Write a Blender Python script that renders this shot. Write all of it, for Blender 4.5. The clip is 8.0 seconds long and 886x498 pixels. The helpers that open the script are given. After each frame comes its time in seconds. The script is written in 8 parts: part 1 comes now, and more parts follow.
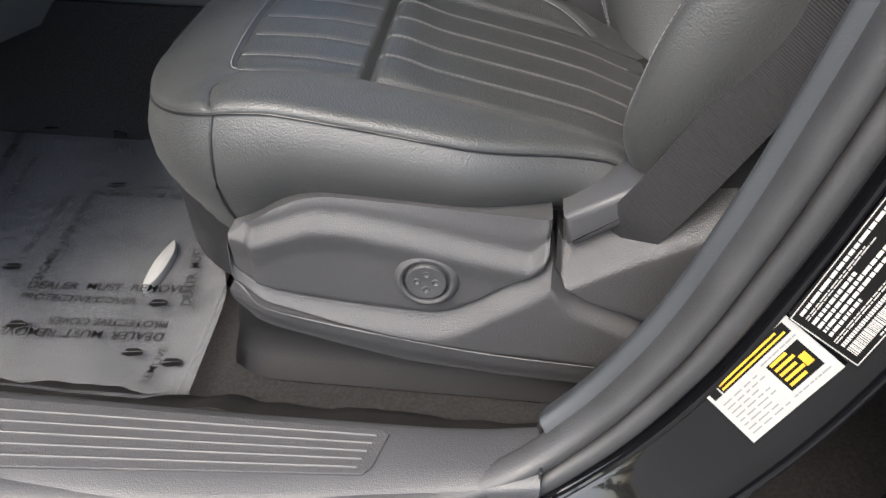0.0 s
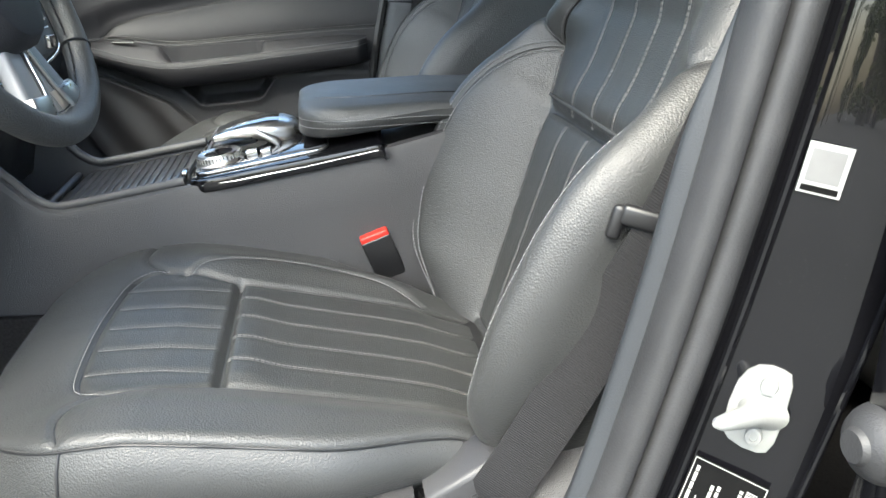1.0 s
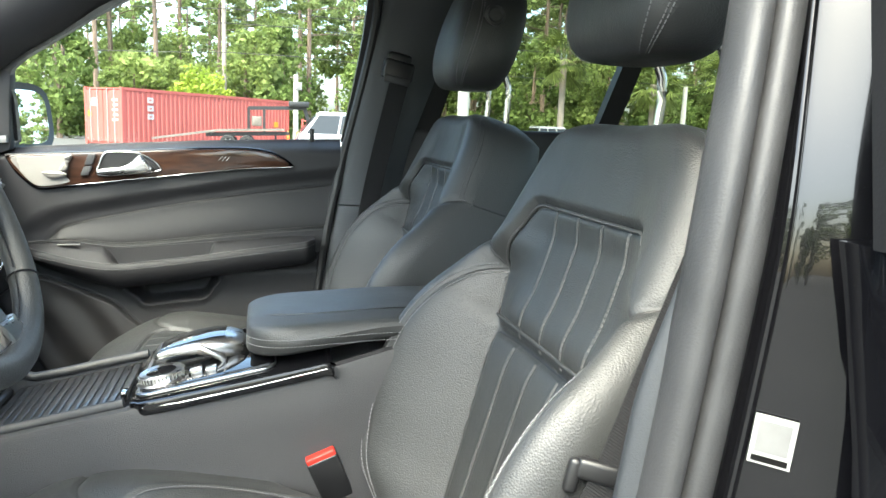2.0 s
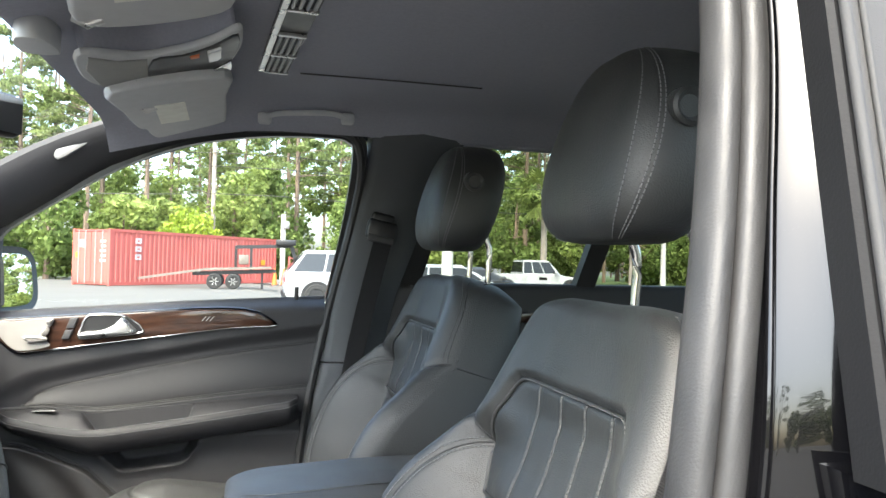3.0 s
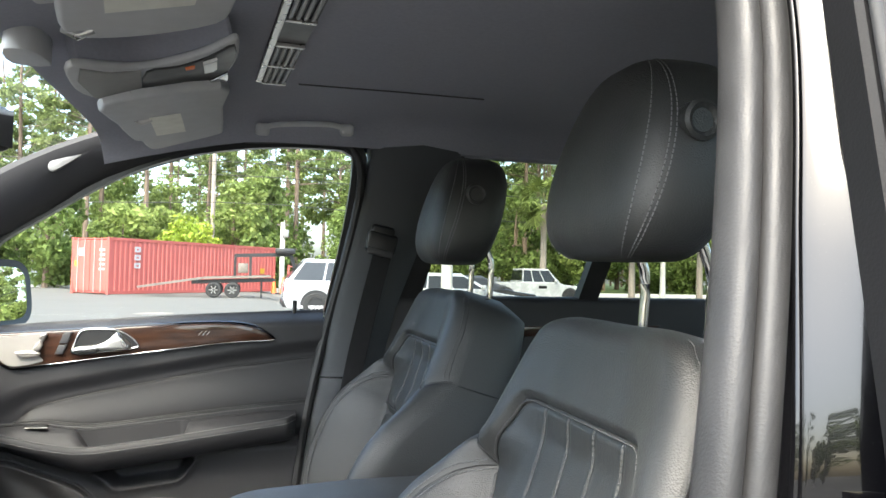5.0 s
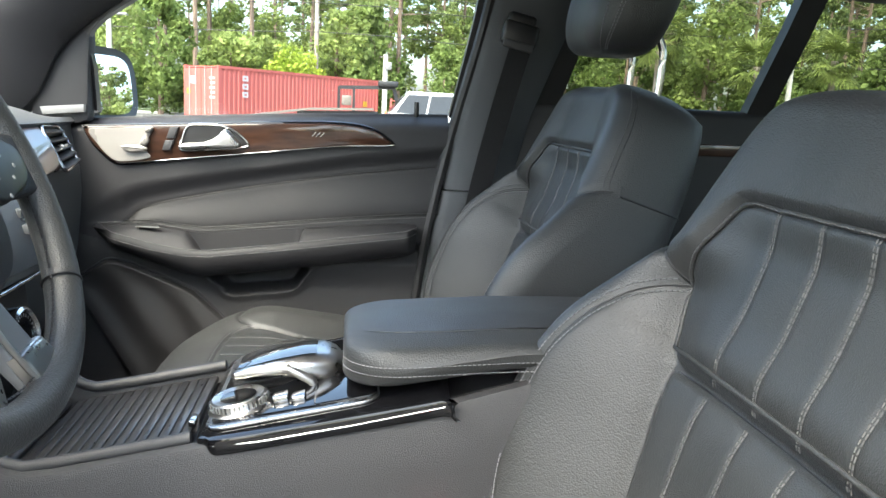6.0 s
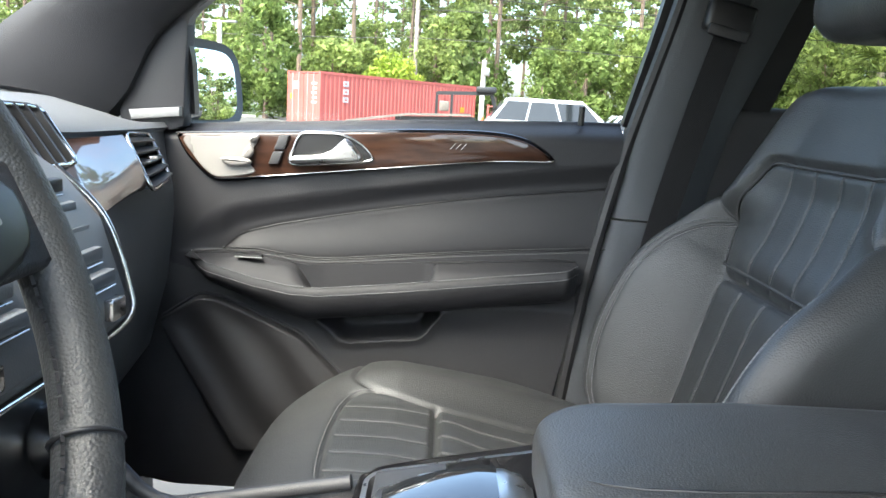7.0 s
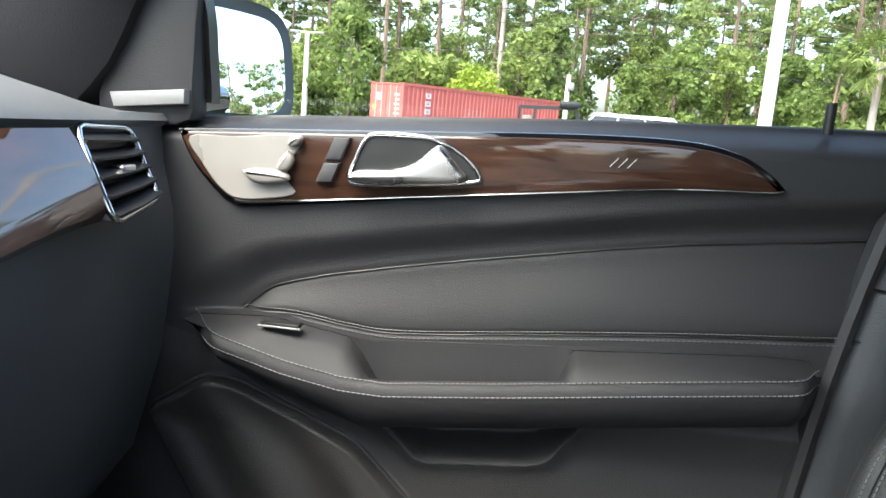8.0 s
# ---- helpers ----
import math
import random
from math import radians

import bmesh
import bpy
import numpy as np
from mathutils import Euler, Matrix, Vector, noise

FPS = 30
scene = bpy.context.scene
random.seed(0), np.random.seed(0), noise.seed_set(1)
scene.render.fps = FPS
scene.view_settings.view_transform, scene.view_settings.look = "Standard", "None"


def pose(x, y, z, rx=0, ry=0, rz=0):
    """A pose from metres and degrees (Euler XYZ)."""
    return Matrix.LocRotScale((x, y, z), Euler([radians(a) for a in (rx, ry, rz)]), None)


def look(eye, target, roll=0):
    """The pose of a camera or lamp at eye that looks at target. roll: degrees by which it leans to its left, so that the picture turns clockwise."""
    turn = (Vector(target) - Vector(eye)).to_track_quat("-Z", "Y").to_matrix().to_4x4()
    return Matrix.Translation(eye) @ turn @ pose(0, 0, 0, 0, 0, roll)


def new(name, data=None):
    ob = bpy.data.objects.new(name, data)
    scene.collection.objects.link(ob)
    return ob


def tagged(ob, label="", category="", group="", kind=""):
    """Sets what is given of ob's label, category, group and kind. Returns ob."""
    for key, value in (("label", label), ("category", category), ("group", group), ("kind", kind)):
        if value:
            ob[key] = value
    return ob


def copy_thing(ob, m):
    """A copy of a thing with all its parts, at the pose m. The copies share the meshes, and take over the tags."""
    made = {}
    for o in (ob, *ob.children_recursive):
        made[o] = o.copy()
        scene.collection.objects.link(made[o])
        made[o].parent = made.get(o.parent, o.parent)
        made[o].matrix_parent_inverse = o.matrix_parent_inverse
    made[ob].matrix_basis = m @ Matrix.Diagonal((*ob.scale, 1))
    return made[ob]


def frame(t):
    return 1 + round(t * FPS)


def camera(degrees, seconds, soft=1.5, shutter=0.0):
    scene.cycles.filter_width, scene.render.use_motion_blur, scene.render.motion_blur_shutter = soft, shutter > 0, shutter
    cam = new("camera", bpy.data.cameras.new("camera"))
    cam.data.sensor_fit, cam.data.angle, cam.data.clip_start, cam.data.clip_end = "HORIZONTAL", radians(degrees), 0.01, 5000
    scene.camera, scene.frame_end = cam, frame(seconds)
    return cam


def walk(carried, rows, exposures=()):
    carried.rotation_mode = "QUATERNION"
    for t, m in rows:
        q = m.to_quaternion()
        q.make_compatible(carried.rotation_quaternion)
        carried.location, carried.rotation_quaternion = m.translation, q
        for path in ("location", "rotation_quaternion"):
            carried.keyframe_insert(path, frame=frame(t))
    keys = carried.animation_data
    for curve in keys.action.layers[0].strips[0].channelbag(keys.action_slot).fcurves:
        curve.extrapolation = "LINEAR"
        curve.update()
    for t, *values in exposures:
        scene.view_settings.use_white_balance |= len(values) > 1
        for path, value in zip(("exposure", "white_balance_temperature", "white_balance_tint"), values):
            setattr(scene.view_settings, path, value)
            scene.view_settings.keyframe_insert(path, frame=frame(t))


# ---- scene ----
cam = camera(61.8, 8.0)
PATH = [
    (0, (0.141, -1.172, 1.029), (0.017, 0.358, -0.254), 1.3),
    (0.2, (0.142, -1.178, 1.046), (0.124, 0.431, -0.141), 1.15),
    (0.5, (0.143, -1.182, 1.071), (0.256, 0.535, 0.052), 0.5),
    (1, (0.123, -1.182, 1.109), (0.432, 0.642, 0.35), 1.5),
    (1.2, (0.118, -1.181, 1.124), (0.488, 0.677, 0.481), 2.1),
    (1.5, (0.116, -1.175, 1.145), (0.558, 0.709, 0.641), 2.7),
    (2, (0.114, -1.167, 1.174), (0.583, 0.752, 0.861), 2.2),
    (2.2, (0.114, -1.167, 1.185), (0.594, 0.76, 0.951), 2.0),
    (3.5, (0.12, -1.17, 1.255), (0.623, 0.758, 1.432), 0.8),
    (4, (0.12, -1.171, 1.275), (0.631, 0.746, 1.531), 0.4),
    (4.2, (0.119, -1.166, 1.279), (0.632, 0.749, 1.542), 0.3),
    (5.3, (0.123, -1.099, 1.213), (0.601, 0.84, 1.11), 2.1),
    (5.5, (0.119, -1.05, 1.191), (0.556, 0.887, 0.957), 2.6),
    (5.75, (0.107, -0.977, 1.167), (0.476, 0.96, 0.833), 3.0),
    (6, (0.092, -0.906, 1.156), (0.343, 1.043, 0.785), 3.0),
    (6.5, (0.053, -0.771, 1.164), (0.103, 1.19, 0.774), 2.9),
    (7, (-0.001, -0.553, 1.149), (0.005, 1.412, 0.78), 3.4),
    (7.3, (-0.041, -0.39, 1.14), (-0.05, 1.583, 0.808), 3.85),
    (7.5, (-0.063, -0.284, 1.135), (-0.121, 1.687, 0.8), 4.1),
    (8, (-0.081, -0.066, 1.12), (-0.279, 1.894, 0.772), 4.7),
]
walk(cam, [(t, look(eye, to, roll)) for t, eye, to, roll in PATH],
     [(0, 2.4, 6400, 6), (0.5, 2.97, 6350, 3), (1, 3.17, 6250, 0), (1.5, 3.42, 6250, -2), (2, 3.38, 6400, -4), (4, 3.45, 6500, 8), (5.5, 3.1, 6500, 0), (6.5, 3.42, 6400, 2), (7.5, 3.4, 6250, 2), (8, 3.08, 6300, 2)])

# ---------------------------------------------------------------- light
world = bpy.data.worlds.new("sky")
scene.world = world
world.use_nodes = True
SUN_EL, SUN_AZ = radians(56), radians(213)
wn = world.node_tree.nodes
sky = wn.new("ShaderNodeTexSky")
sky.sky_type, sky.sun_disc = "NISHITA", False
sky.sun_elevation, sky.sun_rotation = SUN_EL, SUN_AZ
sky.air_density, sky.dust_density, sky.ozone_density = 0.95, 5.0, 1.0
wn["Background"].inputs[1].default_value = 0.15
world.node_tree.links.new(sky.outputs[0], wn["Background"].inputs[0])
sun = new("sun", bpy.data.lights.new("sun", "SUN"))
sun.data.energy, sun.data.angle, sun.data.color = 0.5, radians(40), (1.0, 0.95, 0.88)
sun_dir = Vector((math.sin(SUN_AZ) * math.cos(SUN_EL), math.cos(SUN_AZ) * math.cos(SUN_EL), math.sin(SUN_EL)))
sun.matrix_world = look(sun_dir * 50, (0, 0, 0))

# ---------------------------------------------------------------- materials


def material(name, color, rough=0.5, metal=0.0, color2=None, scale=20.0, grain=0.0, grain_scale=800.0, spec=0.5, coat=0.0,
             stretch=(1, 1, 1), rough_var=0.08, mix=0.5, detail=6.0, relief=0.0, relief_scale=40.0, voronoi=False, coat_rough=0.05,
             per_object=0.0):
    """A Principled material with two scales of colour and roughness variation and fine relief."""
    m = bpy.data.materials.new(name)
    m.use_nodes = True
    t = m.node_tree
    n, l = t.nodes, t.links
    p = n["Principled BSDF"]
    p.inputs["Roughness"].default_value, p.inputs["Metallic"].default_value = rough, metal
    p.inputs["Specular IOR Level"].default_value = spec
    p.inputs["Coat Weight"].default_value, p.inputs["Coat Roughness"].default_value = coat, coat_rough
    co = n.new("ShaderNodeTexCoord")
    mp = n.new("ShaderNodeMapping")
    mp.inputs["Scale"].default_value = stretch
    l.new(co.outputs["Object"], mp.inputs[0])
    big = n.new("ShaderNodeTexNoise")
    big.inputs["Scale"].default_value, big.inputs["Detail"].default_value = scale, detail
    l.new(mp.outputs[0], big.inputs["Vector"])
    ramp = n.new("ShaderNodeValToRGB")
    c2 = color2 or tuple(c * 0.7 for c in color)
    ramp.color_ramp.elements[0].color, ramp.color_ramp.elements[1].color = (*c2, 1), (*color, 1)
    ramp.color_ramp.elements[0].position, ramp.color_ramp.elements[1].position = 0.5 - mix * 0.5, 0.5 + mix * 0.5
    l.new(big.outputs["Fac"], ramp.inputs[0])
    out = ramp.outputs[0]
    if per_object:
        info, hsv = n.new("ShaderNodeObjectInfo"), n.new("ShaderNodeHueSaturation")
        mr = n.new("ShaderNodeMapRange")
        mr.inputs[3].default_value, mr.inputs[4].default_value = 1 - per_object, 1 + per_object
        l.new(info.outputs["Random"], mr.inputs[0])
        l.new(mr.outputs[0], hsv.inputs["Value"])
        l.new(out, hsv.inputs["Color"])
        out = hsv.outputs[0]
    l.new(out, p.inputs["Base Color"])
    if rough_var:
        rr = n.new("ShaderNodeMapRange")
        rr.inputs[1].default_value, rr.inputs[2].default_value = 0.3, 0.7
        rr.inputs[3].default_value, rr.inputs[4].default_value = max(rough - rough_var, 0.02), min(rough + rough_var, 1)
        l.new(big.outputs["Fac"], rr.inputs[0])
        l.new(rr.outputs[0], p.inputs["Roughness"])
    last = None
    if relief:
        tex = n.new("ShaderNodeTexNoise")
        tex.inputs["Scale"].default_value = relief_scale
        l.new(mp.outputs[0], tex.inputs["Vector"])
        b = n.new("ShaderNodeBump")
        b.inputs["Strength"].default_value, b.inputs["Distance"].default_value = relief, 0.01
        l.new(tex.outputs["Fac"], b.inputs["Height"])
        last = b
    if grain:
        tex = n.new("ShaderNodeTexVoronoi" if voronoi else "ShaderNodeTexNoise")
        tex.inputs["Scale"].default_value = grain_scale
        l.new(co.outputs["Object"], tex.inputs["Vector"])
        b = n.new("ShaderNodeBump")
        b.inputs["Strength"].default_value, b.inputs["Distance"].default_value = grain, 0.0006
        b.invert = voronoi
        l.new(tex.outputs["Distance" if voronoi else "Fac"], b.inputs["Height"])
        if last:
            l.new(last.outputs[0], b.inputs["Normal"])
        last = b
    if last:
        l.new(last.outputs[0], p.inputs["Normal"])
    return m


M = {}
M["leather"] = material("black_leather", (0.029, 0.0298, 0.0298), 0.49, spec=0.6, color2=(0.023, 0.0238, 0.0238), scale=9, grain=0.65, grain_scale=520,
                        voronoi=True, relief=0.05, relief_scale=25, rough_var=0.07)
M["leather_insert"] = material("perforated_black_leather", (0.0275, 0.0288, 0.0288), 0.48, color2=(0.021, 0.0223, 0.0223), spec=0.62, scale=12, grain=0.6,
                               grain_scale=600, voronoi=True, relief=0.06, relief_scale=30, rough_var=0.08)
for k in ("leather", "leather_insert"):
    p_in = M[k].node_tree.nodes["Principled BSDF"].inputs
    p_in["Sheen Weight"].default_value, p_in["Sheen Roughness"].default_value = 0.03, 0.45
M["thread_dark"] = material("dark_grey_thread", (0.062, 0.062, 0.062), 0.7, scale=300)
# Lighter than the dark sill plastic: the ribs' highlights are painted into this grey.
M["rib_grey"] = material("highlight_grey_rib", (0.06, 0.06, 0.061), 0.5, color2=(0.048, 0.048, 0.049), scale=40)
M["matt_black"] = material("matt_black_plastic", (0.007, 0.007, 0.0078), 0.55, color2=(0.005, 0.005, 0.0056), scale=6, spec=0.2, grain=0.3, grain_scale=500)
M["thread"] = material("grey_thread", (0.19, 0.19, 0.195), 0.7, scale=300)
M["vinyl"] = material("soft_black_vinyl", (0.026, 0.026, 0.0285), 0.58, color2=(0.022, 0.022, 0.0245), spec=0.35, scale=6, grain=0.35, grain_scale=600,
                      voronoi=True, rough_var=0.05)
M["pillar_trim"] = material("dark_slate_pillar_trim", (0.03, 0.033, 0.037), 0.55, color2=(0.024, 0.026, 0.029), spec=0.35, scale=7, grain=0.6, grain_scale=800, rough_var=0.06)
M["slate_trim"] = material("slate_grey_pillar_plastic", (0.055, 0.059, 0.065), 0.5, color2=(0.046, 0.05, 0.055), spec=0.4, scale=7, grain=0.5, grain_scale=760, voronoi=True, rough_var=0.06)
# Matte grey stands for the sky that the glossy black plate reflects.
M["plate_grey"] = material("painted_sky_grey_plate", (0.05, 0.05, 0.051), 0.7, color2=(0.042, 0.042, 0.043), spec=0.2, scale=7, grain=0.4, grain_scale=800)
M["door_leather"] = material("matte_black_door_leather", (0.022, 0.022, 0.0245), 0.6, spec=0.35, color2=(0.019, 0.019, 0.021), scale=9, grain=0.45, grain_scale=900,
                             voronoi=True, relief=0.04, relief_scale=25, rough_var=0.06)
M["plastic"] = material("dark_grained_plastic", (0.033, 0.033, 0.035), 0.5, color2=(0.026, 0.026, 0.028), scale=7, grain=0.4, grain_scale=760, voronoi=True,
                        rough_var=0.06)
M["plastic_low"] = material("grey_hard_plastic", (0.036, 0.0355, 0.037), 0.48, color2=(0.029, 0.0285, 0.030), scale=5, voronoi=True, grain=0.8,
                            grain_scale=900, rough_var=0.05)
M["black_plastic"] = material("plain_black_plastic", (0.012, 0.012, 0.013), 0.4, scale=20)
M["rubber"] = material("door_seal_rubber", (0.028, 0.028, 0.0295), 0.55, color2=(0.021, 0.021, 0.022), scale=25, grain=0.6, grain_scale=500)
M["panel_dark"] = material("dark_switch_panel_plastic", (0.024, 0.0235, 0.0245), 0.55, color2=(0.019, 0.0185, 0.0195), scale=7, grain=0.8, grain_scale=600)
M["dash_vinyl"] = material("soft_dash_vinyl", (0.105, 0.11, 0.115), 0.5, color2=(0.09, 0.094, 0.098), scale=6, grain=0.5, grain_scale=500)
M["silver_trim"] = material("warm_silver_lacquer", (0.27, 0.255, 0.235), 0.3, 0.25, color2=(0.245, 0.23, 0.215), scale=20, coat=0.4)
M["thread_mid"] = material("mid_grey_thread", (0.095, 0.095, 0.095), 0.7, scale=300)
M["cream_label"] = material("cream_paper_label", (0.80, 0.79, 0.72), 0.7, color2=(0.66, 0.64, 0.57), scale=40)
M["carpet"] = material("black_carpet", (0.024, 0.0225, 0.0225), 0.95, color2=(0.009, 0.0085, 0.0085), scale=260, grain=1.0, grain_scale=700, spec=0.1)
M["headliner"] = material("dark_headliner_fabric", (0.31, 0.31, 0.355), 0.9, color2=(0.27, 0.27, 0.31), scale=180, grain=0.4,
                          grain_scale=900, spec=0.15)
M["grey_cloth"] = material("grey_visor_cloth", (0.50, 0.50, 0.51), 0.85, color2=(0.45, 0.45, 0.46), scale=40, grain=0.3, grain_scale=900,
                           spec=0.2)
M["wood"] = material("dark_burl_wood", (0.052, 0.024, 0.014), 0.35, color2=(0.015, 0.008, 0.006), scale=14, stretch=(1, 1, 5), spec=0.1, coat=0.9,
                     coat_rough=0.04, mix=0.45, detail=10, rough_var=0.04)
M["chrome"] = material("satin_chrome", (0.62, 0.61, 0.60), 0.16, 1.0, color2=(0.55, 0.54, 0.53), scale=30, rough_var=0.05)
M["satin"] = material("satin_aluminium", (0.55, 0.54, 0.53), 0.3, 1.0, color2=(0.48, 0.47, 0.46), scale=40, rough_var=0.06)
M["piano"] = material("gloss_black_lacquer", (0.006, 0.006, 0.007), 0.06, scale=10, coat=0.5, rough_var=0.02, spec=0.25)
M["paint"] = material("black_car_paint", (0.004, 0.004, 0.005), 0.1, scale=10, coat=0.68, coat_rough=0.015, rough_var=0.03, spec=0.25)
M["belt"] = material("black_belt_webbing", (0.024, 0.024, 0.0255), 0.8, color2=(0.012, 0.012, 0.0128), scale=700, grain=1.0, grain_scale=900, spec=0.15, mix=0.25, stretch=(1, 1, 2.5))
bw = M["belt"].node_tree
b_wave, b_bump, b_co = bw.nodes.new("ShaderNodeTexWave"), bw.nodes.new("ShaderNodeBump"), bw.nodes.new("ShaderNodeTexCoord")
b_wave.bands_direction = "DIAGONAL"
b_wave.inputs["Scale"].default_value = 230
b_bump.inputs["Strength"].default_value, b_bump.inputs["Distance"].default_value = 0.45, 0.0008
bw.links.new(b_co.outputs["Object"], b_wave.inputs["Vector"])
bw.links.new(b_wave.outputs["Fac"], b_bump.inputs["Height"])
bw.links.new(b_bump.outputs[0], bw.nodes["Principled BSDF"].inputs["Normal"])
M["red"] = material("red_plastic", (0.55, 0.03, 0.02), 0.4, scale=30)
M["white_label"] = material("white_paper_label", (0.23, 0.23, 0.225), 0.5, color2=(0.2, 0.2, 0.195), scale=60)
M["black_ink"] = material("black_ink", (0.006, 0.006, 0.006), 0.9, scale=60, spec=0.05)
M["white_ink"] = material("white_ink", (0.42, 0.42, 0.42), 0.5, scale=60)
M["yellow_ink"] = material("yellow_ink", (0.42, 0.25, 0.015), 0.5, scale=60)
M["white_steel"] = material("white_coated_steel", (0.19, 0.195, 0.19), 0.45, color2=(0.18, 0.18, 0.17), scale=50, grain=0.2, grain_scale=400)
M["film"] = material("clear_plastic_film", (0.20, 0.205, 0.215), 0.15, color2=(0.10, 0.105, 0.115), scale=8, relief=0.5, relief_scale=26)
M["asphalt"] = material("sunlit_concrete_lot", (0.070, 0.069, 0.061), 0.9, color2=(0.058, 0.057, 0.051), scale=0.4, grain=0.5, grain_scale=60, detail=12)
M["grass"] = material("grass", (0.08, 0.12, 0.03), 0.9, color2=(0.05, 0.08, 0.02), scale=1.5)
M["red_steel"] = material("red_container_steel", (0.36, 0.085, 0.07), 0.55, color2=(0.30, 0.065, 0.052), scale=1.2, mix=0.8)
M["white_paint"] = material("white_car_paint", (0.42, 0.43, 0.44), 0.25, scale=3, coat=0.6)
M["tinted"] = material("dark_window_glass", (0.012, 0.014, 0.015), 0.05, scale=3, rough_var=0.0)
M["tyre"] = material("tyre_rubber", (0.02, 0.02, 0.02), 0.85, scale=20)
M["bark"] = material("pine_bark", (0.20, 0.145, 0.105), 0.95, color2=(0.09, 0.065, 0.05), scale=4, stretch=(3, 3, 0.5), mix=0.6)
M["concrete_pole"] = material("grey_concrete_pole", (0.55, 0.54, 0.50), 0.8, color2=(0.48, 0.47, 0.44), scale=3)
M["rust"] = material("weathered_steel", (0.16, 0.14, 0.12), 0.7, color2=(0.07, 0.06, 0.05), scale=8)
M["orange"] = material("orange_plastic", (0.75, 0.16, 0.03), 0.5, scale=8)

M["wood_black"] = material("black_ribbed_wood", (0.03, 0.03, 0.031), 0.35, color2=(0.014, 0.014, 0.014), scale=30, stretch=(6, 1, 6), coat=0.3, per_object=0.25)
M["satin_dark"] = material("dull_silver_plastic", (0.22, 0.22, 0.22), 0.42, 0.3, color2=(0.18, 0.18, 0.18), scale=30)
M["screen"] = material("dark_glossy_screen", (0.012, 0.014, 0.016), 0.05, scale=8, coat=0.8, rough_var=0.02)
M["faint_ink"] = material("faint_grey_ink", (0.13, 0.13, 0.13), 0.7, scale=60)
M["label_grey"] = material("pale_grey_label", (0.30, 0.295, 0.28), 0.7, color2=(0.25, 0.245, 0.235), scale=60)
M["black_thread"] = material("black_thread", (0.02, 0.018, 0.018), 0.6, scale=200)

M["dark_paint"] = material("dark_grey_car_paint", (0.03, 0.032, 0.035), 0.2, scale=3, coat=1.0)
M["silver_paint"] = material("silver_car_paint", (0.45, 0.47, 0.49), 0.28, 0.3, scale=3, coat=0.8)
M["lamp_red"] = material("red_lamp_lens", (0.45, 0.02, 0.02), 0.15, scale=5, coat=0.5)
M["bark_grey"] = material("grey_weathered_trunk", (0.30, 0.26, 0.22), 0.95, color2=(0.18, 0.155, 0.13), scale=3, stretch=(2, 2, 0.6))


def leafy(name, light, dark, trans=0.25):
    m = material(name, light, 0.6, color2=dark, scale=0.35, detail=3, rough_var=0, spec=0.2)
    n, l = m.node_tree.nodes, m.node_tree.links
    geo, hsv, p = n.new("ShaderNodeNewGeometry"), n.new("ShaderNodeHueSaturation"), n["Principled BSDF"]
    mr = n.new("ShaderNodeMapRange")
    mr.inputs[3].default_value, mr.inputs[4].default_value = 0.55, 1.45
    l.new(geo.outputs["Random Per Island"], mr.inputs[0])
    l.new(mr.outputs[0], hsv.inputs["Value"])
    l.new(p.inputs["Base Color"].links[0].from_socket, hsv.inputs["Color"])
    l.new(hsv.outputs[0], p.inputs["Base Color"])
    tr, mx, o = n.new("ShaderNodeBsdfTranslucent"), n.new("ShaderNodeMixShader"), n["Material Output"]
    l.new(hsv.outputs[0], tr.inputs["Color"])
    mx.inputs[0].default_value = trans
    l.new(p.outputs[0], mx.inputs[1])
    l.new(tr.outputs[0], mx.inputs[2])
    l.new(mx.outputs[0], o.inputs["Surface"])
    return m


M["leaf"] = leafy("green_leaves", (0.19, 0.25, 0.075), (0.11, 0.155, 0.045), 0.55)
M["leaf_mid"] = leafy("mid_green_leaves", (0.27, 0.325, 0.10), (0.155, 0.205, 0.065), 0.55)
M["leaf_bright"] = leafy("bright_young_leaves", (0.36, 0.42, 0.06), (0.2, 0.28, 0.04), 0.4)
M["needle"] = leafy("pine_needles", (0.23, 0.28, 0.10), (0.15, 0.19, 0.075), 0.55)
M["palm"] = leafy("palm_fronds", (0.17, 0.21, 0.055), (0.09, 0.12, 0.03))

glass = bpy.data.materials.new("clear_window_glass")
glass.use_nodes = True
gt = glass.node_tree
gt.nodes.clear()
g_out, g_mix, g_tr, g_gl, g_fr = (gt.nodes.new(k) for k in ("ShaderNodeOutputMaterial", "ShaderNodeMixShader", "ShaderNodeBsdfTransparent",
                                                          "ShaderNodeBsdfGlossy", "ShaderNodeFresnel"))
g_gl.inputs["Roughness"].default_value = 0.01
g_tr.inputs[0].default_value = (0.93, 0.96, 0.95, 1)
g_fr.inputs[0].default_value = 1.25
for a, b in ((g_fr.outputs[0], g_mix.inputs[0]), (g_tr.outputs[0], g_mix.inputs[1]), (g_gl.outputs[0], g_mix.inputs[2]), (g_mix.outputs[0], g_out.inputs[0])):
    gt.links.new(a, b)
M["glass"] = glass
fm_n = M["film"].node_tree.nodes
f_mix, f_tr = fm_n.new("ShaderNodeMixShader"), fm_n.new("ShaderNodeBsdfTransparent")
f_mix.inputs[0].default_value = 0.46
M["film"].node_tree.links.new(f_tr.outputs[0], f_mix.inputs[1])
M["film"].node_tree.links.new(fm_n["Principled BSDF"].outputs[0], f_mix.inputs[2])
M["film"].node_tree.links.new(f_mix.outputs[0], fm_n["Material Output"].inputs[0])
dark_glass = glass.copy()
dark_glass.name = "tinted_privacy_glass"
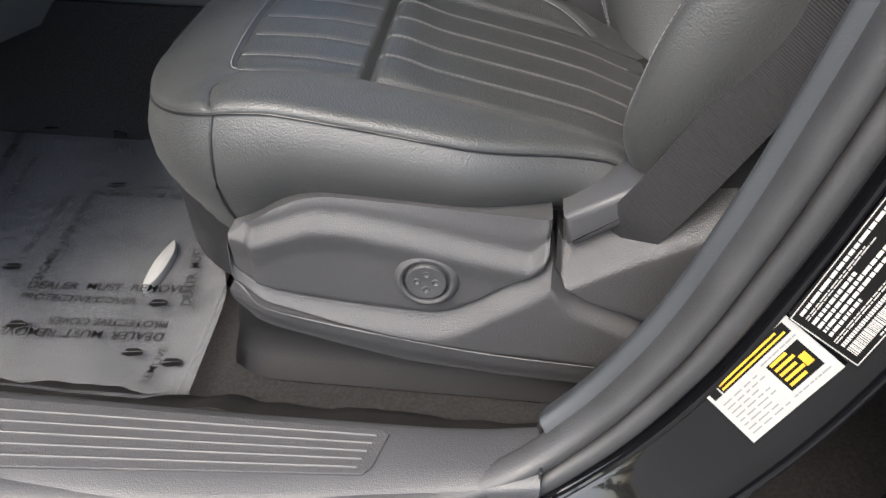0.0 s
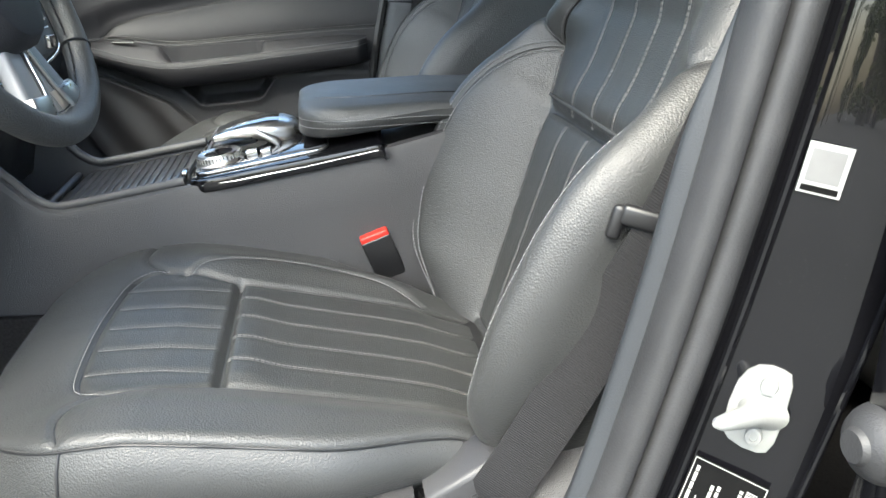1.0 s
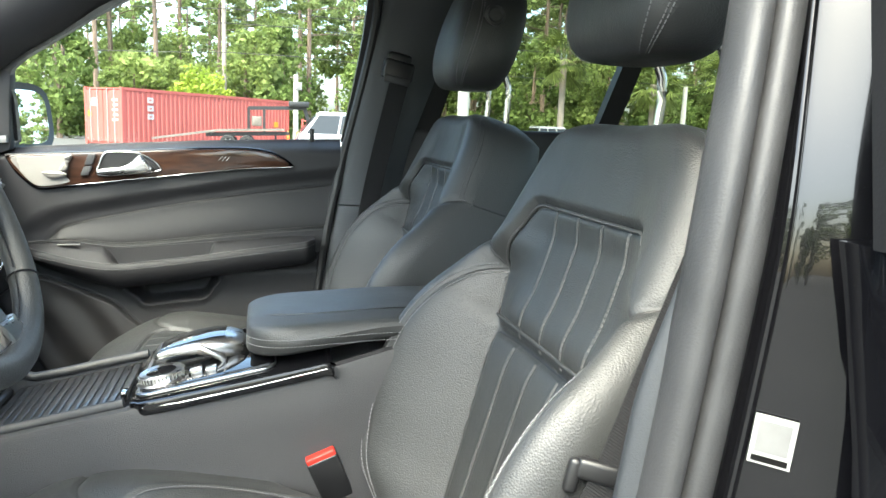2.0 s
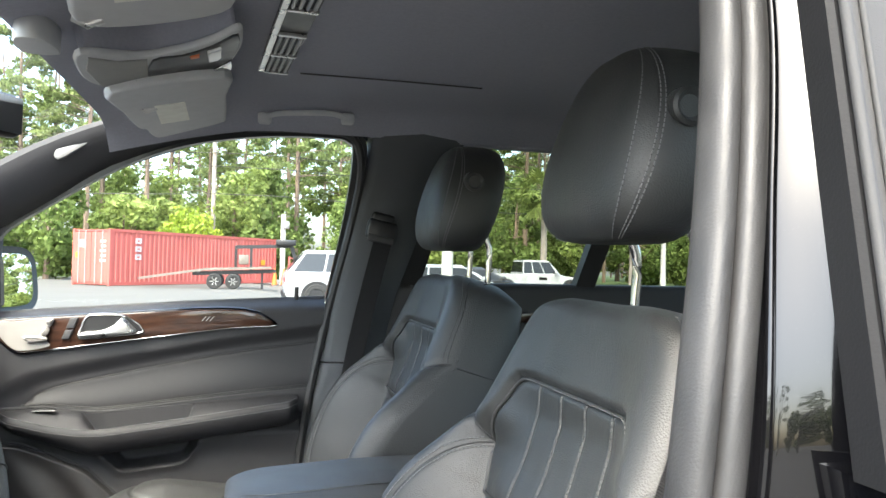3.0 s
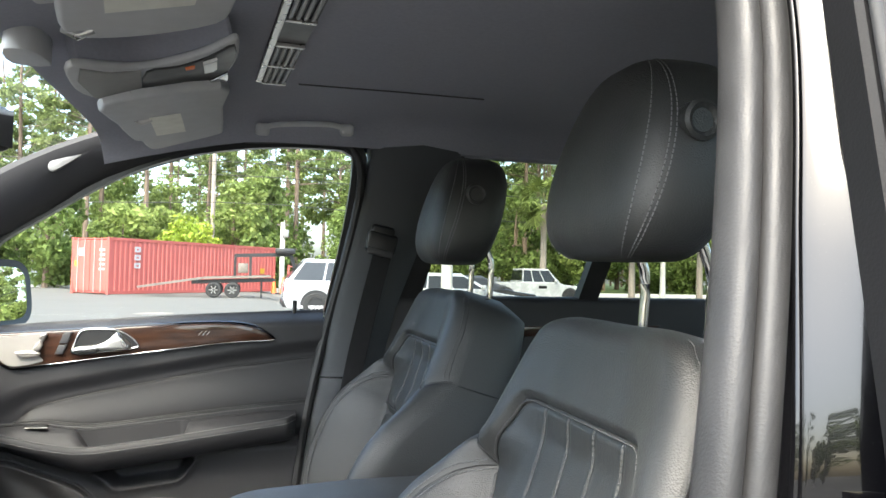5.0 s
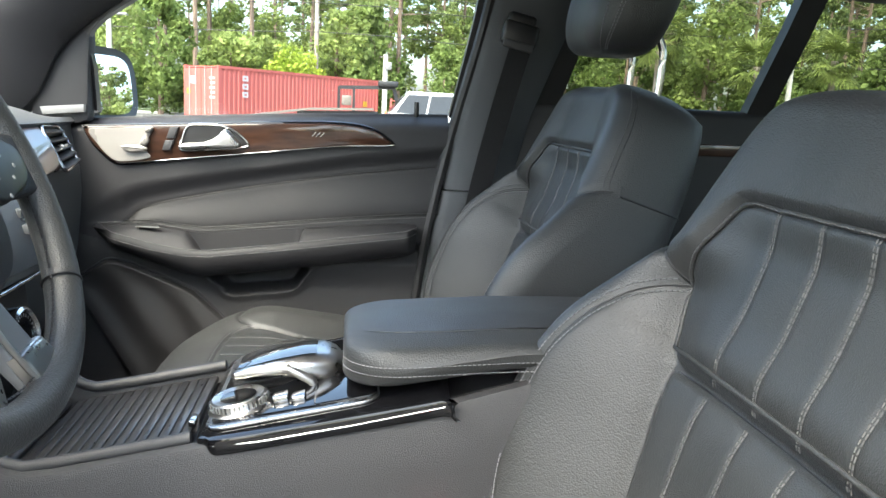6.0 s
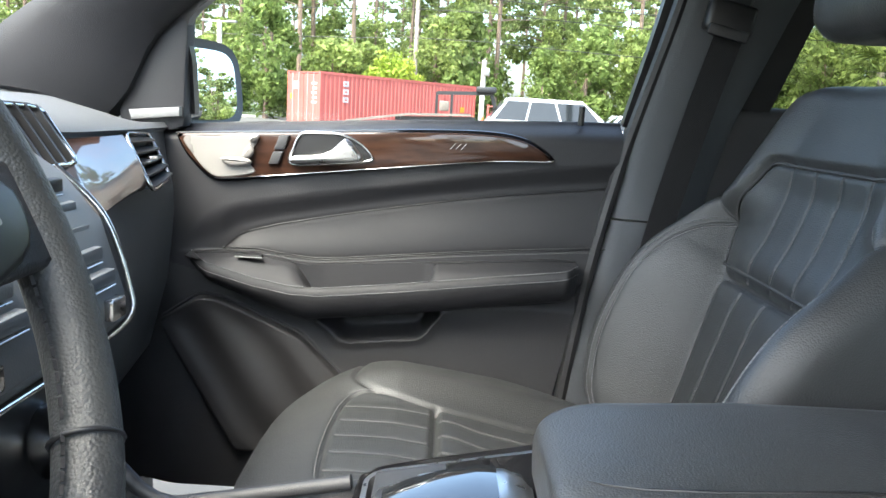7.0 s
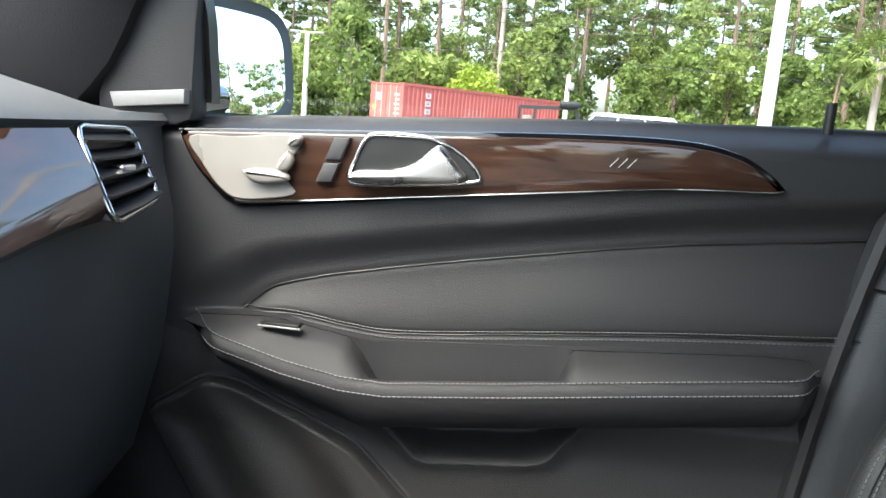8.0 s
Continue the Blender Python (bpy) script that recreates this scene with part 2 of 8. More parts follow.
for nd in dark_glass.node_tree.nodes:
    if nd.type == "BSDF_TRANSPARENT":
        nd.inputs[0].default_value = (0.42, 0.44, 0.40, 1)
M["dark_glass"] = dark_glass

# dust specks on the dark paint
pt = M["paint"].node_tree
p_co, p_no, p_big, p_ramp, p_mix, p_mul = (pt.nodes.new(k) for k in ("ShaderNodeTexCoord", "ShaderNodeTexNoise", "ShaderNodeTexNoise", "ShaderNodeValToRGB", "ShaderNodeMix", "ShaderNodeMath"))
p_no.inputs["Scale"].default_value, p_big.inputs["Scale"].default_value = 900, 7
p_ramp.color_ramp.elements[0].position, p_ramp.color_ramp.elements[1].position = 0.66, 0.74
p_mul.operation, p_mix.data_type = "MULTIPLY", "RGBA"
old = pt.nodes["Principled BSDF"].inputs["Base Color"].links[0].from_socket
for a, b in ((p_co.outputs["Object"], p_no.inputs["Vector"]), (p_co.outputs["Object"], p_big.inputs["Vector"]), (p_no.outputs["Fac"], p_ramp.inputs[0]), (p_ramp.outputs[0], p_mul.inputs[0]),
             (p_big.outputs["Fac"], p_mul.inputs[1]), (p_mul.outputs[0], p_mix.inputs[0]), (old, p_mix.inputs[6]), (p_mix.outputs[2], pt.nodes["Principled BSDF"].inputs["Base Color"])):
    pt.links.new(a, b)
p_mix.inputs[7].default_value = (0.04, 0.04, 0.038, 1)

# ---------------------------------------------------------------- helpers


def link(name, verts, faces, mat, parent=None, label="", smooth=True, angle=35):
    me = bpy.data.meshes.new(name)
    me.from_pydata([tuple(map(float, v)) for v in verts], [], [tuple(map(int, f)) for f in faces])
    me.materials.append(M[mat] if isinstance(mat, str) else mat)
    me.validate()
    if smooth:
        me.polygons.foreach_set("use_smooth", [True] * len(me.polygons))
        if angle:
            me.set_sharp_from_angle(angle=radians(angle))
    ob = new(name, me)
    if parent is not None:
        ob.parent = parent
        ob.matrix_parent_inverse = parent.matrix_basis.inverted()
    if label:
        ob["label"] = label
    return ob


def part(name, bm, mat, parent=None, label="", smooth=True, angle=35):
    bmesh.ops.recalc_face_normals(bm, faces=bm.faces)
    bm.verts.index_update()
    vs, fs = [v.co.copy() for v in bm.verts], [[v.index for v in f.verts] for f in bm.faces]
    bm.free()
    return link(name, vs, fs, mat, parent, label, smooth, angle)


def thing(name, label, category, at=(0, 0, 0), group="", kind=""):
    ob = new(name)
    ob.empty_display_size = 0.05
    ob.location = at
    return tagged(ob, label, category, group, kind)


def box(lo, hi, bevel=0.0, seg=2, bm=None, m=None):
    bm = bm or bmesh.new()
    made = bmesh.ops.create_cube(bm, size=1.0)["verts"]
    lo, hi = Vector(lo), Vector(hi)
    for v in made:
        v.co = Vector(((lo[i] + hi[i]) / 2 + v.co[i] * (hi[i] - lo[i])) for i in range(3))
    if bevel:
        es = list({e for v in made for e in v.link_edges})
        got = bmesh.ops.bevel(bm, geom=es, offset=bevel, segments=seg, affect="EDGES", profile=0.5)
        made = list({v for f in got["faces"] for v in f.verts} | {v for v in made if v.is_valid})
    if m is not None:
        bmesh.ops.transform(bm, matrix=m, verts=made)
    return bm


def prism(poly, axis, a, b, bevel=0.0, seg=2, bm=None):
    """A polygon in the plane across an axis, drawn out from a to b. Polygon order: (x, z) for y, (x, y) for z, (y, z) for x."""
    bm = bm or bmesh.new()

    def at(p, h):
        return {"x": (h, p[0], p[1]), "y": (p[0], h, p[1]), "z": (p[0], p[1], h)}[axis]

    lo, hi = [bm.verts.new(at(p, a)) for p in poly], [bm.verts.new(at(p, b)) for p in poly]
    f1, f2 = bm.faces.new(lo), bm.faces.new(hi[::-1])
    n = len(poly)
    for i in range(n):
        bm.faces.new((lo[i], hi[i], hi[(i + 1) % n], lo[(i + 1) % n]))
    bmesh.ops.recalc_face_normals(bm, faces=bm.faces)
    if bevel:
        es = list(set(f1.edges) | set(f2.edges))
        bmesh.ops.bevel(bm, geom=es, offset=bevel, segments=seg, affect="EDGES", profile=0.5)
    return bm


def spline(pts, n=8, closed=False):
    """A smooth curve through points, n steps a span."""
    pts = [np.array(p, float) for p in pts]
    k, out = len(pts), []
    for i in range(k if closed else k - 1):
        g = (lambda j: pts[j % k]) if closed else (lambda j: pts[min(max(j, 0), k - 1)])
        p0, p1, p2, p3 = g(i - 1), g(i), g(i + 1), g(i + 2)
        for s in range(n):
            t = s / n
            out.append(0.5 * (2 * p1 + (p2 - p0) * t + (2 * p0 - 5 * p1 + 4 * p2 - p3) * t * t + (3 * p1 - p0 - 3 * p2 + p3) * t**3))
    if not closed:
        out.append(pts[-1])
    return out


def sweep(path, section, closed=False, up=(0, 0, 1), caps=True, scales=None):
    """A closed section (list of (a, b)) carried along a path; a lies across, b along up."""
    path = [np.array(p, float) for p in path]
    k, s = len(path), len(section)
    verts, faces = [], []
    for i, p in enumerate(path):
        t = path[(i + 1) % k if closed else min(i + 1, k - 1)] - path[i - 1 if closed else max(i - 1, 0)]
        t /= np.linalg.norm(t) + 1e-12
        u = np.array(up, float) if not callable(up) else np.array(up(p), float)
        side = np.cross(t, u)
        side /= np.linalg.norm(side) + 1e-12
        u = np.cross(side, t)
        c = scales[i] if scales else 1.0
        verts += [p + side * a * c + u * b * c for a, b in section]
    for i in range(k if closed else k - 1):
        for j in range(s):
            a, b = i * s + j, i * s + (j + 1) % s
            c, d = ((i + 1) % k) * s + (j + 1) % s, ((i + 1) % k) * s + j
            faces.append((a, b, c, d))
    if caps and not closed:
        faces += [tuple(range(s))[::-1], tuple(range((k - 1) * s, k * s))]
    return verts, faces


def ring(r, n=10, rb=None):
    return [(r * math.cos(2 * math.pi * i / n), (rb or r) * math.sin(2 * math.pi * i / n)) for i in range(n)]


def tube(name, path, r, mat, parent=None, label="", n=10, closed=False, up=(0, 0.02, 1), scales=None):
    v, f = sweep(path, ring(r, n), closed, up, scales=scales)
    return link(name, v, f, mat, parent, label, angle=60)


def lathe(profile, n=32, m=None):
    """A profile of (radius, height) turned about z."""
    verts, faces = [], []
    k = len(profile)
    for i in range(n):
        a = 2 * math.pi * i / n
        verts += [Vector((r * math.cos(a), r * math.sin(a), h)) for r, h in profile]
    for i in range(n):
        for j in range(k - 1):
            faces.append((i * k + j, ((i + 1) % n) * k + j, ((i + 1) % n) * k + j + 1, i * k + j + 1))
    if m is not None:
        verts = [m @ v for v in verts]
    return verts, faces


def loft(loops, caps=True, closed=True):
    """Skin over loops of equal count."""
    k = len(loops[0])
    verts = [p for lp in loops for p in lp]
    faces = []
    for i in range(len(loops) - 1):
        for j in range(k if closed else k - 1):
            faces.append((i * k + j, i * k + (j + 1) % k, (i + 1) * k + (j + 1) % k, (i + 1) * k + j))
    if caps:
        faces += [tuple(range(k))[::-1], tuple(range((len(loops) - 1) * k, len(loops) * k))]
    return verts, faces


def away(P, line, closed=False):
    """Distance of points P (n, 2) from a polyline."""
    L = np.array(line, float)
    A = L if closed else L[:-1]
    B = np.roll(L, -1, 0) if closed else L[1:]
    best = np.full(len(P), 9.0)
    for a, b in zip(A, B):
        d = b - a
        t = np.clip(((P - a) @ d) / (d @ d + 1e-12), 0, 1)
        best = np.minimum(best, np.hypot(*(P - a - t[:, None] * d).T))
    return best


def inside(P, poly):
    L = np.array(poly, float)
    res = np.zeros(len(P), bool)
    for a, b in zip(L, np.roll(L, -1, 0)):
        cond = (a[1] > P[:, 1]) != (b[1] > P[:, 1])
        res ^= cond & (P[:, 0] < (b[0] - a[0]) * (P[:, 1] - a[1]) / (b[1] - a[1] + 1e-12) + a[0])
    return res


def smooth(a, b, x):
    t = np.clip((x - a) / (b - a), 0, 1)
    return t * t * (3 - 2 * t)


def flowing(x, xs, ys):
    """A smooth curve through (xs, ys), read at x."""
    c = np.array(spline(list(zip(xs, ys)), 10))
    return np.interp(x, c[:, 0], c[:, 1])


def sew(name, runs, mat, parent, step=0.006, length=0.0044, r=0.0008, label="pale grey stitching"):
    """Small thread stitches along runs of (points, normals)."""
    verts, faces = [], []
    for pts, nor in runs:
        pts, nor = np.array(pts, float), np.array(nor, float)
        d = np.r_[0, np.cumsum(np.linalg.norm(np.diff(pts, axis=0), axis=1))]
        if d[-1] < step:
            continue
        s0 = np.arange(0, d[-1] - length, step)
        for s in s0:
            a = np.array([np.interp(s, d, pts[:, i]) for i in range(3)])
            b = np.array([np.interp(s + length, d, pts[:, i]) for i in range(3)])
            n = np.array([np.interp(s, d, nor[:, i]) for i in range(3)])
            n /= np.linalg.norm(n) + 1e-9
            t = (b - a) / (np.linalg.norm(b - a) + 1e-9)
            c = np.cross(t, n) * r
            k = len(verts)
            h = n * r * 1.3
            verts += [a - c, a + c, a + h, b - c, b + c, b + h]
            faces += [(k, k + 1, k + 4, k + 3), (k + 1, k + 2, k + 5, k + 4), (k + 2, k, k + 3, k + 5), (k, k + 2, k + 1), (k + 3, k + 4, k + 5)]
    return tagged(link(name, verts, faces, mat, parent, label, smooth=False), kind="stuff")


def mirrored(line):
    return [(-a, b) for a, b in line]


def normals(f, a, b, h=0.003):
    du, dv = f(a + h, b) - f(a - h, b), f(a, b + h) - f(a, b - h)
    n = np.cross(dv, du)
    return n / (np.linalg.norm(n, axis=1, keepdims=True) + 1e-9)


def seam_runs(f, lines, side=(0.0,), flip=1):
    """Runs of points and normals of lines laid on a surface f(a, b), shifted sideways."""
    runs = []
    for ln in lines:
        L = np.array(ln, float)
        t = np.gradient(L, axis=0)
        t /= np.linalg.norm(t, axis=1, keepdims=True) + 1e-9
        for o in side:
            Q = L + np.stack([-t[:, 1], t[:, 0]], 1) * o
            n = normals(f, Q[:, 0], Q[:, 1]) * flip
            runs.append((f(Q[:, 0], Q[:, 1]) + n * 0.0014, n))
    return runs


def split_surface(surface, regions, parent, rest_name, rest_mat):
    """Splits quads of a grid (verts, faces, face centres in its own plane) into panels."""
    verts, faces, cen = surface
    q = verts[faces]
    n = np.cross(q[:, 2] - q[:, 0], q[:, 3] - q[:, 1])
    nor = np.zeros_like(verts)
    for k in range(4):
        np.add.at(nor, faces[:, k], n)
    nor /= np.linalg.norm(nor, axis=1, keepdims=True) + 1e-12
    left = np.ones(len(faces), bool)
    for name, mat, mask, label in regions:
        use = mask(cen) & left
        left &= ~use
        pick(name, verts, faces[use], mat, parent, label, nor)
    return pick(rest_name, verts, faces[left], rest_mat, parent, "", nor)


def pick(name, verts, faces, mat, parent, label, nor):
    """One panel of a surface, which keeps the whole surface's normals at its borders."""
    idx, inv = np.unique(faces, return_inverse=True)
    ob = link(name, verts[idx], inv.reshape(faces.shape), mat, parent, label, angle=0)
    ob.data.normals_split_custom_set_from_vertices(nor[idx])
    return ob


def grid_faces(nu, nv, closed_u=False):
    i, j = np.meshgrid(np.arange(nv - 1), np.arange(nu if closed_u else nu - 1), indexing="ij")
    a, b = i * nu + j, i * nu + (j + 1) % nu
    return np.stack([a, b, b + nu, a + nu], -1).reshape(-1, 4)


def outline(V, r=0.010, step=0.008):
    """A closed outline with slightly rounded corners and evenly set points."""
    V, out = [np.array(p, float) for p in V], []
    for k in range(len(V)):
        p, a, b = V[k], V[k - 1], V[(k + 1) % len(V)]
        ua, ub = (a - p) / np.linalg.norm(a - p), (b - p) / np.linalg.norm(b - p)
        q0, q1 = p + ua * r, p + ub * r
        out += [q0, (q0 + 2 * p + q1) / 4, q1]
        end = b - ub * r
        for u in np.arange(step, np.linalg.norm(end - q1) - step * 0.5, step):
            out.append(q1 + ub * u)
    return [tuple(p) for p in out]

# ---------------------------------------------------------------- ground and the car's shell
gv = []
for i in range(81):
    for j in range(81):
        x, y = (i / 40 - 1) ** 3 * 600, (j / 40 - 1) ** 3 * 600
        gv.append((x, y, -0.13 * float(smooth(0, 1.5, x) * smooth(10, 18, y)) - 0.14 * float(smooth(6, 12, x) * smooth(12, 25, y))))
gf = [(i * 81 + j, (i + 1) * 81 + j, (i + 1) * 81 + j + 1, i * 81 + j + 1) for i in range(80) for j in range(80)]
tagged(link("ground", gv, gf, "asphalt", smooth=False), "pale worn concrete of a wide parking lot", "ground", kind="structure")

SEAL = spline([(-1.25, -0.85, 0.47), (-0.9, -0.852, 0.445), (-0.3, -0.85, 0.43), (0.02, -0.83, 0.428), (0.15, -0.80, 0.435), (0.235, -0.773, 0.49), (0.295, -0.763, 0.59),
               (0.332, -0.758, 0.70), (0.355, -0.756, 0.80), (0.375, -0.755, 0.91), (0.393, -0.755, 1.04), (0.407, -0.752, 1.15), (0.432, -0.73, 1.27),
               (0.456, -0.70, 1.40), (0.462, -0.678, 1.475), (0.445, -0.664, 1.517), (0.40, -0.657, 1.535), (0.3, -0.656, 1.537), (0.18, -0.66, 1.525),
               (0.06, -0.666, 1.503), (-0.06, -0.68, 1.455), (-0.3, -0.70, 1.33), (-0.55, -0.71, 1.17)], 8)


def rail(path, section, lo=0, hi=None, closed=False, squeeze=None, wide=None):
    """Carries a section of (towards the opening, inwards) along the driver's door opening."""
    P = [np.array(p) for p in path]
    given, loops = section, []
    for i in range(lo, hi if hi is not None else len(P)):
        t = P[min(i + 1, len(P) - 1)] - P[max(i - 1, 0)]
        t = t / np.linalg.norm(t)
        n = np.array((-t[2], 0.0, t[0]))
        n /= np.linalg.norm(n)
        k = squeeze(P[i]) if squeeze else 1.0
        section = given(P[i]) if callable(given) else given
        g = wide(P[i]) if wide else 1.0
        loops.append([P[i] + n * h * (k if h < -0.02 else g if h > 0.009 else 1.0) + np.array((0, 1.0, 0)) * c for h, c in section])
    return loft(loops, caps=True, closed=True)


def rounded(section, n=3):
    return [tuple(p) for p in spline(section, n, True)]


seal = thing("door_seal", "grey rubber weatherstrip round the open door's frame", "door seal", kind="structure")
link("outer_lip", *rail(SEAL, rounded([(-0.024, 0.006), (-0.024, -0.006), (-0.016, -0.015), (-0.005, -0.014), (-0.001, -0.004), (-0.002, 0.01), (-0.012, 0.014)])), "rubber", seal)
link("inner_lip", *rail(SEAL, rounded([(0.0, 0.012), (0.0, -0.004), (0.004, -0.012), (0.014, -0.012), (0.02, -0.002), (0.02, 0.014), (0.01, 0.018)])), "rubber", seal)

# painted door frame outside the seal
frame_jamb = thing("door_frame", "glossy black painted door pillar with a fine dust film", "door frame", kind="structure")
link("jamb", *rail(SEAL, rounded([(-0.012, 0.014), (-0.02, 0.002), (-0.027, 0.006), (-0.034, -0.008), (-0.05, -0.021), (-0.07, -0.036), (-0.078, -0.043), (-0.088, -0.05), (-0.097, -0.052), (-0.104, -0.045),
                                  (-0.108, -0.02), (-0.108, 0.04), (-0.05, 0.06), (-0.014, 0.05)], 2), squeeze=lambda p: 1.0 - 0.30 * float(smooth(1.1, 1.3, p[2]))), "paint", frame_jamb)
link("channel_strip", *rail(SEAL, rounded([(-0.022, 0.004), (-0.025, -0.002), (-0.030, 0.0), (-0.028, 0.008)], 2), 40), "rubber", frame_jamb)

for h, c, r in ((-0.0335, -0.011, 0.0035), (-0.0975, -0.0545, 0.003)):
    link("painted_bead", *rail(SEAL, [(h + r * math.cos(a), c + r * math.sin(a)) for a in np.linspace(0, 2 * math.pi, 10, endpoint=False)], 36, squeeze=lambda p: 1.0 - 0.30 * float(smooth(1.1, 1.3, p[2]))), "paint", frame_jamb)

# inner trims along the opening
pil = thing("pillar_trim", "dark grained plastic trim along the centre pillar", "pillar trim", kind="structure")
TRIM_LOW = np.array([(0.008, 0.008), (0.018, 0.009), (0.028, 0.015), (0.029, 0.024), (0.012, 0.05), (-0.03, 0.085), (-0.05, 0.09), (-0.03, 0.02)])
TRIM_HIGH = np.array([(0.004, 0.008), (0.006, 0.012), (0.004, 0.02), (-0.006, 0.03), (-0.045, 0.06), (-0.09, 0.10), (-0.10, 0.10), (-0.03, 0.02)])


def trim_section(p):
    k = float(smooth(0.98, 1.18, p[2]))
    return rounded([tuple(q) for q in TRIM_LOW * (1 - k) + TRIM_HIGH * k])


link("trim_panel", *rail(SEAL, trim_section, 38, 106), "pillar_trim", pil)
link("roof_trim", *rail(SEAL, trim_section, 105), "headliner", pil)

# sill with a ribbed tread
sill = thing("door_sill", "dark plastic door sill with a ribbed tread plate", "door sill", kind="structure")
sill_sec = [(-0.735, 0.37), (-0.738, 0.425), (-0.746, 0.446), (-0.757, 0.453), (-0.80, 0.455), (-0.838, 0.451), (-0.852, 0.436), (-0.855, 0.36), (-0.84, 0.34), (-0.74, 0.34)]
link("sill_cover", *loft([[(x, -0.735 + (y + 0.735) * (1 - 0.36 * float(smooth(-0.15, 0.2, x))), z + max(0, (x - 0.1)) ** 2 * 1.4) for y, z in rounded(sill_sec, 3)] for x in np.linspace(-1.2, 0.2, 30)]), "plastic", sill)
tread = [(-1.1, -0.838), (-1.1, -0.764), (0.055, -0.757), (0.062, -0.762), (0.052, -0.797), (0.044, -0.806), (-0.3, -0.834)]
part("tread_plate", prism(tread, "z", 0.4535, 0.4565, 0.0008, 1), "plastic_low", sill)
for k in range(5):
    y, y2 = -0.774 - k * 0.0128, -0.764 - k * 0.0088
    tube("tread_rib", [(-1.1, y, 0.4568), (-0.35, y, 0.4568), (0.05 - k * 0.003, y2, 0.4568)], 0.0015, "rib_grey", sill, n=8)
part("end_joint", box((0.1985, -0.80, 0.43), (0.2015, -0.735, 0.474), 0.001, 1), "black_plastic", sill)
link("rocker_panel", *loft([[(x, y, z) for y, z in rounded([(-0.83, 0.39), (-0.875, 0.37), (-0.9, 0.32), (-0.89, 0.24), (-0.84, 0.2), (-0.76, 0.22), (-0.76, 0.38)])] for x in (-1.25, 0, 0.5, 1.7)]), "paint", sill)

# floor
floor = thing("floor", "black carpeted car floor", "car floor", kind="structure")
part("carpet", box((-1.25, -0.742, 0.30), (1.9, 0.78, 0.355), 0.01), "carpet", floor)
lip = []
rng = np.random.default_rng(3)
for i, x in enumerate(np.linspace(-1.2, 0.24, 90)):
    w = 0.003 * math.sin(x * 37) + 0.002 * math.sin(x * 91 + 1) + 0.001 * rng.normal()
    lip.append([(x, -0.742, 0.35), (x, -0.742, 0.405 + w), (x, -0.725, 0.418 + w), (x, -0.70 + w, 0.40), (x, -0.672 + w, 0.372), (x, -0.66, 0.352)])
link("carpet_edge", *loft(lip, caps=False, closed=False), "carpet", floor)
for k in (-1, 1):
    housing = []
    for x, g, h in ((-0.155, 0.93, 0.62), (-0.148, 0.965, 0.78), (-0.13, 0.985, 0.92), (-0.10, 1.0, 1.0), (0.05, 1.0, 1.0), (0.3, 1.0, 1.0)):
        housing.append([(x, k * y * g, 0.352 + (z - 0.352) * h) for y, z in rounded([(0.598, 0.345), (0.598, 0.40), (0.590, 0.445), (0.57, 0.468), (0.4, 0.472), (0.2, 0.47), (0.17, 0.44), (0.165, 0.345)])])
    link("seat_rail_cover", *loft(housing), "matt_black", floor, "matt black seat rail housing", angle=60)

# rear door outside, behind the pillar
rear = thing("rear_door", "closed glossy black rear car door with its window", "car door", kind="structure")
zs = [0.33, 0.4, 0.5, 0.6, 0.7, 0.8, 0.9, 1.0, 1.08, 1.12]
ys = [-0.90, -0.91, -0.92, -0.92, -0.918, -0.916, -0.91, -0.9, -0.885, -0.875]
loops = []
for z, y in zip(zs, ys):
    xf = float(np.interp(z, (0.33, 0.6, 0.8, 1.12), (0.40, 0.44, 0.452, 0.44)))
    loops.append([(xf, y + 0.07, z), (xf - 0.002, y + 0.02, z), (xf + 0.004, y + 0.004, z), (xf + 0.02, y, z), (xf + 0.3, y - 0.012, z), (1.3, y - 0.014, z), (1.75, y, z), (1.75, y + 0.07, z)])
link("door_skin", *loft(loops), "paint", rear)
loops = []
for z in np.linspace(1.12, 1.56, 9):
    y, xf = -0.87 + 0.27 * (z - 1.12), 0.418 + 0.09 * (z - 1.12)
    loops.append([(xf + 0.013, y + 0.03, z), (xf + 0.012, y + 0.006, z), (xf + 0.015, y + 0.002, z), (xf + 0.020, y + 0.002, z), (xf + 0.022, y + 0.012, z), (xf + 0.022, y + 0.03, z)])
link("window_frame", *loft(loops), "matt_black", rear)
loops = []
for z in np.linspace(1.12, 1.56, 9):
    y, xf = -0.87 + 0.27 * (z - 1.12), 0.436 + 0.09 * (z - 1.12)
    loops.append([(xf, y + 0.0, z), (xf + 0.13, y - 0.001, z), (xf + 0.13, y + 0.006, z), (xf, y + 0.008, z)])
# the plate's sky reflection is put into its grey colour
link("pillar_plate", *loft(loops), "plate_grey", rear, "grey weathered pillar plate")
for dx, r in ((0.001, 0.0035), (0.014, 0.0022)):
    tube("plate_lip", [(0.436 + 0.09 * (z - 1.12) + dx, -0.872 + 0.27 * (z - 1.12), z) for z in (1.12, 1.34, 1.56)], r, "plate_grey", rear, n=8)
rear_glass = link("window_pane", [(0.56, -0.872, 1.12), (1.7, -0.872, 1.12), (1.7, -0.753, 1.56), (0.60, -0.753, 1.56)], [(0, 1, 2, 3)], "dark_glass", rear, "tinted rear window glass", smooth=False)
rear_glass.visible_shadow = False
tube("window_chrome", [(0.45, -0.886, 1.115), (1.1, -0.886, 1.125), (1.7, -0.86, 1.14)], 0.006, "chrome", rear)

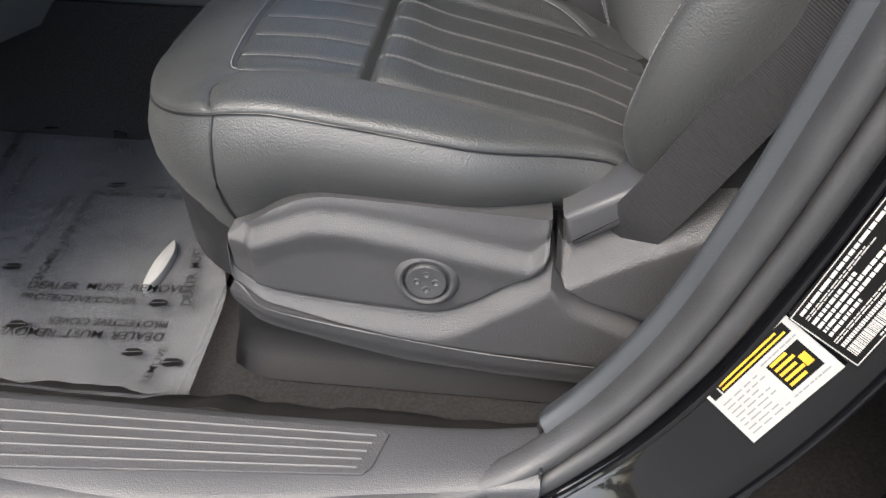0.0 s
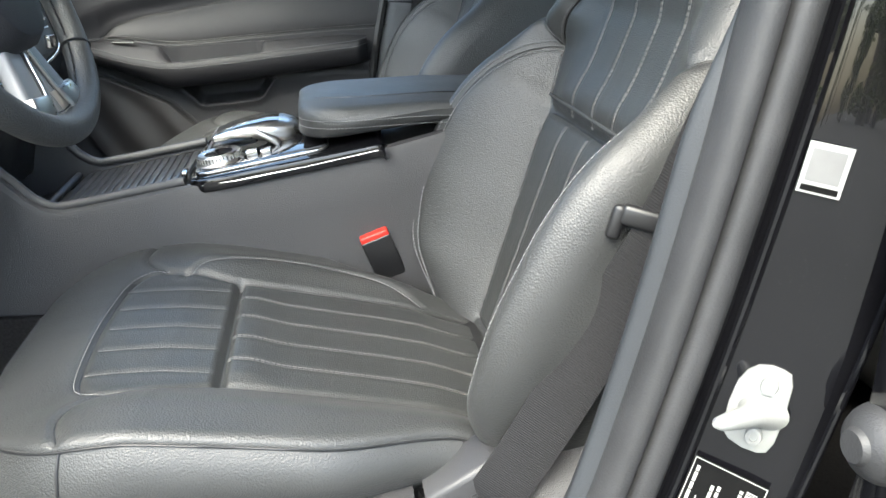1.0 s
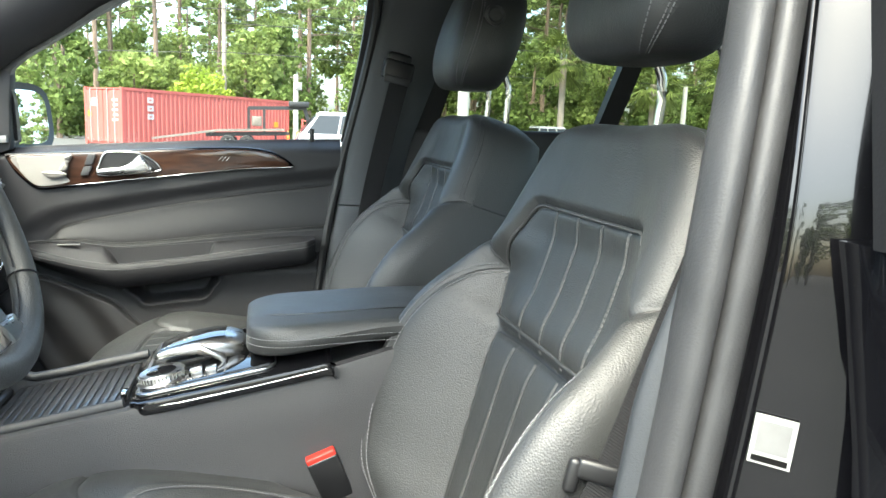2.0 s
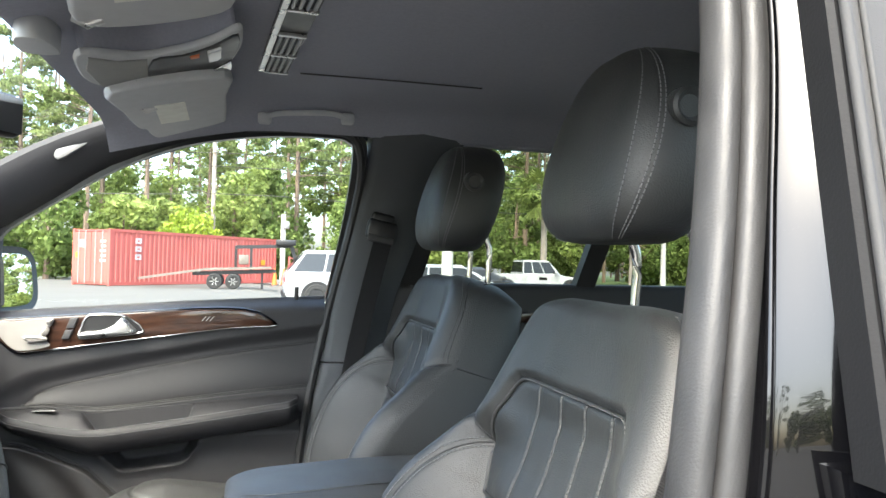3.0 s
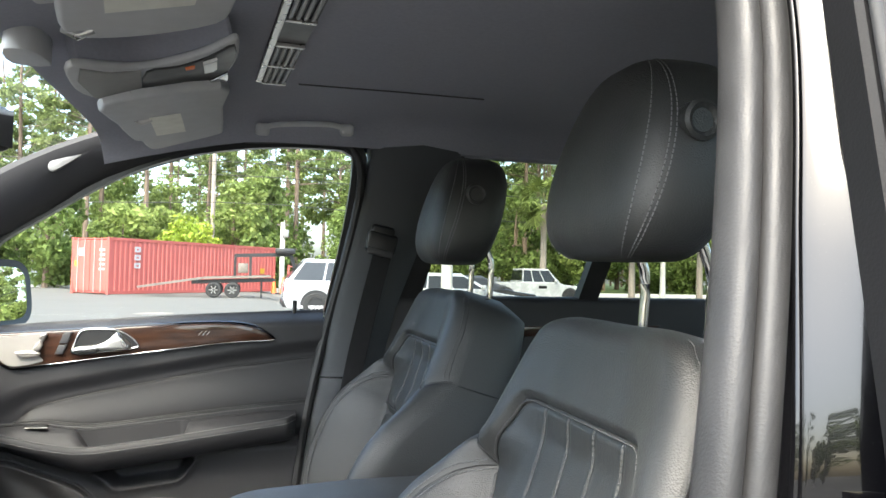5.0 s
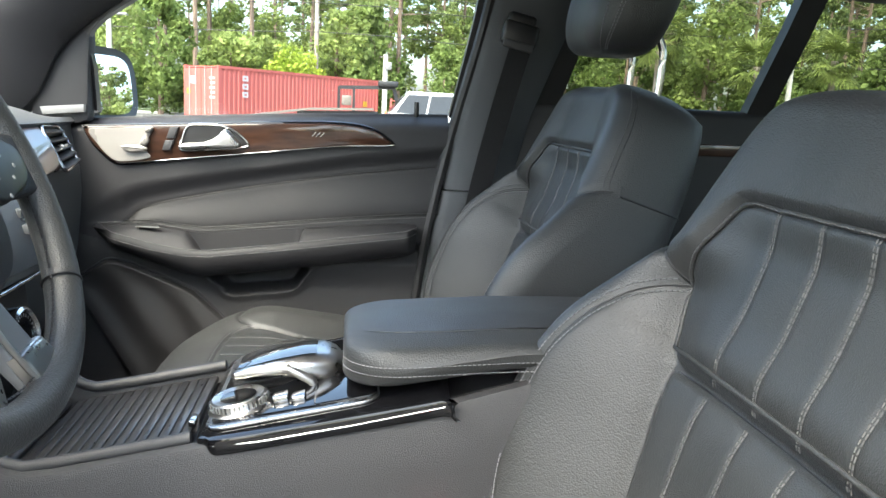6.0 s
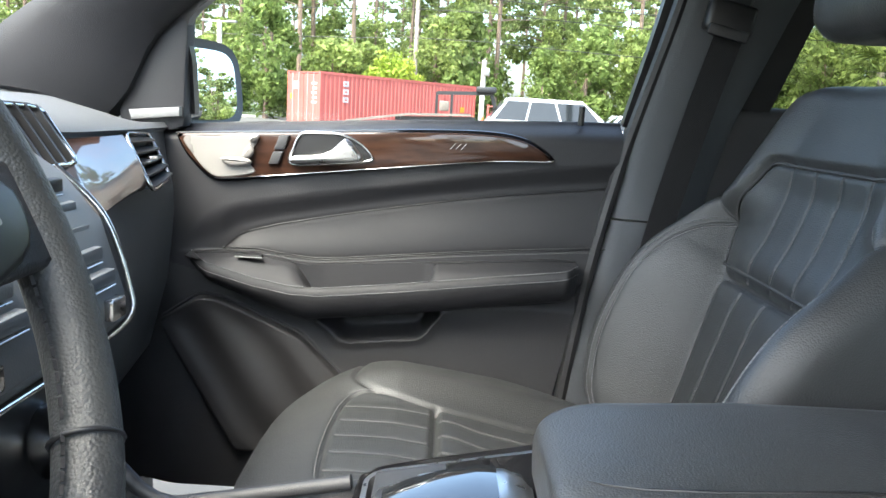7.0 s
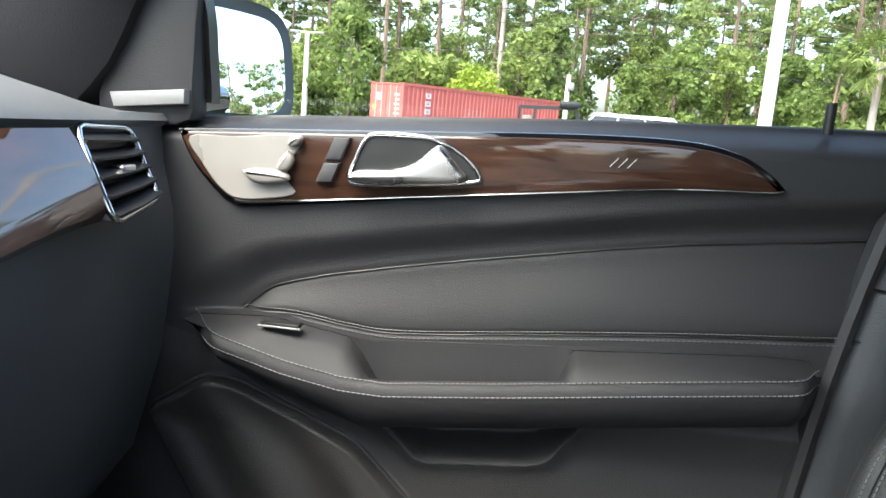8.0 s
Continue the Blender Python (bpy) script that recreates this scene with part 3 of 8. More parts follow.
# roof: headliner and outer skin
ceiling_pts = []
for x in np.linspace(-0.2, 1.85, 28):
    lp = []
    for y in np.linspace(-0.64, 0.64, 25):
        z = 1.608 - 0.06 * (abs(y) / 0.64) ** 14 - 0.073 * (max(0, 0.14 - x) / 0.34) ** 1.3 - 0.02 * max(0, x - 1) ** 2 - 0.004 * (abs(y) / 0.62) ** 2
        lp.append((x, y, z))
    ceiling_pts.append(lp)
under = loft(ceiling_pts, caps=False, closed=False)
upper = [(x, y * 1.06, z + 0.05) for lp in ceiling_pts for x, y, z in lp]
nlp, per = len(ceiling_pts), 25
cv = under[0] + upper
cf = list(under[1]) + [tuple(k + nlp * per for k in f[::-1]) for f in under[1]]
edge = [i for i in range(per)] + [i * per + per - 1 for i in range(1, nlp)] + [(nlp - 1) * per + i for i in range(per - 2, -1, -1)] + [i * per for i in range(nlp - 2, 0, -1)]
for a, b in zip(edge, edge[1:] + edge[:1]):
    cf.append((a, b, b + nlp * per, a + nlp * per))
tagged(link("ceiling", cv, cf, "headliner"), "dark grey fabric headliner of the car roof", "headliner", kind="structure")
top = [(x, y * 1.13, z + 0.058 - (0.05 if abs(y) > 0.6 else 0)) for lp in ceiling_pts for x, y, z in lp]
tagged(link("roof_skin", top + [(x, y, z - 0.006) for x, y, z in top], list(under[1]) + [tuple(k + nlp * per for k in f[::-1]) for f in under[1]], "paint"), "glossy black outer car roof", "roof", kind="structure")


def lean(z):
    """How far the passenger's window plane stands from the centre line."""
    return 0.785 - 0.27 * max(0.0, z - 1.13)


def side_loft(name, lower, upper, bulge, thick, mat, parent, n=24, label="", inner=0.03):
    """A trim between two lines of (x, y, z), rounded towards the cabin."""
    A, B = spline(lower, 6), spline(upper, 6)
    A = [A[int(round(i * (len(A) - 1) / n))] for i in range(n + 1)]
    B = [B[int(round(i * (len(B) - 1) / n))] for i in range(n + 1)]
    loops = []
    for a, b in zip(A, B):
        lp = []
        for k in range(9):
            u = k / 8
            p = a + (b - a) * u
            lp.append(p - np.array((0, bulge * math.sin(math.pi * u) ** 0.6, 0)))
        lp += [b + np.array((0, thick, 0)), a + np.array((0, thick, 0))]
        loops.append(lp)
    return link(name, *loft(loops), mat, parent, label)


# passenger side: windscreen pillar
apil = thing("windscreen_pillar", "dark plastic windscreen pillar trim with a small badge", "pillar trim", kind="structure")
side_loft("pillar_cover", [(-0.60, 0.72, 1.09), (-0.545, 0.72, 1.15), (-0.48, 0.715, 1.262), (-0.33, 0.705, 1.365), (-0.2, 0.695, 1.445), (0.0, 0.675, 1.52), (0.12, 0.665, 1.548)],
          [(-0.86, 0.66, 1.14), (-0.75, 0.65, 1.215), (-0.63, 0.645, 1.30), (-0.46, 0.635, 1.415), (-0.31, 0.625, 1.50), (-0.14, 0.61, 1.565), (-0.05, 0.60, 1.59)], 0.03, 0.06, "vinyl", apil)
part("airbag_badge", prism(rounded([(-0.298, 1.448), (-0.262, 1.472), (-0.238, 1.492), (-0.242, 1.506), (-0.27, 1.498), (-0.302, 1.474), (-0.31, 1.455)], 3), "y", 0.622, 0.66, 0.002, 2), "satin_dark", apil, "pale grey badge")
# driver's windscreen pillar
side_loft("pillar_cover", [(-0.60, -0.72, 1.09), (-0.48, -0.715, 1.23), (-0.33, -0.705, 1.33), (-0.2, -0.695, 1.405), (0.0, -0.675, 1.49), (0.12, -0.665, 1.53)],
          [(-0.86, -0.66, 1.14), (-0.75, -0.65, 1.215), (-0.63, -0.645, 1.30), (-0.46, -0.635, 1.415), (-0.31, -0.625, 1.50), (-0.05, -0.60, 1.59)], -0.03, -0.03, "vinyl", apil)
wind = thing("windscreen", "clear car windscreen", "windscreen", kind="structure")
wl = []
for u in np.linspace(0, 1, 10):
    wl.append([(-1.02 + 0.80 * u - 0.08 * (1 - u) * (1 - (v / 0.68) ** 2), v * (1 - 0.06 * u), 1.10 + 0.455 * u) for v in np.linspace(-0.68, 0.68, 17)])
wv, wf = loft(wl, caps=False, closed=False)
shield = link("pane", wv, wf, "glass", wind)
shield.visible_shadow = False

# passenger side: centre pillar with belt
bpil = thing("centre_pillar", "dark plastic centre pillar trim with a belt guide", "pillar trim", kind="structure")


def pillar_piece(name, zlist, mat):
    loops = []
    for z in zlist:
        xf = float(np.interp(z, (0.42, 0.6, 0.86, 0.98, 1.14, 1.35, 1.47, 1.56), (0.215, 0.235, 0.275, 0.30, 0.325, 0.37, 0.40, 0.41)))
        xr = float(np.interp(z, (0.42, 0.98, 1.14, 1.35, 1.56), (0.42, 0.45, 0.48, 0.55, 0.64)))
        y = 0.735 - 0.20 * max(0, z - 1.08)
        loops.append([(xf - 0.012, y + 0.06, z), (xf - 0.006, y + 0.012, z), (xf + 0.004, y + 0.001, z), (xf + 0.02, y - 0.006, z), ((xf + xr) / 2, y - 0.016, z), (xr - 0.02, y - 0.006, z),
                      (xr, y + 0.01, z), (xr + 0.01, y + 0.07, z)])
    return link(name, *loft(loops), mat, bpil)


pillar_piece("lower_cover", [0.36, 0.5, 0.7, 0.9, 0.976], "slate_trim")
pillar_piece("upper_cover", [0.98, 1.05, 1.15, 1.25, 1.35, 1.45, 1.56], "slate_trim")
link("pillar_seal", *sweep(spline([(0.222, 0.75, 0.5), (0.262, 0.745, 0.86), (0.30, 0.745, 1.06), (0.318, 0.738, 1.14), (0.36, 0.70, 1.33), (0.378, 0.675, 1.46), (0.36, 0.665, 1.535), (0.3, 0.664, 1.555), (0.1, 0.668, 1.55)], 6), ring(0.011, 8, 0.014), up=(0, 1, 0)), "rubber", bpil)

# passenger door
door = thing("door_1", "closed black passenger door with wood trim and armrest", "car door", kind="structure")
SEAM_A = spline([(-0.392, 0.880), (-0.376, 0.897), (-0.354, 0.913), (-0.303, 0.929), (-0.252, 0.941), (-0.15, 0.962), (0.031, 0.995), (0.13, 1.010), (0.29, 1.029)], 8)
SEAM_B = spline([(-0.392, 0.880), (-0.33, 0.884), (-0.26, 0.876), (-0.195, 0.875), (-0.019, 0.894), (0.131, 0.909), (0.29, 0.922)], 8)
GROOVE = spline([(-0.46, 0.90), (-0.43, 0.935), (-0.385, 0.965), (-0.276, 0.988), (-0.093, 1.021), (0.08, 1.054), (0.30, 1.083)], 8)
ARM_BOT = [(-0.5, 0.86), (-0.434, 0.843), (-0.355, 0.813), (-0.283, 0.789), (-0.231, 0.772), (-0.07, 0.791), (0.3, 0.842)]
POCKET = spline([(-0.215, 0.775), (-0.19, 0.742), (-0.165, 0.724), (-0.1, 0.73), (-0.035, 0.738), (-0.012, 0.762), (-0.0, 0.795), (-0.1, 0.80)], 4, True)
SPEAKER = outline([(-0.508, 0.746), (-0.428, 0.803), (-0.39, 0.80), (-0.245, 0.734), (-0.135, 0.625), (-0.10, 0.55), (-0.10, 0.50), (-0.366, 0.50)], 0.012)


def door_x(z, u):
    xf = np.interp(z, (0.42, 0.75, 0.80, 0.90, 0.97, 1.05, 1.15), (-0.68, -0.68, -0.66, -0.60, -0.54, -0.52, -0.56))
    xr = np.interp(z, (0.42, 0.593, 0.861, 1.065, 1.15), (0.185, 0.211, 0.262, 0.297, 0.305))
    return xf + (xr - xf) * u


def door_y(x, z):
    P = np.stack([x, z], 1)
    g = np.interp(x, *np.array(GROOVE).T)
    a, b = np.interp(x, *np.array(SEAM_A).T), np.interp(x, *np.array(SEAM_B).T)
    ext = smooth(-0.475, -0.37, x)
    t = np.clip((g - z) / (g - a + 0.004), 0, 1)
    u = np.clip((a - z) / (a - b + 0.004), 0, 1)
    shape = 0.017 * smooth(0.0, 0.75, t) - 0.015 * smooth(0.0, 0.9, u)
    y = 0.733 + 0.004 * smooth(0.95, 0.85, z) + ext * shape * (1 - smooth(0.0, 0.04, b - z))
    y += 0.05 * smooth(1.105, 1.15, z) ** 2
    for line, dep in ((SEAM_A, 0.0014), (SEAM_B, 0.003)):
        y += dep * np.exp(-((away(P, line) / 0.0035) ** 2))
    y += 0.012 * smooth(0.82, 0.74, z)
    inp = inside(P, POCKET)
    dp = away(P, POCKET, True)
    y += np.where(inp, 0.05 * smooth(0.0, 0.016, dp), -0.006 * np.exp(-((dp / 0.012) ** 2)) * (z < 0.79))
    ins = inside(P, SPEAKER)
    ds = away(P, SPEAKER, True)
    y -= np.where(ins, 0.022 * smooth(0, 0.006, ds) - 0.006 * np.sin((x + z * 0.62 + 0.02) * 52) * smooth(0, 0.05, ds), 0)
    y += 0.02 * smooth(-0.46, -0.56, x) ** 1.5
    y += 0.018 * smooth(-0.43, -0.36, x) * smooth(0.02, 0.07, x + 0.49) * smooth(0.86, 0.83, z) * smooth(0.80, 0.83, z)
    return y


NU, NV = 280, 250
Z = np.linspace(0.42, 1.148, NV)
U = np.linspace(0, 1, NU)
zz = np.repeat(Z, NU)
xx = np.concatenate([door_x(np.full(NU, z), U) for z in Z])
top_z = np.interp(xx, (-0.56, -0.36, -0.04, 0.215, 0.31), (1.088, 1.106, 1.127, 1.139, 1.142))
zq = np.where(zz < 1.0, zz, 1.0 + (zz - 1.0) * (top_z - 1.0) / 0.148)
dv = np.stack([xx, door_y(xx, zz), zq], 1)
df = grid_faces(NU, NV)
dc = np.stack([xx[df].mean(1), zz[df].mean(1)], 1)
insert_poly = list(SEAM_A) + list(SEAM_B)[::-1]
split_surface((dv, df, dc), [
    ("speaker_cover", "panel_dark", lambda c: inside(c, SPEAKER), "moulded dark speaker cover with soft ridges"),
    ("insert_panel", "door_leather", lambda c: inside(c, insert_poly), "padded black leather insert"),
    ("lower_panel", "plastic_low", lambda c: c[:, 1] < np.interp(c[:, 0], *np.array(ARM_BOT).T), "dark grey hard plastic lower panel with a pocket"),
], door, "upper_panel", "vinyl")
rim_v = [(-0.56, 0.80, 0.40), (0.19, 0.80, 0.40), (0.315, 0.80, 1.125), (-0.56, 0.80, 1.075)]
part("door_core", prism([(x, z) for x, _, z in rim_v], "y", 0.80, 0.86), "paint", door)
surf_door = lambda a, b: np.stack([a, door_y(a, b), b], 1)
sew("stitching", seam_runs(surf_door, [SEAM_B], (0.005, -0.005), -1), "thread_mid", door, 0.0055, 0.0040, 0.0007)
WELT = lambda line: [tuple(p) for p in surf_door(*np.array([(float(a), float(b)) for a, b in line]).T) + np.array((0, -0.0012, 0))]
tube("insert_seam", WELT(SEAM_A), 0.0011, "black_plastic", door, n=6)
tube("insert_seam", WELT(SEAM_B), 0.0011, "black_plastic", door, n=6)
tube("speaker_edge", [(x, float(door_y(np.array([x]), np.array([z]))[0]) - 0.006, z) for x, z in SPEAKER + SPEAKER[:1]], 0.0028, "vinyl", door, n=8)
tube("belt_line_trim", [(-0.55, 0.79, 1.083), (-0.36, 0.79, 1.10), (-0.04, 0.79, 1.121), (0.215, 0.79, 1.133), (0.305, 0.788, 1.136)], 0.009, "rubber", door)

# door armrest
ARM_X = np.linspace(-0.44, 0.238, 120)
loops, stitch_hi = [], []
for x in ARM_X:
    zs_ = float(np.interp(x, (-0.44, -0.383, -0.319, -0.255, -0.206, -0.075, 0.096, 0.204, 0.24), (0.874, 0.859, 0.842, 0.831, 0.83, 0.845, 0.868, 0.882, 0.89)))
    zb = float(np.interp(x, *np.array(ARM_BOT).T))
    grab = float(smooth(-0.262, -0.200, x) * (1 - smooth(-0.030, -0.008, x)))
    zt = float(np.interp(x, (-0.44, -0.349, -0.23, 0.0, 0.188, 0.24), (0.878, 0.884, 0.866, 0.884, 0.90, 0.90)))
    out = 0.672 + 0.05 * float(smooth(-0.385, -0.445, x)) ** 1.5 + 0.025 * float(smooth(0.215, 0.24, x))
    sec = [(0.745, zt), (0.735 - 0.01 * (1 - grab), zt - 0.001), (0.726 + 0.007 * grab, zt - 0.002 + (zs_ - 0.03 - zt) * grab), (0.712 - 0.008 * grab, zt - 0.005 + (zs_ - 0.026 - zt) * grab), (0.692 + 0.002 * grab, max(zs_ + 0.004, zt - 0.010 - 0.04 * grab)), (out + 0.006, zs_ + 0.006), (out, zs_ - 0.002),
           (out + 0.001, zs_ - 0.014), (out + 0.006, (zs_ + zb) / 2), (out + 0.02, zb + 0.006), (out + 0.035, zb), (0.745, zb + 0.004)]
    loops.append([(x, y, z) for y, z in sec])
    stitch_hi.append((np.array((x, out - 0.0006, zs_)), np.array((0, -1, 0.4))))
arm = link("armrest", *loft(loops), "door_leather", door, "padded black armrest with double stitching", angle=50)
sew("stitching", [([p + (0, 0.0048, 0.0075) for p, _ in stitch_hi], [n for _, n in stitch_hi]), ([p + (0, -0.0006, -0.006) for p, _ in stitch_hi], [n for _, n in stitch_hi])], "thread", arm, 0.0055, 0.0040, 0.0007)
part("window_switch", box((-0.352, 0.692, 0.8795), (-0.308, 0.708, 0.8855), 0.002), "black_plastic", arm, "window switch with a chrome edge")
part("switch_edge", box((-0.354, 0.690, 0.880), (-0.306, 0.6912, 0.8822), 0.0004, 1), "satin_dark", arm)

# wood and metal on the door
WOOD = [tuple(p) for p in spline([(-0.463, 1.075), (-0.462, 1.083), (-0.45, 1.087), (-0.255, 1.10), (-0.042, 1.114), (0.074, 1.117), (0.132, 1.109), (0.165, 1.093), (0.184, 1.077), (0.176, 1.073), (0.069, 1.066), (-0.132, 1.039), (-0.307, 1.015),
                        (-0.385, 1.005), (-0.405, 1.008), (-0.42, 1.018), (-0.446, 1.045)], 4, True)]
inner_wood = [tuple(np.array((-0.14, 1.062)) + (np.array(p) - (-0.14, 1.062)) * (0.985, 0.90)) for p in WOOD]
wood = part("wood_panel", prism(inner_wood, "y", 0.722, 0.745, 0.003, 3), "wood", door, "dark lacquered burl wood panel")
part("panel_surround", prism(WOOD, "y", 0.728, 0.748, 0.002, 2), "piano", door)
edge_line = [(x, 0.7225, z) for x, z in inner_wood]
tube("chrome_line", [p for p in edge_line if p[0] > -0.40 and p[2] < 1.075], 0.0011, "chrome", wood, n=6, up=(0, 1, 0.01))
# added pale plate that stands for bright sky reflected in the lacquered wood
SKY_SHEEN = [tuple(p) for p in spline([(-0.45, 1.078), (-0.40, 1.082), (-0.325, 1.088), (-0.335, 1.06), (-0.338, 1.04), (-0.33, 1.024), (-0.385, 1.014), (-0.41, 1.022), (-0.435, 1.05)], 4, True)]
part("metal_plate", prism(SKY_SHEEN, "y", 0.7195, 0.73, 0.001, 1), "silver_trim", door, "warm silver patch for sky reflected in the wood under the seat switches")
seat_sw = part("seat_switch", prism(rounded([(-0.385, 1.047), (-0.368, 1.034), (-0.336, 1.038), (-0.334, 1.046), (-0.35, 1.05)], 3), "y", 0.708, 0.722, 0.005, 3), "silver_trim", door, "satin silver seat shaped switch")
part("switch_back", prism(rounded([(-0.347, 1.052), (-0.335, 1.05), (-0.328, 1.062), (-0.335, 1.072), (-0.343, 1.064)], 3), "y", 0.708, 0.722, 0.005, 3), "silver_trim", seat_sw)
part("switch_head", prism(rounded([(-0.336, 1.077), (-0.326, 1.077), (-0.32, 1.086), (-0.326, 1.09), (-0.334, 1.087)], 3), "y", 0.708, 0.722, 0.005, 3), "silver_trim", seat_sw)
for z0, z1 in ((1.041, 1.063), (1.066, 1.091)):
    s0, s1 = (z0 - 1.041) * 0.36, (z1 - 1.041) * 0.36
    part("lock_button", prism([(-0.304 + s0, z0), (-0.287 + s0, z0 + 0.001), (-0.287 + s1, z1), (-0.304 + s1, z1 - 0.001)], "y", 0.714, 0.73, 0.0015, 2), "plastic", door, "dark lock button")
BEZ = [tuple(p) for p in spline([(-0.266, 1.043), (-0.262, 1.07), (-0.252, 1.092), (-0.235, 1.098), (-0.18, 1.097), (-0.145, 1.081), (-0.128, 1.062), (-0.136, 1.055), (-0.2, 1.047)], 4, True)]
part("handle_cup", prism(BEZ, "y", 0.7205, 0.735, 0.001, 1), "black_plastic", door, "dark recess behind the door handle")
tube("handle_rim", [(x, 0.7195, z) for x, z in BEZ], 0.0025, "chrome", door, closed=True, up=(0, 1, 0.01), n=8)
part("inner_handle", prism([tuple(p) for p in spline([(-0.262, 1.046), (-0.258, 1.058), (-0.22, 1.062), (-0.195, 1.072), (-0.178, 1.088), (-0.168, 1.090), (-0.15, 1.07), (-0.142, 1.062), (-0.15, 1.054), (-0.2, 1.049)], 4, True)], "y", 0.698, 0.722, 0.005, 3), "satin", door, "satin metal door handle")
for k in range(3):
    x0 = 0.005 + k * 0.009
    part("emblem_bar", prism([(x0, 1.084), (x0 + 0.0015, 1.084), (x0 + 0.010, 1.094), (x0 + 0.0085, 1.094)], "y", 0.7205, 0.7225), "chrome", wood)
# window: frame, sail panel, glass, lock pin
OUT = spline([(-0.455, 0, 1.115), (-0.452, 0, 1.20), (-0.446, 0, 1.28), (-0.33, 0, 1.362), (-0.2, 0, 1.441), (-0.1, 0, 1.487), (0.0, 0, 1.517), (0.15, 0, 1.54), (0.3, 0, 1.545), (0.345, 0, 1.537), (0.362, 0, 1.505), (0.35, 0, 1.36), (0.312, 0, 1.14)], 5)
OUT = [(p[0], lean(p[2]), p[2]) for p in OUT]
link("window_frame", *sweep(OUT, [(-0.006, -0.012), (0.03, -0.012), (0.03, 0.012), (-0.006, 0.012)], up=(0, 1, 0)), "black_plastic", door)
pane_v = [(-0.52, lean(1.1), 1.10)] + [(x, y + 0.012, z) for x, y, z in OUT] + [(0.32, lean(1.1), 1.10)]
pane = link("window_pane", pane_v, [tuple(range(len(pane_v)))], "glass", door, smooth=False)
pane.visible_shadow = False
tube("lock_pin", [(0.232, 0.768, 1.135), (0.232, 0.768, 1.150), (0.232, 0.768, 1.168)], 0.0055, "black_plastic", door, n=12)
sail = [tuple(p) for p in spline([(-0.455, 1.125), (-0.452, 1.20), (-0.447, 1.285), (-0.48, 1.262), (-0.53, 1.20), (-0.555, 1.15), (-0.565, 1.09), (-0.5, 1.085), (-0.457, 1.095)], 2, True)]
part("mirror_sail", prism(sail, "y", 0.735, 0.775, 0.004, 2), "vinyl", door)
part("tweeter_strip", prism([(-0.54, 1.103), (-0.458, 1.112), (-0.458, 1.128), (-0.545, 1.119)], "y", 0.722, 0.76, 0.002, 2), "satin_dark", door, "dull silver loudspeaker strip")

# outside mirror
mir = thing("wing_mirror", "black wing mirror with a clear glass that shows sky", "wing mirror")
hx = Matrix.Translation((-0.497, 0.935, 1.168)) @ Matrix.Rotation(radians(-17), 4, "Z") @ Matrix.Rotation(radians(-6.5), 4, "Y")
shell = []
for k, (dx, s) in enumerate(((0.02, 0.9), (0.022, 0.985), (0.01, 1.0), (-0.04, 0.97), (-0.09, 0.8), (-0.12, 0.45))):
    shell.append([hx @ Vector((dx, 0.122 * s * math.copysign(abs(math.cos(a)) ** 0.55, math.cos(a)), 0.088 * s * math.copysign(abs(math.sin(a)) ** 0.55, math.sin(a)))) for a in np.linspace(0, 2 * math.pi, 40, endpoint=False)])
link("mirror_housing", *loft(shell), "black_plastic", mir)
gl = [hx @ Vector((0.0235, 0.096 * math.copysign(abs(math.cos(a)) ** 0.5, math.cos(a)), 0.068 * math.copysign(abs(math.sin(a)) ** 0.5, math.sin(a)))) for a in np.linspace(0, 2 * math.pi, 40, endpoint=False)]
M["mirror"] = material("mirror_glass", (0.85, 0.87, 0.88), 0.01, 1.0, color2=(0.84, 0.86, 0.87), scale=2, rough_var=0)
link("mirror_glass", gl + [hx @ Vector((0.0215, 0, 0))], [tuple(range(40))], "mirror", mir, smooth=False)
tube("mirror_arm", [(-0.49, 0.8, 1.12), (-0.49, 0.88, 1.12)], 0.02, "paint", mir, n=12)

# passenger belt
pbelt = thing("seat_belt", "black webbing seat belt on its pillar guide", "seat belt", group="seat belts")
tube_pts = spline([(0.436, 0.668, 1.29), (0.405, 0.685, 1.15), (0.372, 0.70, 0.98), (0.345, 0.70, 0.80), (0.33, 0.69, 0.62)], 8)
link("webbing", *sweep(tube_pts, [(-0.023, -0.0008), (0.023, -0.0008), (0.023, 0.0008), (-0.023, 0.0008)], up=(0, 1, 0)), "belt", pbelt)
dr = Matrix.Translation((0.428, 0.658, 1.318)) @ Matrix.Rotation(radians(12), 4, "Y")
part("belt_guide", box((-0.035, -0.016, -0.028), (0.04, 0.014, 0.022), 0.008, 3, m=dr), "black_plastic", pbelt, "moulded belt guide")
part("guide_slot", box((-0.03, -0.02, -0.035), (0.035, -0.012, -0.018), 0.003, 2, m=dr), "plastic", pbelt)
part("anchor_cover", box((-0.03, -0.012, 0.012), (0.03, 0.012, 0.04), 0.009, 3, m=dr), "black_plastic", pbelt)

# rear passenger door and quarter
rd = thing("rear_side", "dark rear cabin side with tinted windows", "car side", kind="structure")


def yl(z):
    return 0.79 - 0.27 * max(0.0, z - 1.13)


def bar(name, pts, w, mat, parent):
    pts = [(x, yl(z) - 0.004, z) for x, z in pts]
    return link(name, *sweep(pts, [(-w / 2, -0.02), (w / 2, -0.02), (w / 2, 0.015), (-w / 2, 0.015)], up=(0, 1, 0)), mat, parent)


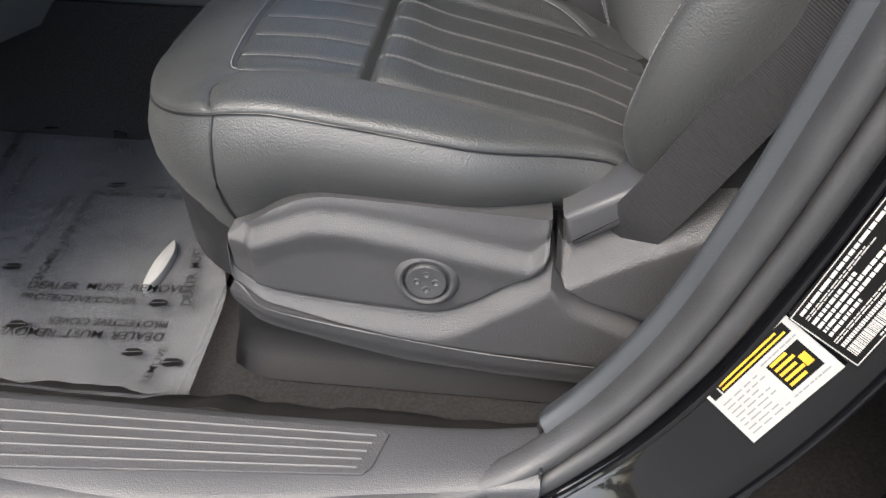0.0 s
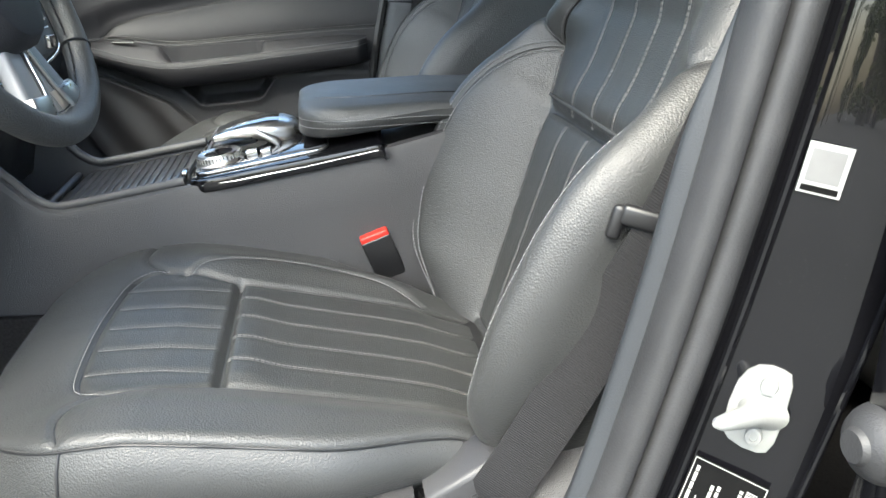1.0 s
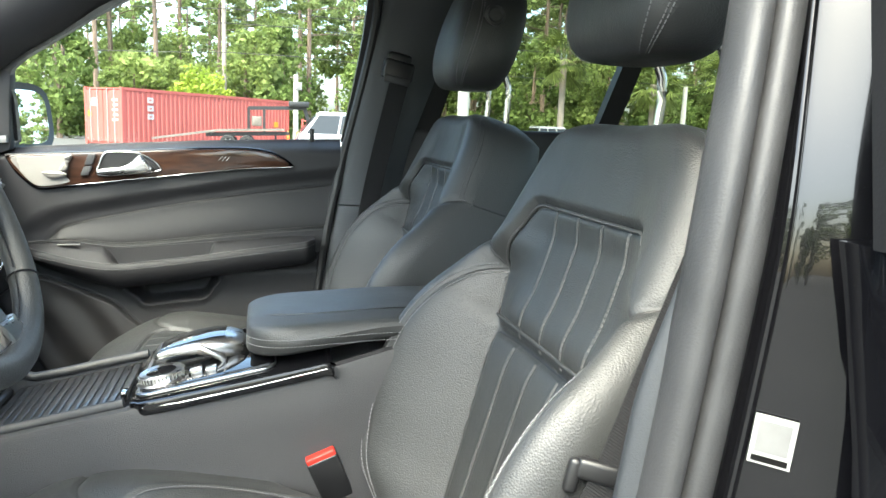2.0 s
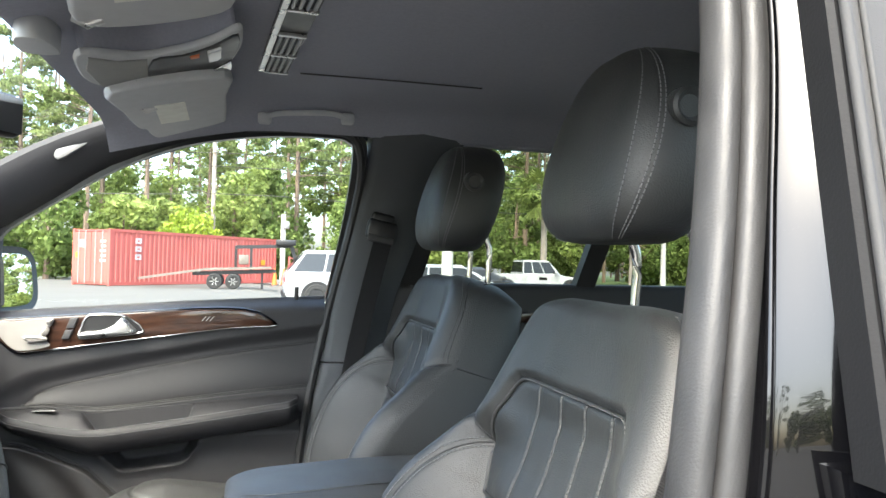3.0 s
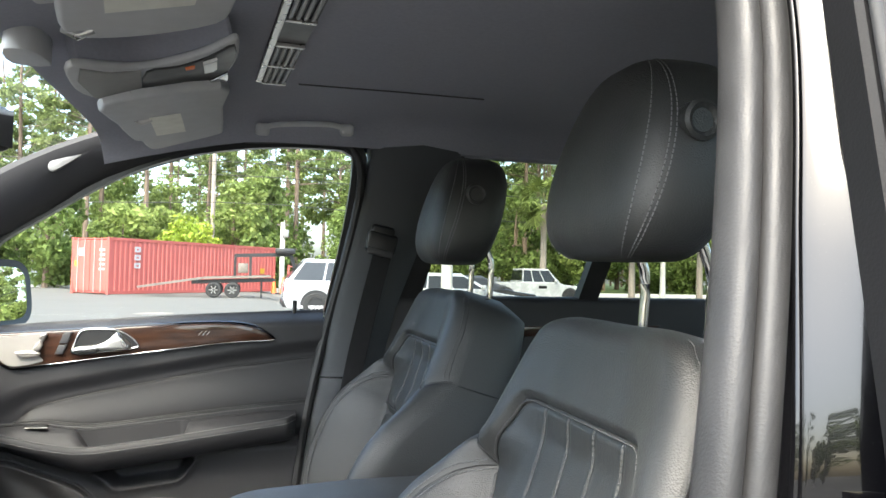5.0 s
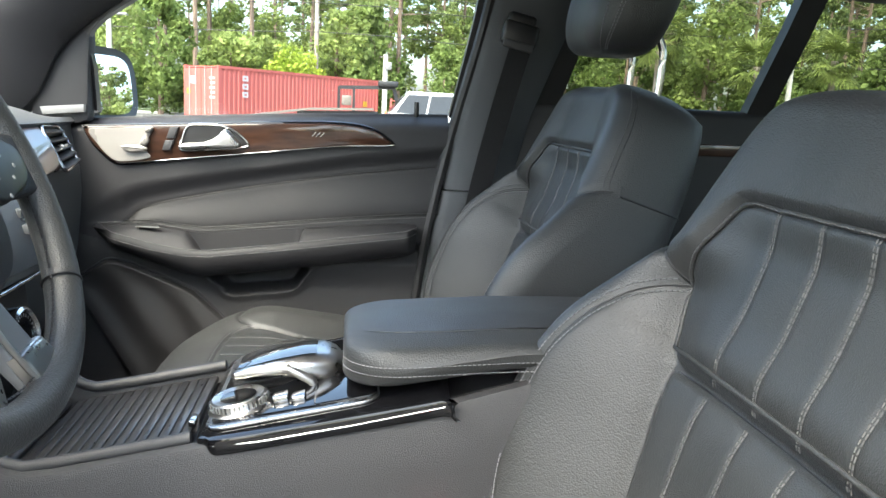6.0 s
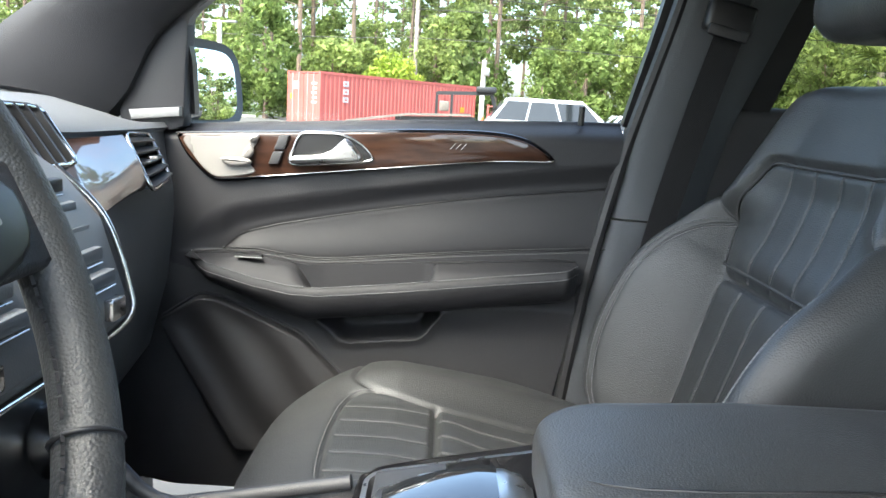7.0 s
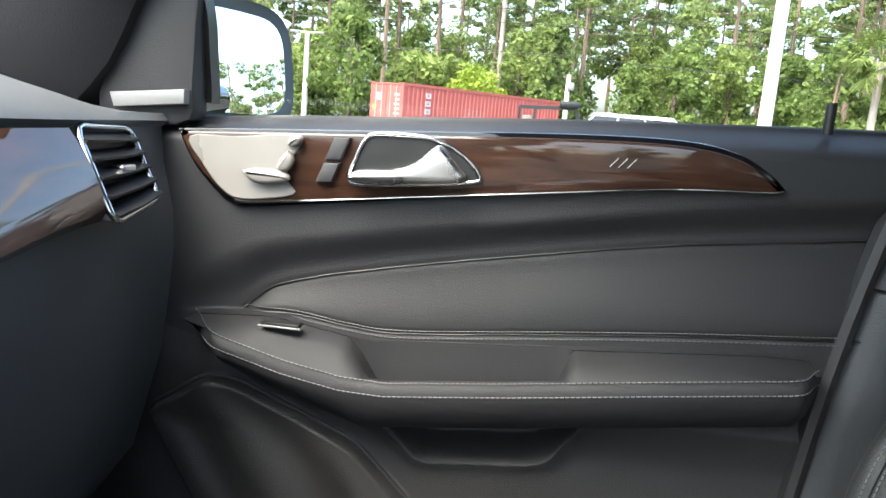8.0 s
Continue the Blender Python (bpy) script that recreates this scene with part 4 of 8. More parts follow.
bar("top_rail", [(0.40, 1.58), (0.7, 1.575), (1.2, 1.57), (1.8, 1.53)], 0.07, "headliner", rd)
bar("front_post", [(0.50, 1.14), (0.555, 1.35), (0.60, 1.56)], 0.08, "black_plastic", rd)
bar("mullion", [(1.02, 1.14), (1.075, 1.36), (1.12, 1.57)], 0.055, "black_plastic", rd)
bar("rear_post", [(1.66, 1.14), (1.62, 1.36), (1.56, 1.56)], 0.20, "headliner", rd)
part("rear_door_panel", box((0.43, 0.745, 0.36), (1.85, 0.83, 1.185), 0.02, 3), "vinyl", rd)
part("rear_wood_strip", prism([(0.62, 1.075), (1.2, 1.085), (1.25, 1.11), (0.66, 1.105)], "y", 0.738, 0.75, 0.002, 2), "wood", rd)
qv = [(0.52, 1.15), (0.58, 1.40), (0.63, 1.57), (1.60, 1.56), (1.70, 1.15)]
qp = link("rear_pane", [(x, yl(z) + 0.012, z) for x, z in qv], [tuple(range(5))], "dark_glass", rd, smooth=False)
qp.visible_shadow = False
# driver's side rear quarter, tailgate and bulkhead close the cabin
part("rear_wall", box((1.86, -0.8, 0.3), (1.92, 0.82, 1.2), 0.02), "vinyl", rd)
bg = link("tail_pane", [(1.9, -0.7, 1.2), (1.9, 0.7, 1.2), (1.75, 0.6, 1.58), (1.75, -0.6, 1.58)], [(0, 1, 2, 3)], "dark_glass", rd, smooth=False)
bg.visible_shadow = False
part("rear_inner_panel", box((0.66, -0.83, 0.36), (1.86, -0.76, 1.12), 0.02), "vinyl", rd)
part("bulkhead", box((-1.3, -0.8, 0.3), (-1.24, 0.8, 1.08)), "black_plastic", rd)
part("cowl_side", prism([(-1.3, 0.3), (-0.56, 0.3), (-0.56, 1.10), (-1.3, 1.08)], "y", 0.78, 0.84), "black_plastic", rd)

# rear bench
bench = thing("rear_seat", "black leather rear bench seat", "car seat")
part("bench_cushion", box((1.0, -0.62, 0.42), (1.5, 0.62, 0.72), 0.06, 4), "leather", bench)
part("bench_back", box((1.42, -0.62, 0.6), (1.62, 0.62, 1.16), 0.06, 4, m=Matrix.Translation((1.5, 0, 0.6)) @ Matrix.Rotation(radians(14), 4, "Y") @ Matrix.Translation((-1.5, 0, -0.6))), "leather", bench)

# ---------------------------------------------------------------- front seats
SEAT_Y = 0.370
BACK_BASE, BACK_TILT = np.array((0.331, 0.60)), radians(17.7)
B_UP = np.array((math.sin(BACK_TILT), math.cos(BACK_TILT)))
B_OUT = np.array((-math.cos(BACK_TILT), math.sin(BACK_TILT)))
BACK_TOP = 0.626


def back_half(s):
    return flowing(s, (0, 0.05, 0.12, 0.2, 0.27, 0.33, 0.38, 0.42, 0.45, 0.50, 0.55, 0.585, 0.607, 0.62, 0.626),
                     (0.218, 0.248, 0.27, 0.278, 0.277, 0.271, 0.26, 0.247, 0.238, 0.227, 0.214, 0.199, 0.178, 0.148, 0.12))


def back_thick(s):
    return np.interp(s, (0, 0.3, 0.5, 0.60, 0.626), (0.15, 0.15, 0.155, 0.15, 0.10))


UPPER = outline([(-0.148, 0.505), (0.148, 0.505), (0.2, 0.405), (0.172, 0.323), (-0.172, 0.323), (-0.2, 0.405)], 0.016)
LOWER = outline([(-0.170, 0.318), (0.170, 0.318), (0.153, 0.2), (0.125, 0.01), (-0.125, 0.01), (-0.153, 0.2)])
BOLSTER = spline([(0.2, 0.403), (0.219, 0.37), (0.231, 0.32), (0.238, 0.27), (0.237, 0.2), (0.227, 0.12), (0.207, 0.05), (0.188, 0.0)], 8)
BOLSTER_O = mirrored(BOLSTER)
SHOULDER = spline([(0.2335, 0.455), (0.2225, 0.50), (0.2095, 0.55), (0.192, 0.587), (0.168, 0.609), (0.15, 0.617)], 8)
CREASE = spline([(0.2, 0.405), (0.216, 0.430), (0.236, 0.452)], 6)
# along the back: insert's half width, height of the bolster's ridge over the insert
B_WI = ((0, 0.1, 0.2, 0.318, 0.36, 0.405, 0.45, 0.626), (0.125, 0.142, 0.153, 0.170, 0.186, 0.198, 0.19, 0.15))
B_DR = ((0, 0.06, 0.11, 0.17, 0.25, 0.3, 0.34, 0.38, 0.415, 0.45, 0.52, 0.57, 0.626), (0.05, 0.103, 0.119, 0.125, 0.119, 0.108, 0.091, 0.066, 0.046, 0.032, 0.022, 0.017, 0.013))
CH_UP = [(w, w, 0.328, 0.502) for w in (-0.099, -0.033, 0.033, 0.099)]
CH_LOW = [(w * 0.8, w, 0.02, 0.314) for w in (-0.105, -0.035, 0.035, 0.105)]


def channel_w(ch, s):
    a, b, lo, hi = ch
    return a + (b - a) * (s - lo) / (hi - lo)


def back_depth(w, s):
    """Height of the backrest's face over its plane."""
    P = np.stack([w, s], 1)
    W, aw = back_half(s), np.abs(w)
    wi, dr = flowing(s, *B_WI), flowing(s, *B_DR)
    yoke = smooth(0.40, 0.455, s)
    wr = W - 0.026
    v, o = np.clip((aw - wi) / (wr - wi), 0, 1), np.clip((aw - wr) / (W - wr), 0, 1)
    low = dr * (1 - (1 - v) ** 1.6) - 0.045 * (1 - np.sqrt(np.maximum(1 - o**2.2, 0)))
    off = np.where(inside(P, UPPER), 0.0, away(P, UPPER, True))
    o2 = np.clip((aw - W + 0.045) / 0.045, 0, 1)
    high = 0.006 * smooth(0.0, 0.012, off) + (dr - 0.006) * smooth(W - 0.13, W - 0.035, aw) - 0.05 * (1 - np.sqrt(np.maximum(1 - o2**2.2, 0)))
    d = low * (1 - yoke) + high * yoke
    d -= 0.012 * np.maximum(1 - (aw / np.maximum(wi, 0.02)) ** 2, 0) * (1 - smooth(0.46, 0.51, s))
    d -= 0.007 * np.exp(-(((s - 0.3205) / 0.022) ** 2)) * (1 - smooth(0.14, 0.19, aw))
    d += 0.006 * np.exp(-(((s - 0.355) / 0.03) ** 2)) * (1 - smooth(0.13, 0.18, aw))
    for line, closed, g, r in ((UPPER, True, 0.0045, 0.005), (LOWER, True, 0.004, 0.004), (BOLSTER, False, 0.003, 0.004), (BOLSTER_O, False, 0.003, 0.004),
                               (SHOULDER, False, 0.0012, 0.003), (mirrored(SHOULDER), False, 0.0012, 0.003), (CREASE, False, 0.006, 0.006), (mirrored(CREASE), False, 0.006, 0.006)):
        d -= g * np.exp(-((away(P, line, closed) / r) ** 2))
    for ch in CH_UP + CH_LOW:
        d -= 0.0028 * np.exp(-(((w - channel_w(ch, s)) / 0.0035) ** 2)) * smooth(ch[2] - 0.01, ch[2] + 0.01, s) * (1 - smooth(ch[3] - 0.01, ch[3] + 0.01, s))
    e = np.clip((s - BACK_TOP + 0.032) / 0.032, 0, 1)
    return d - 0.035 * (1 - np.sqrt(np.maximum(1 - e * e, 0)))


def back_point(w, s, d):
    xz = BACK_BASE + np.outer(s, B_UP) + np.outer(d, B_OUT)
    return np.stack([xz[:, 0], w, xz[:, 1]], 1)


def surf_back(a, b):
    return back_point(a, b, back_depth(a, b))


def build_seat():
    seat = thing("car_seat", "black leather front car seat with grey stitching and a raised headrest", "car seat", group="front seats")
    # backrest: front face with seams, side and back shell
    NU, NS = 181, 214
    S = np.linspace(0.0, BACK_TOP, NS)
    q = np.linspace(-1, 1, NU)
    q = np.sign(q) * (1 - (1 - np.abs(q)) ** 1.45)
    ww, ss = (back_half(S)[:, None] * q[None]).ravel(), np.repeat(S, NU)
    front = back_point(ww, ss, back_depth(ww, ss))
    f = grid_faces(NU, NS)
    cen = np.stack([ww[f].mean(1), ss[f].mean(1)], 1)
    bol = list(BOLSTER) + [(0.125, 0.0), (0.153, 0.2), (0.172, 0.323)]
    split_surface((front, f, cen), [
        ("upper_insert", "leather_insert", lambda c: inside(c, UPPER), "perforated leather upper insert with sewn channels"),
        ("lower_insert", "leather_insert", lambda c: inside(c, LOWER), "perforated leather lower insert with sewn channels"),
        ("bolster", "leather", lambda c: inside(c, bol), ""),
        ("bolster", "leather", lambda c: inside(c, mirrored(bol)), ""),
    ], seat, "backrest", "leather")
    rim, m = [], 15
    for i in range(0, NS, 3):
        s = S[i]
        W, T = back_half(s), back_thick(s)
        e0, e1 = front[i * NU], front[i * NU + NU - 1]
        d0 = back_depth(np.array([W]), np.array([s]))[0]
        loop = [e0]
        for k in range(1, m):
            a = k / m
            w = -W * math.copysign(abs(math.cos(math.pi * a)) ** 0.35, math.cos(math.pi * a))
            d = d0 + (-T - d0) * (math.sin(math.pi * a) ** 0.5 if 0 < a < 1 else 0)
            loop.append(back_point(np.array([w]), np.array([s]), np.array([d]))[0])
        rim.append(loop + [e1])
    v, fc = loft(rim, caps=False, closed=False)
    fc = list(fc) + [tuple(range((len(rim) - 1) * (m + 1), len(rim) * (m + 1)))]
    link("back_shell", v, fc, "leather", seat, angle=50)
    k = int(0.452 / BACK_TOP * (NS - 1) / 3)
    for side_pts in (rim[k][:6], rim[k][-6:]):
        tube("side_seam", [tuple(p) for p in side_pts], 0.0018, "black_plastic", seat, n=6)
    welt = [(a, b) for a, b in UPPER if b > 0.335]
    P = np.array(welt)
    P = P[np.argsort(np.arctan2(P[:, 1] - 0.36, P[:, 0]))]
    out = normals(surf_back, P[:, 0], P[:, 1])
    tube("welt", [tuple(p) for p in surf_back(P[:, 0], P[:, 1]) + out * 0.0030], 0.0024, "leather", seat, "dark leather piping round the insert", n=8)
    sew("welt_stitching", [(surf_back(P[:, 0], P[:, 1]) + out * 0.0056, out)], "thread_mid", seat, label="grey stitching on the piping")
    surf = surf_back
    sew("stitching", seam_runs(surf, [BOLSTER, BOLSTER_O], (0.005, -0.005)), "thread", seat)
    runs = []
    for ch in CH_UP + CH_LOW:
        runs += seam_runs(surf, [[(channel_w(ch, s), s) for s in np.linspace(ch[2], ch[3], 60)]], (0.0025, -0.0025))
    sew("shoulder_stitching", seam_runs(surf, [SHOULDER], (0.003,)) + seam_runs(surf, [mirrored(SHOULDER)], (-0.003,)), "thread_mid", seat, r=0.0007, label="grey shoulder stitching")
    sew("channel_stitching", runs, "thread_mid", seat, r=0.0007, label="grey channel stitching")
    for ln in (BOLSTER, BOLSTER_O, SHOULDER, mirrored(SHOULDER), CREASE, mirrored(CREASE), LOWER + LOWER[:1]):
        L = np.array([(float(a), float(b)) for a, b in ln])
        tube("seam_line", [tuple(p) for p in surf_back(L[:, 0], L[:, 1])], 0.0010, "black_plastic", seat, n=6)
    # cushion
    build_cushion(seat)
    build_headrest(seat)
    return seat


CUSH_X0, CUSH_X1 = -0.238, 0.34
C_INS = 0.126
FRONT_LOOP = spline([(0.15, -0.088), (0.145, -0.115), (0.12, -0.132), (0.06, -0.139), (0.0, -0.141), (-0.06, -0.139), (-0.12, -0.132), (-0.145, -0.115), (-0.15, -0.088)], 8)
FRONT_INS = list(FRONT_LOOP) + [(-C_INS, 0.004), (C_INS, 0.004)]
REAR_INS = [(C_INS, 0.008), (C_INS - 0.004, 0.33), (-C_INS + 0.004, 0.33), (-C_INS, 0.008)]
SIDE_SEAM = spline([(0.138, -0.068), (0.165, -0.035), (0.182, 0.04), (0.178, 0.13), (0.16, 0.21), (0.134, 0.255)], 8)
FRONT_SEAM = spline([(-0.15, -0.088), (-0.175, -0.118), (-0.205, -0.126), (-0.238, -0.116)], 6)
CH_FRONT = (-0.1, -0.05, 0.0, 0.05, 0.1)
CH_REAR = (-0.076, -0.0255, 0.0255, 0.076)


def cush_half(x, inner=0.0):
    e = np.clip((x + 0.07) / -0.168, 0, 1)
    a = 0.04 + 0.06 * inner
    return a + (0.25 - a) * np.sqrt(np.maximum(1 - e ** (2.15 + 0.6 * inner), 0)) - 0.035 * smooth(0.1, 0.26, x) - inner * 0.035 * smooth(0.08, 0.19, x)


C_PROFILE = spline([(0.676,), (0.685,), (0.687,), (0.672,), (0.652,), (0.629,), (0.594,)], 2)
C_PROFILE = [float(p[0]) for p in C_PROFILE]


def cush_top(w, x):
    P = np.stack([w, x], 1)
    W, aw = cush_half(x, w > 0), np.abs(w)
    z = np.interp(x, np.linspace(-0.25, 0.34, 13), C_PROFILE)
    z += np.where(w > 0, 0.013, 0.026 + 0.05 * np.clip(x, 0, 0.25)) * smooth(0.115, 0.205, aw) * smooth(-0.22, -0.06, x)
    z += 0.010 * np.exp(-(((aw - 0.165) / 0.03) ** 2)) * smooth(-0.09, -0.03, x) * (1 - smooth(0.2, 0.29, x)) * (w > 0)
    for line, closed, g in ((FRONT_INS, True, 0.005), (REAR_INS, True, 0.005), ([(-C_INS, 0.006), (C_INS, 0.006)], False, 0.008),
                            (SIDE_SEAM, False, 0.0035), (FRONT_SEAM, False, 0.004), (mirrored(FRONT_SEAM), False, 0.004)):
        z -= g * np.exp(-((away(P, line, closed) / 0.0045) ** 2))
    for c in CH_FRONT:
        z += -0.0025 * np.exp(-(((w - c) / 0.0035) ** 2)) * smooth(-0.135, -0.125, x) * (1 - smooth(-0.006, 0.004, x))
    for c in CH_REAR:
        z += -0.0025 * np.exp(-(((w - c) / 0.0035) ** 2)) * smooth(0.01, 0.02, x)
    z += 0.006 * np.exp(-((x - 0.028) / 0.03) ** 2) * (1 - smooth(0.1, C_INS, aw)) * (x > 0.006)
    R = 0.014
    e = np.clip((aw - (W - R)) / R, 0, 1)
    z += -R * 0.6 * (1 - np.sqrt(np.maximum(1 - e * e, 0)))
    n = np.clip((-0.145 - x) / 0.102, 0, 1)
    z += -0.03 * (1 - np.sqrt(np.maximum(1 - n * n, 0)))
    return z


def cush_point(w, x):
    return np.stack([x, w, cush_top(w, x)], 1)


def build_cushion(seat):
    NU, NS = 173, 164
    X = np.linspace(CUSH_X0, CUSH_X1, NS)
    q = np.linspace(-1, 1, NU)
    q = np.sign(q) * (1 - (1 - np.abs(q)) ** 1.25)
    ww, xx = np.where(q[None] > 0, cush_half(X, 1.0)[:, None] * q[None], cush_half(X)[:, None] * q[None]).ravel(), np.repeat(X, NU)
    top = cush_point(ww, xx)
    f = grid_faces(NU, NS)
    cen = np.stack([ww[f].mean(1), xx[f].mean(1)], 1)
    side = list(SIDE_SEAM) + [(C_INS, 0.255), (C_INS, 0.0)]
    outer = [(-C_INS, 0.33), (-C_INS, 0.004)] + list(FRONT_SEAM) + [(-0.26, 0.0), (-0.26, 0.33)]
    split_surface((top, f, cen), [
        ("front_insert", "leather_insert", lambda c: inside(c, FRONT_INS), "perforated leather front insert with sewn channels"),
        ("cushion_insert", "leather_insert", lambda c: inside(c, REAR_INS), "perforated leather cushion insert with sewn channels"),
        ("cushion_bolster", "leather", lambda c: inside(c, side), ""),
        ("cushion_bolster", "leather", lambda c: inside(c, outer), ""),
    ], seat, "cushion", "leather")
    # the sewn side band below the top seam
    rim = []
    edge = [top[i * NU] for i in range(NS - 1, -1, -4)] + [top[j] for j in range(8, NU - 8, 8)] + [top[i * NU + NU - 1] for i in range(0, NS, 4)]
    for a in np.linspace(0, 1, 9):
        lp = []
        for p in edge:
            out = np.array((min(p[0] + 0.03, 0) * 0.6, p[1], 0.0))
            out /= np.linalg.norm(out) + 1e-9
            low = 0.594 - 0.04 * float(smooth(-0.04, -0.11, p[0]))
            b = p + out * (0.018 * math.sin(math.pi * min(a * 1.1, 1)) - 0.004 * math.exp(-((a - 0.0) / 0.05) ** 2) - 0.012 * a)
            b[2] = p[2] + (low - p[2]) * a
            lp.append(b)
        rim.append(lp)
    v, fc = loft(rim, caps=False, closed=False)
    link("cushion_side", v, fc, "leather", seat, angle=0)
    for sgn in (-1, 1):
        k = min((i for i in range(len(edge)) if edge[i][1] * sgn > 0), key=lambda i: abs(edge[i][0] + 0.116))
        tube("corner_seam", [tuple(lp[k] + np.array((0, 0.0006 * sgn, 0))) for lp in rim], 0.0016, "black_plastic", seat, n=6)
    link("seat_pan", *loft([[(p[0], p[1] * 0.97, 0.6) for p in edge], [(p[0], p[1] * 0.9, 0.47) for p in edge]], closed=True), "black_plastic", seat)
    surf = cush_point
    sew("channel_stitching", seam_runs(surf, [[(c, x) for x in np.linspace(-0.13, -0.002, 30)] for c in CH_FRONT], (0.0022,)) + seam_runs(surf, [[(c, x) for x in np.linspace(0.012, 0.3, 60)] for c in CH_REAR], (0.0025, -0.0025)), "thread_mid", seat, r=0.0006, label="grey channel stitching")
    up = [(p + np.array((0, 0, 0.0012)), np.array((0.0, math.copysign(0.7, p[1]), 0.7))) for p in edge]
    sew("edge_stitching", [([a + (0, math.copysign(0.001, a[1]), 0.0) for a, _ in up], [b for _, b in up])], "thread_dark", seat, r=0.0006, label="dark edge stitching")
    sew("stitching", seam_runs(surf, [SIDE_SEAM, FRONT_LOOP], (0.005,)), "thread", seat, r=0.0006)
    for ln in (SIDE_SEAM, FRONT_SEAM, mirrored(FRONT_SEAM), FRONT_LOOP, [(C_INS, x) for x in np.linspace(0.012, 0.33, 30)], [(-C_INS, x) for x in np.linspace(0.012, 0.33, 30)], [(w, 0.006) for w in np.linspace(-C_INS, C_INS, 20)]):
        L = np.array([(float(a), float(b)) for a, b in ln])
        tube("seam_line", [tuple(p) for p in surf(L[:, 0], L[:, 1])], 0.0010, "black_plastic", seat, n=6)
    tube("seam_line", [tuple(p - np.array((0, 0, 0.001))) for p in edge], 0.0014, "black_plastic", seat, n=6)


def build_headrest(seat):
    c = np.array((0.556, 0.0, 1.372))
    loops = []
    for i in range(25):
        a = math.pi * i / 24
        z = -math.cos(a)
        r = math.sin(a) ** 0.55
        lp = []
        for k in range(48):
            b = 2 * math.pi * k / 48
            cx, cy = math.cos(b), math.sin(b)
            x = math.copysign(abs(cx) ** 0.75, cx) * (0.075 + 0.012 * (cx < 0))
            y = math.copysign(abs(cy) ** 0.6, cy) * (0.128 - 0.018 * z)
            x += 0.028 * z + 0.012 * (1 - (y / 0.13) ** 2) * (cx < 0)
            lp.append(c + (x * (0.25 + 0.75 * r) if r > 0 else 0.02 * z, y * (0.12 + 0.88 * r), 0.112 * z))
        loops.append(lp)
    rest = link("headrest", *loft(loops), "leather", seat, "black leather headrest with double stitching", angle=0)
    # double seams that part the face from the sides
    runs = []
    for side in (-1, 1):
        for deg, bow in ((130, 10), (108, 22), (112, 22)):
            pts = []
            for i in range(2, 23):
                lp = np.array(loops[i])
                k = (deg - bow * math.sin(math.pi * i / 24) + bow) / 360 * 48
                k = k if side > 0 else 48 - k
                p = lp[int(k) % 48] + (lp[(int(k) + 1) % 48] - lp[int(k) % 48]) * (k % 1)
                pts.append(p)
            pts = np.array(spline(pts, 4))
            nor = pts - c
            nor[:, 2] *= 0.4
            nor /= np.linalg.norm(nor, axis=1, keepdims=True)
            runs.append((pts + nor * 0.0008, nor))
    sew("stitching", runs, "thread", rest)
    for side in (-1, 1):
        m = Matrix.Translation((0.55, side * 0.124, 1.40)) @ Matrix.Rotation(radians(-90 * side), 4, "X")
        link("release_button", *lathe([(0, -0.012), (0.021, -0.012), (0.021, 0.006), (0.017, 0.0085), (0.013, 0.006), (0.012, 0.0045), (0, 0.005)], 28, m), "leather", rest, "round headrest tilt button", angle=40)
        tube("headrest_post", spline([(0.598, side * 0.07, 1.15), (0.603, side * 0.07, 1.235), (0.595, side * 0.07, 1.268), (0.57, side * 0.07, 1.32)], 6), 0.0065, "chrome", seat,
             "polished chrome headrest post", 14)


driver_seat = build_seat()
driver_seat.location = (0, -SEAT_Y, 0)
passenger_seat = copy_thing(driver_seat, Matrix.Translation((0.0, 0.388, 0.02)) @ Matrix.Diagonal((1, -1, 1, 1)))

for c in passenger_seat.children:
    if c.name.split(".")[0] == "headrest":
        c.location.z -= 0.018

# ---------------------------------------------------------------- driver's seat: side cover, belt, buckle
side = thing("seat_side_cover", "dark grained plastic side cover of the driver's seat", "seat trim")


def shell(name, x0, x1, low, high, out, mat, label="", n=70, m=26):
    """A moulded shell between two edge lines (x, z); out(x, z, a, b) gives its outward face at a height between its edges a and b."""
    loops = []
    for x in x0 + (x1 - x0) * (1 - np.cos(np.linspace(0, math.pi, n))) / 2:
        a, b = (float(np.interp(x, *np.array(e).T)) for e in (low, high))
        zs = a + (b - a) * np.linspace(0, 1, m)
        loops.append([(x, -0.56, a + 0.001)] + [(x, out(x, z, a, b), z) for z in zs] + [(x, -0.56, b - 0.001)])
    return link(name, *loft(loops), mat, side, label, angle=50)


PANEL_LOW = [tuple(p) for p in spline([(-0.116, 0.568), (-0.113, 0.534), (-0.086, 0.517), (-0.011, 0.505), (0.075, 0.499), (0.099, 0.5015), (0.126, 0.516), (0.158, 0.542), (0.188, 0.563), (0.197, 0.583)], 5)]
PANEL_HIGH = [tuple(p) for p in spline([(-0.116, 0.574), (-0.088, 0.592), (-0.060, 0.611), (-0.023, 0.626), (0.03, 0.626), (0.122, 0.621), (0.197, 0.618)], 5)]
FOLD = [(-0.116, 0.572), (-0.085, 0.572), (-0.050, 0.588), (-0.026, 0.598), (0.012, 0.597), (0.06, 0.589), (0.124, 0.576), (0.18, 0.566), (0.197, 0.585)]
RIM_LOW = [(-0.122, 0.530), (-0.116, 0.513), (-0.081, 0.499), (-0.012, 0.483), (0.093, 0.465), (0.164, 0.457), (0.257, 0.452), (0.36, 0.447)]
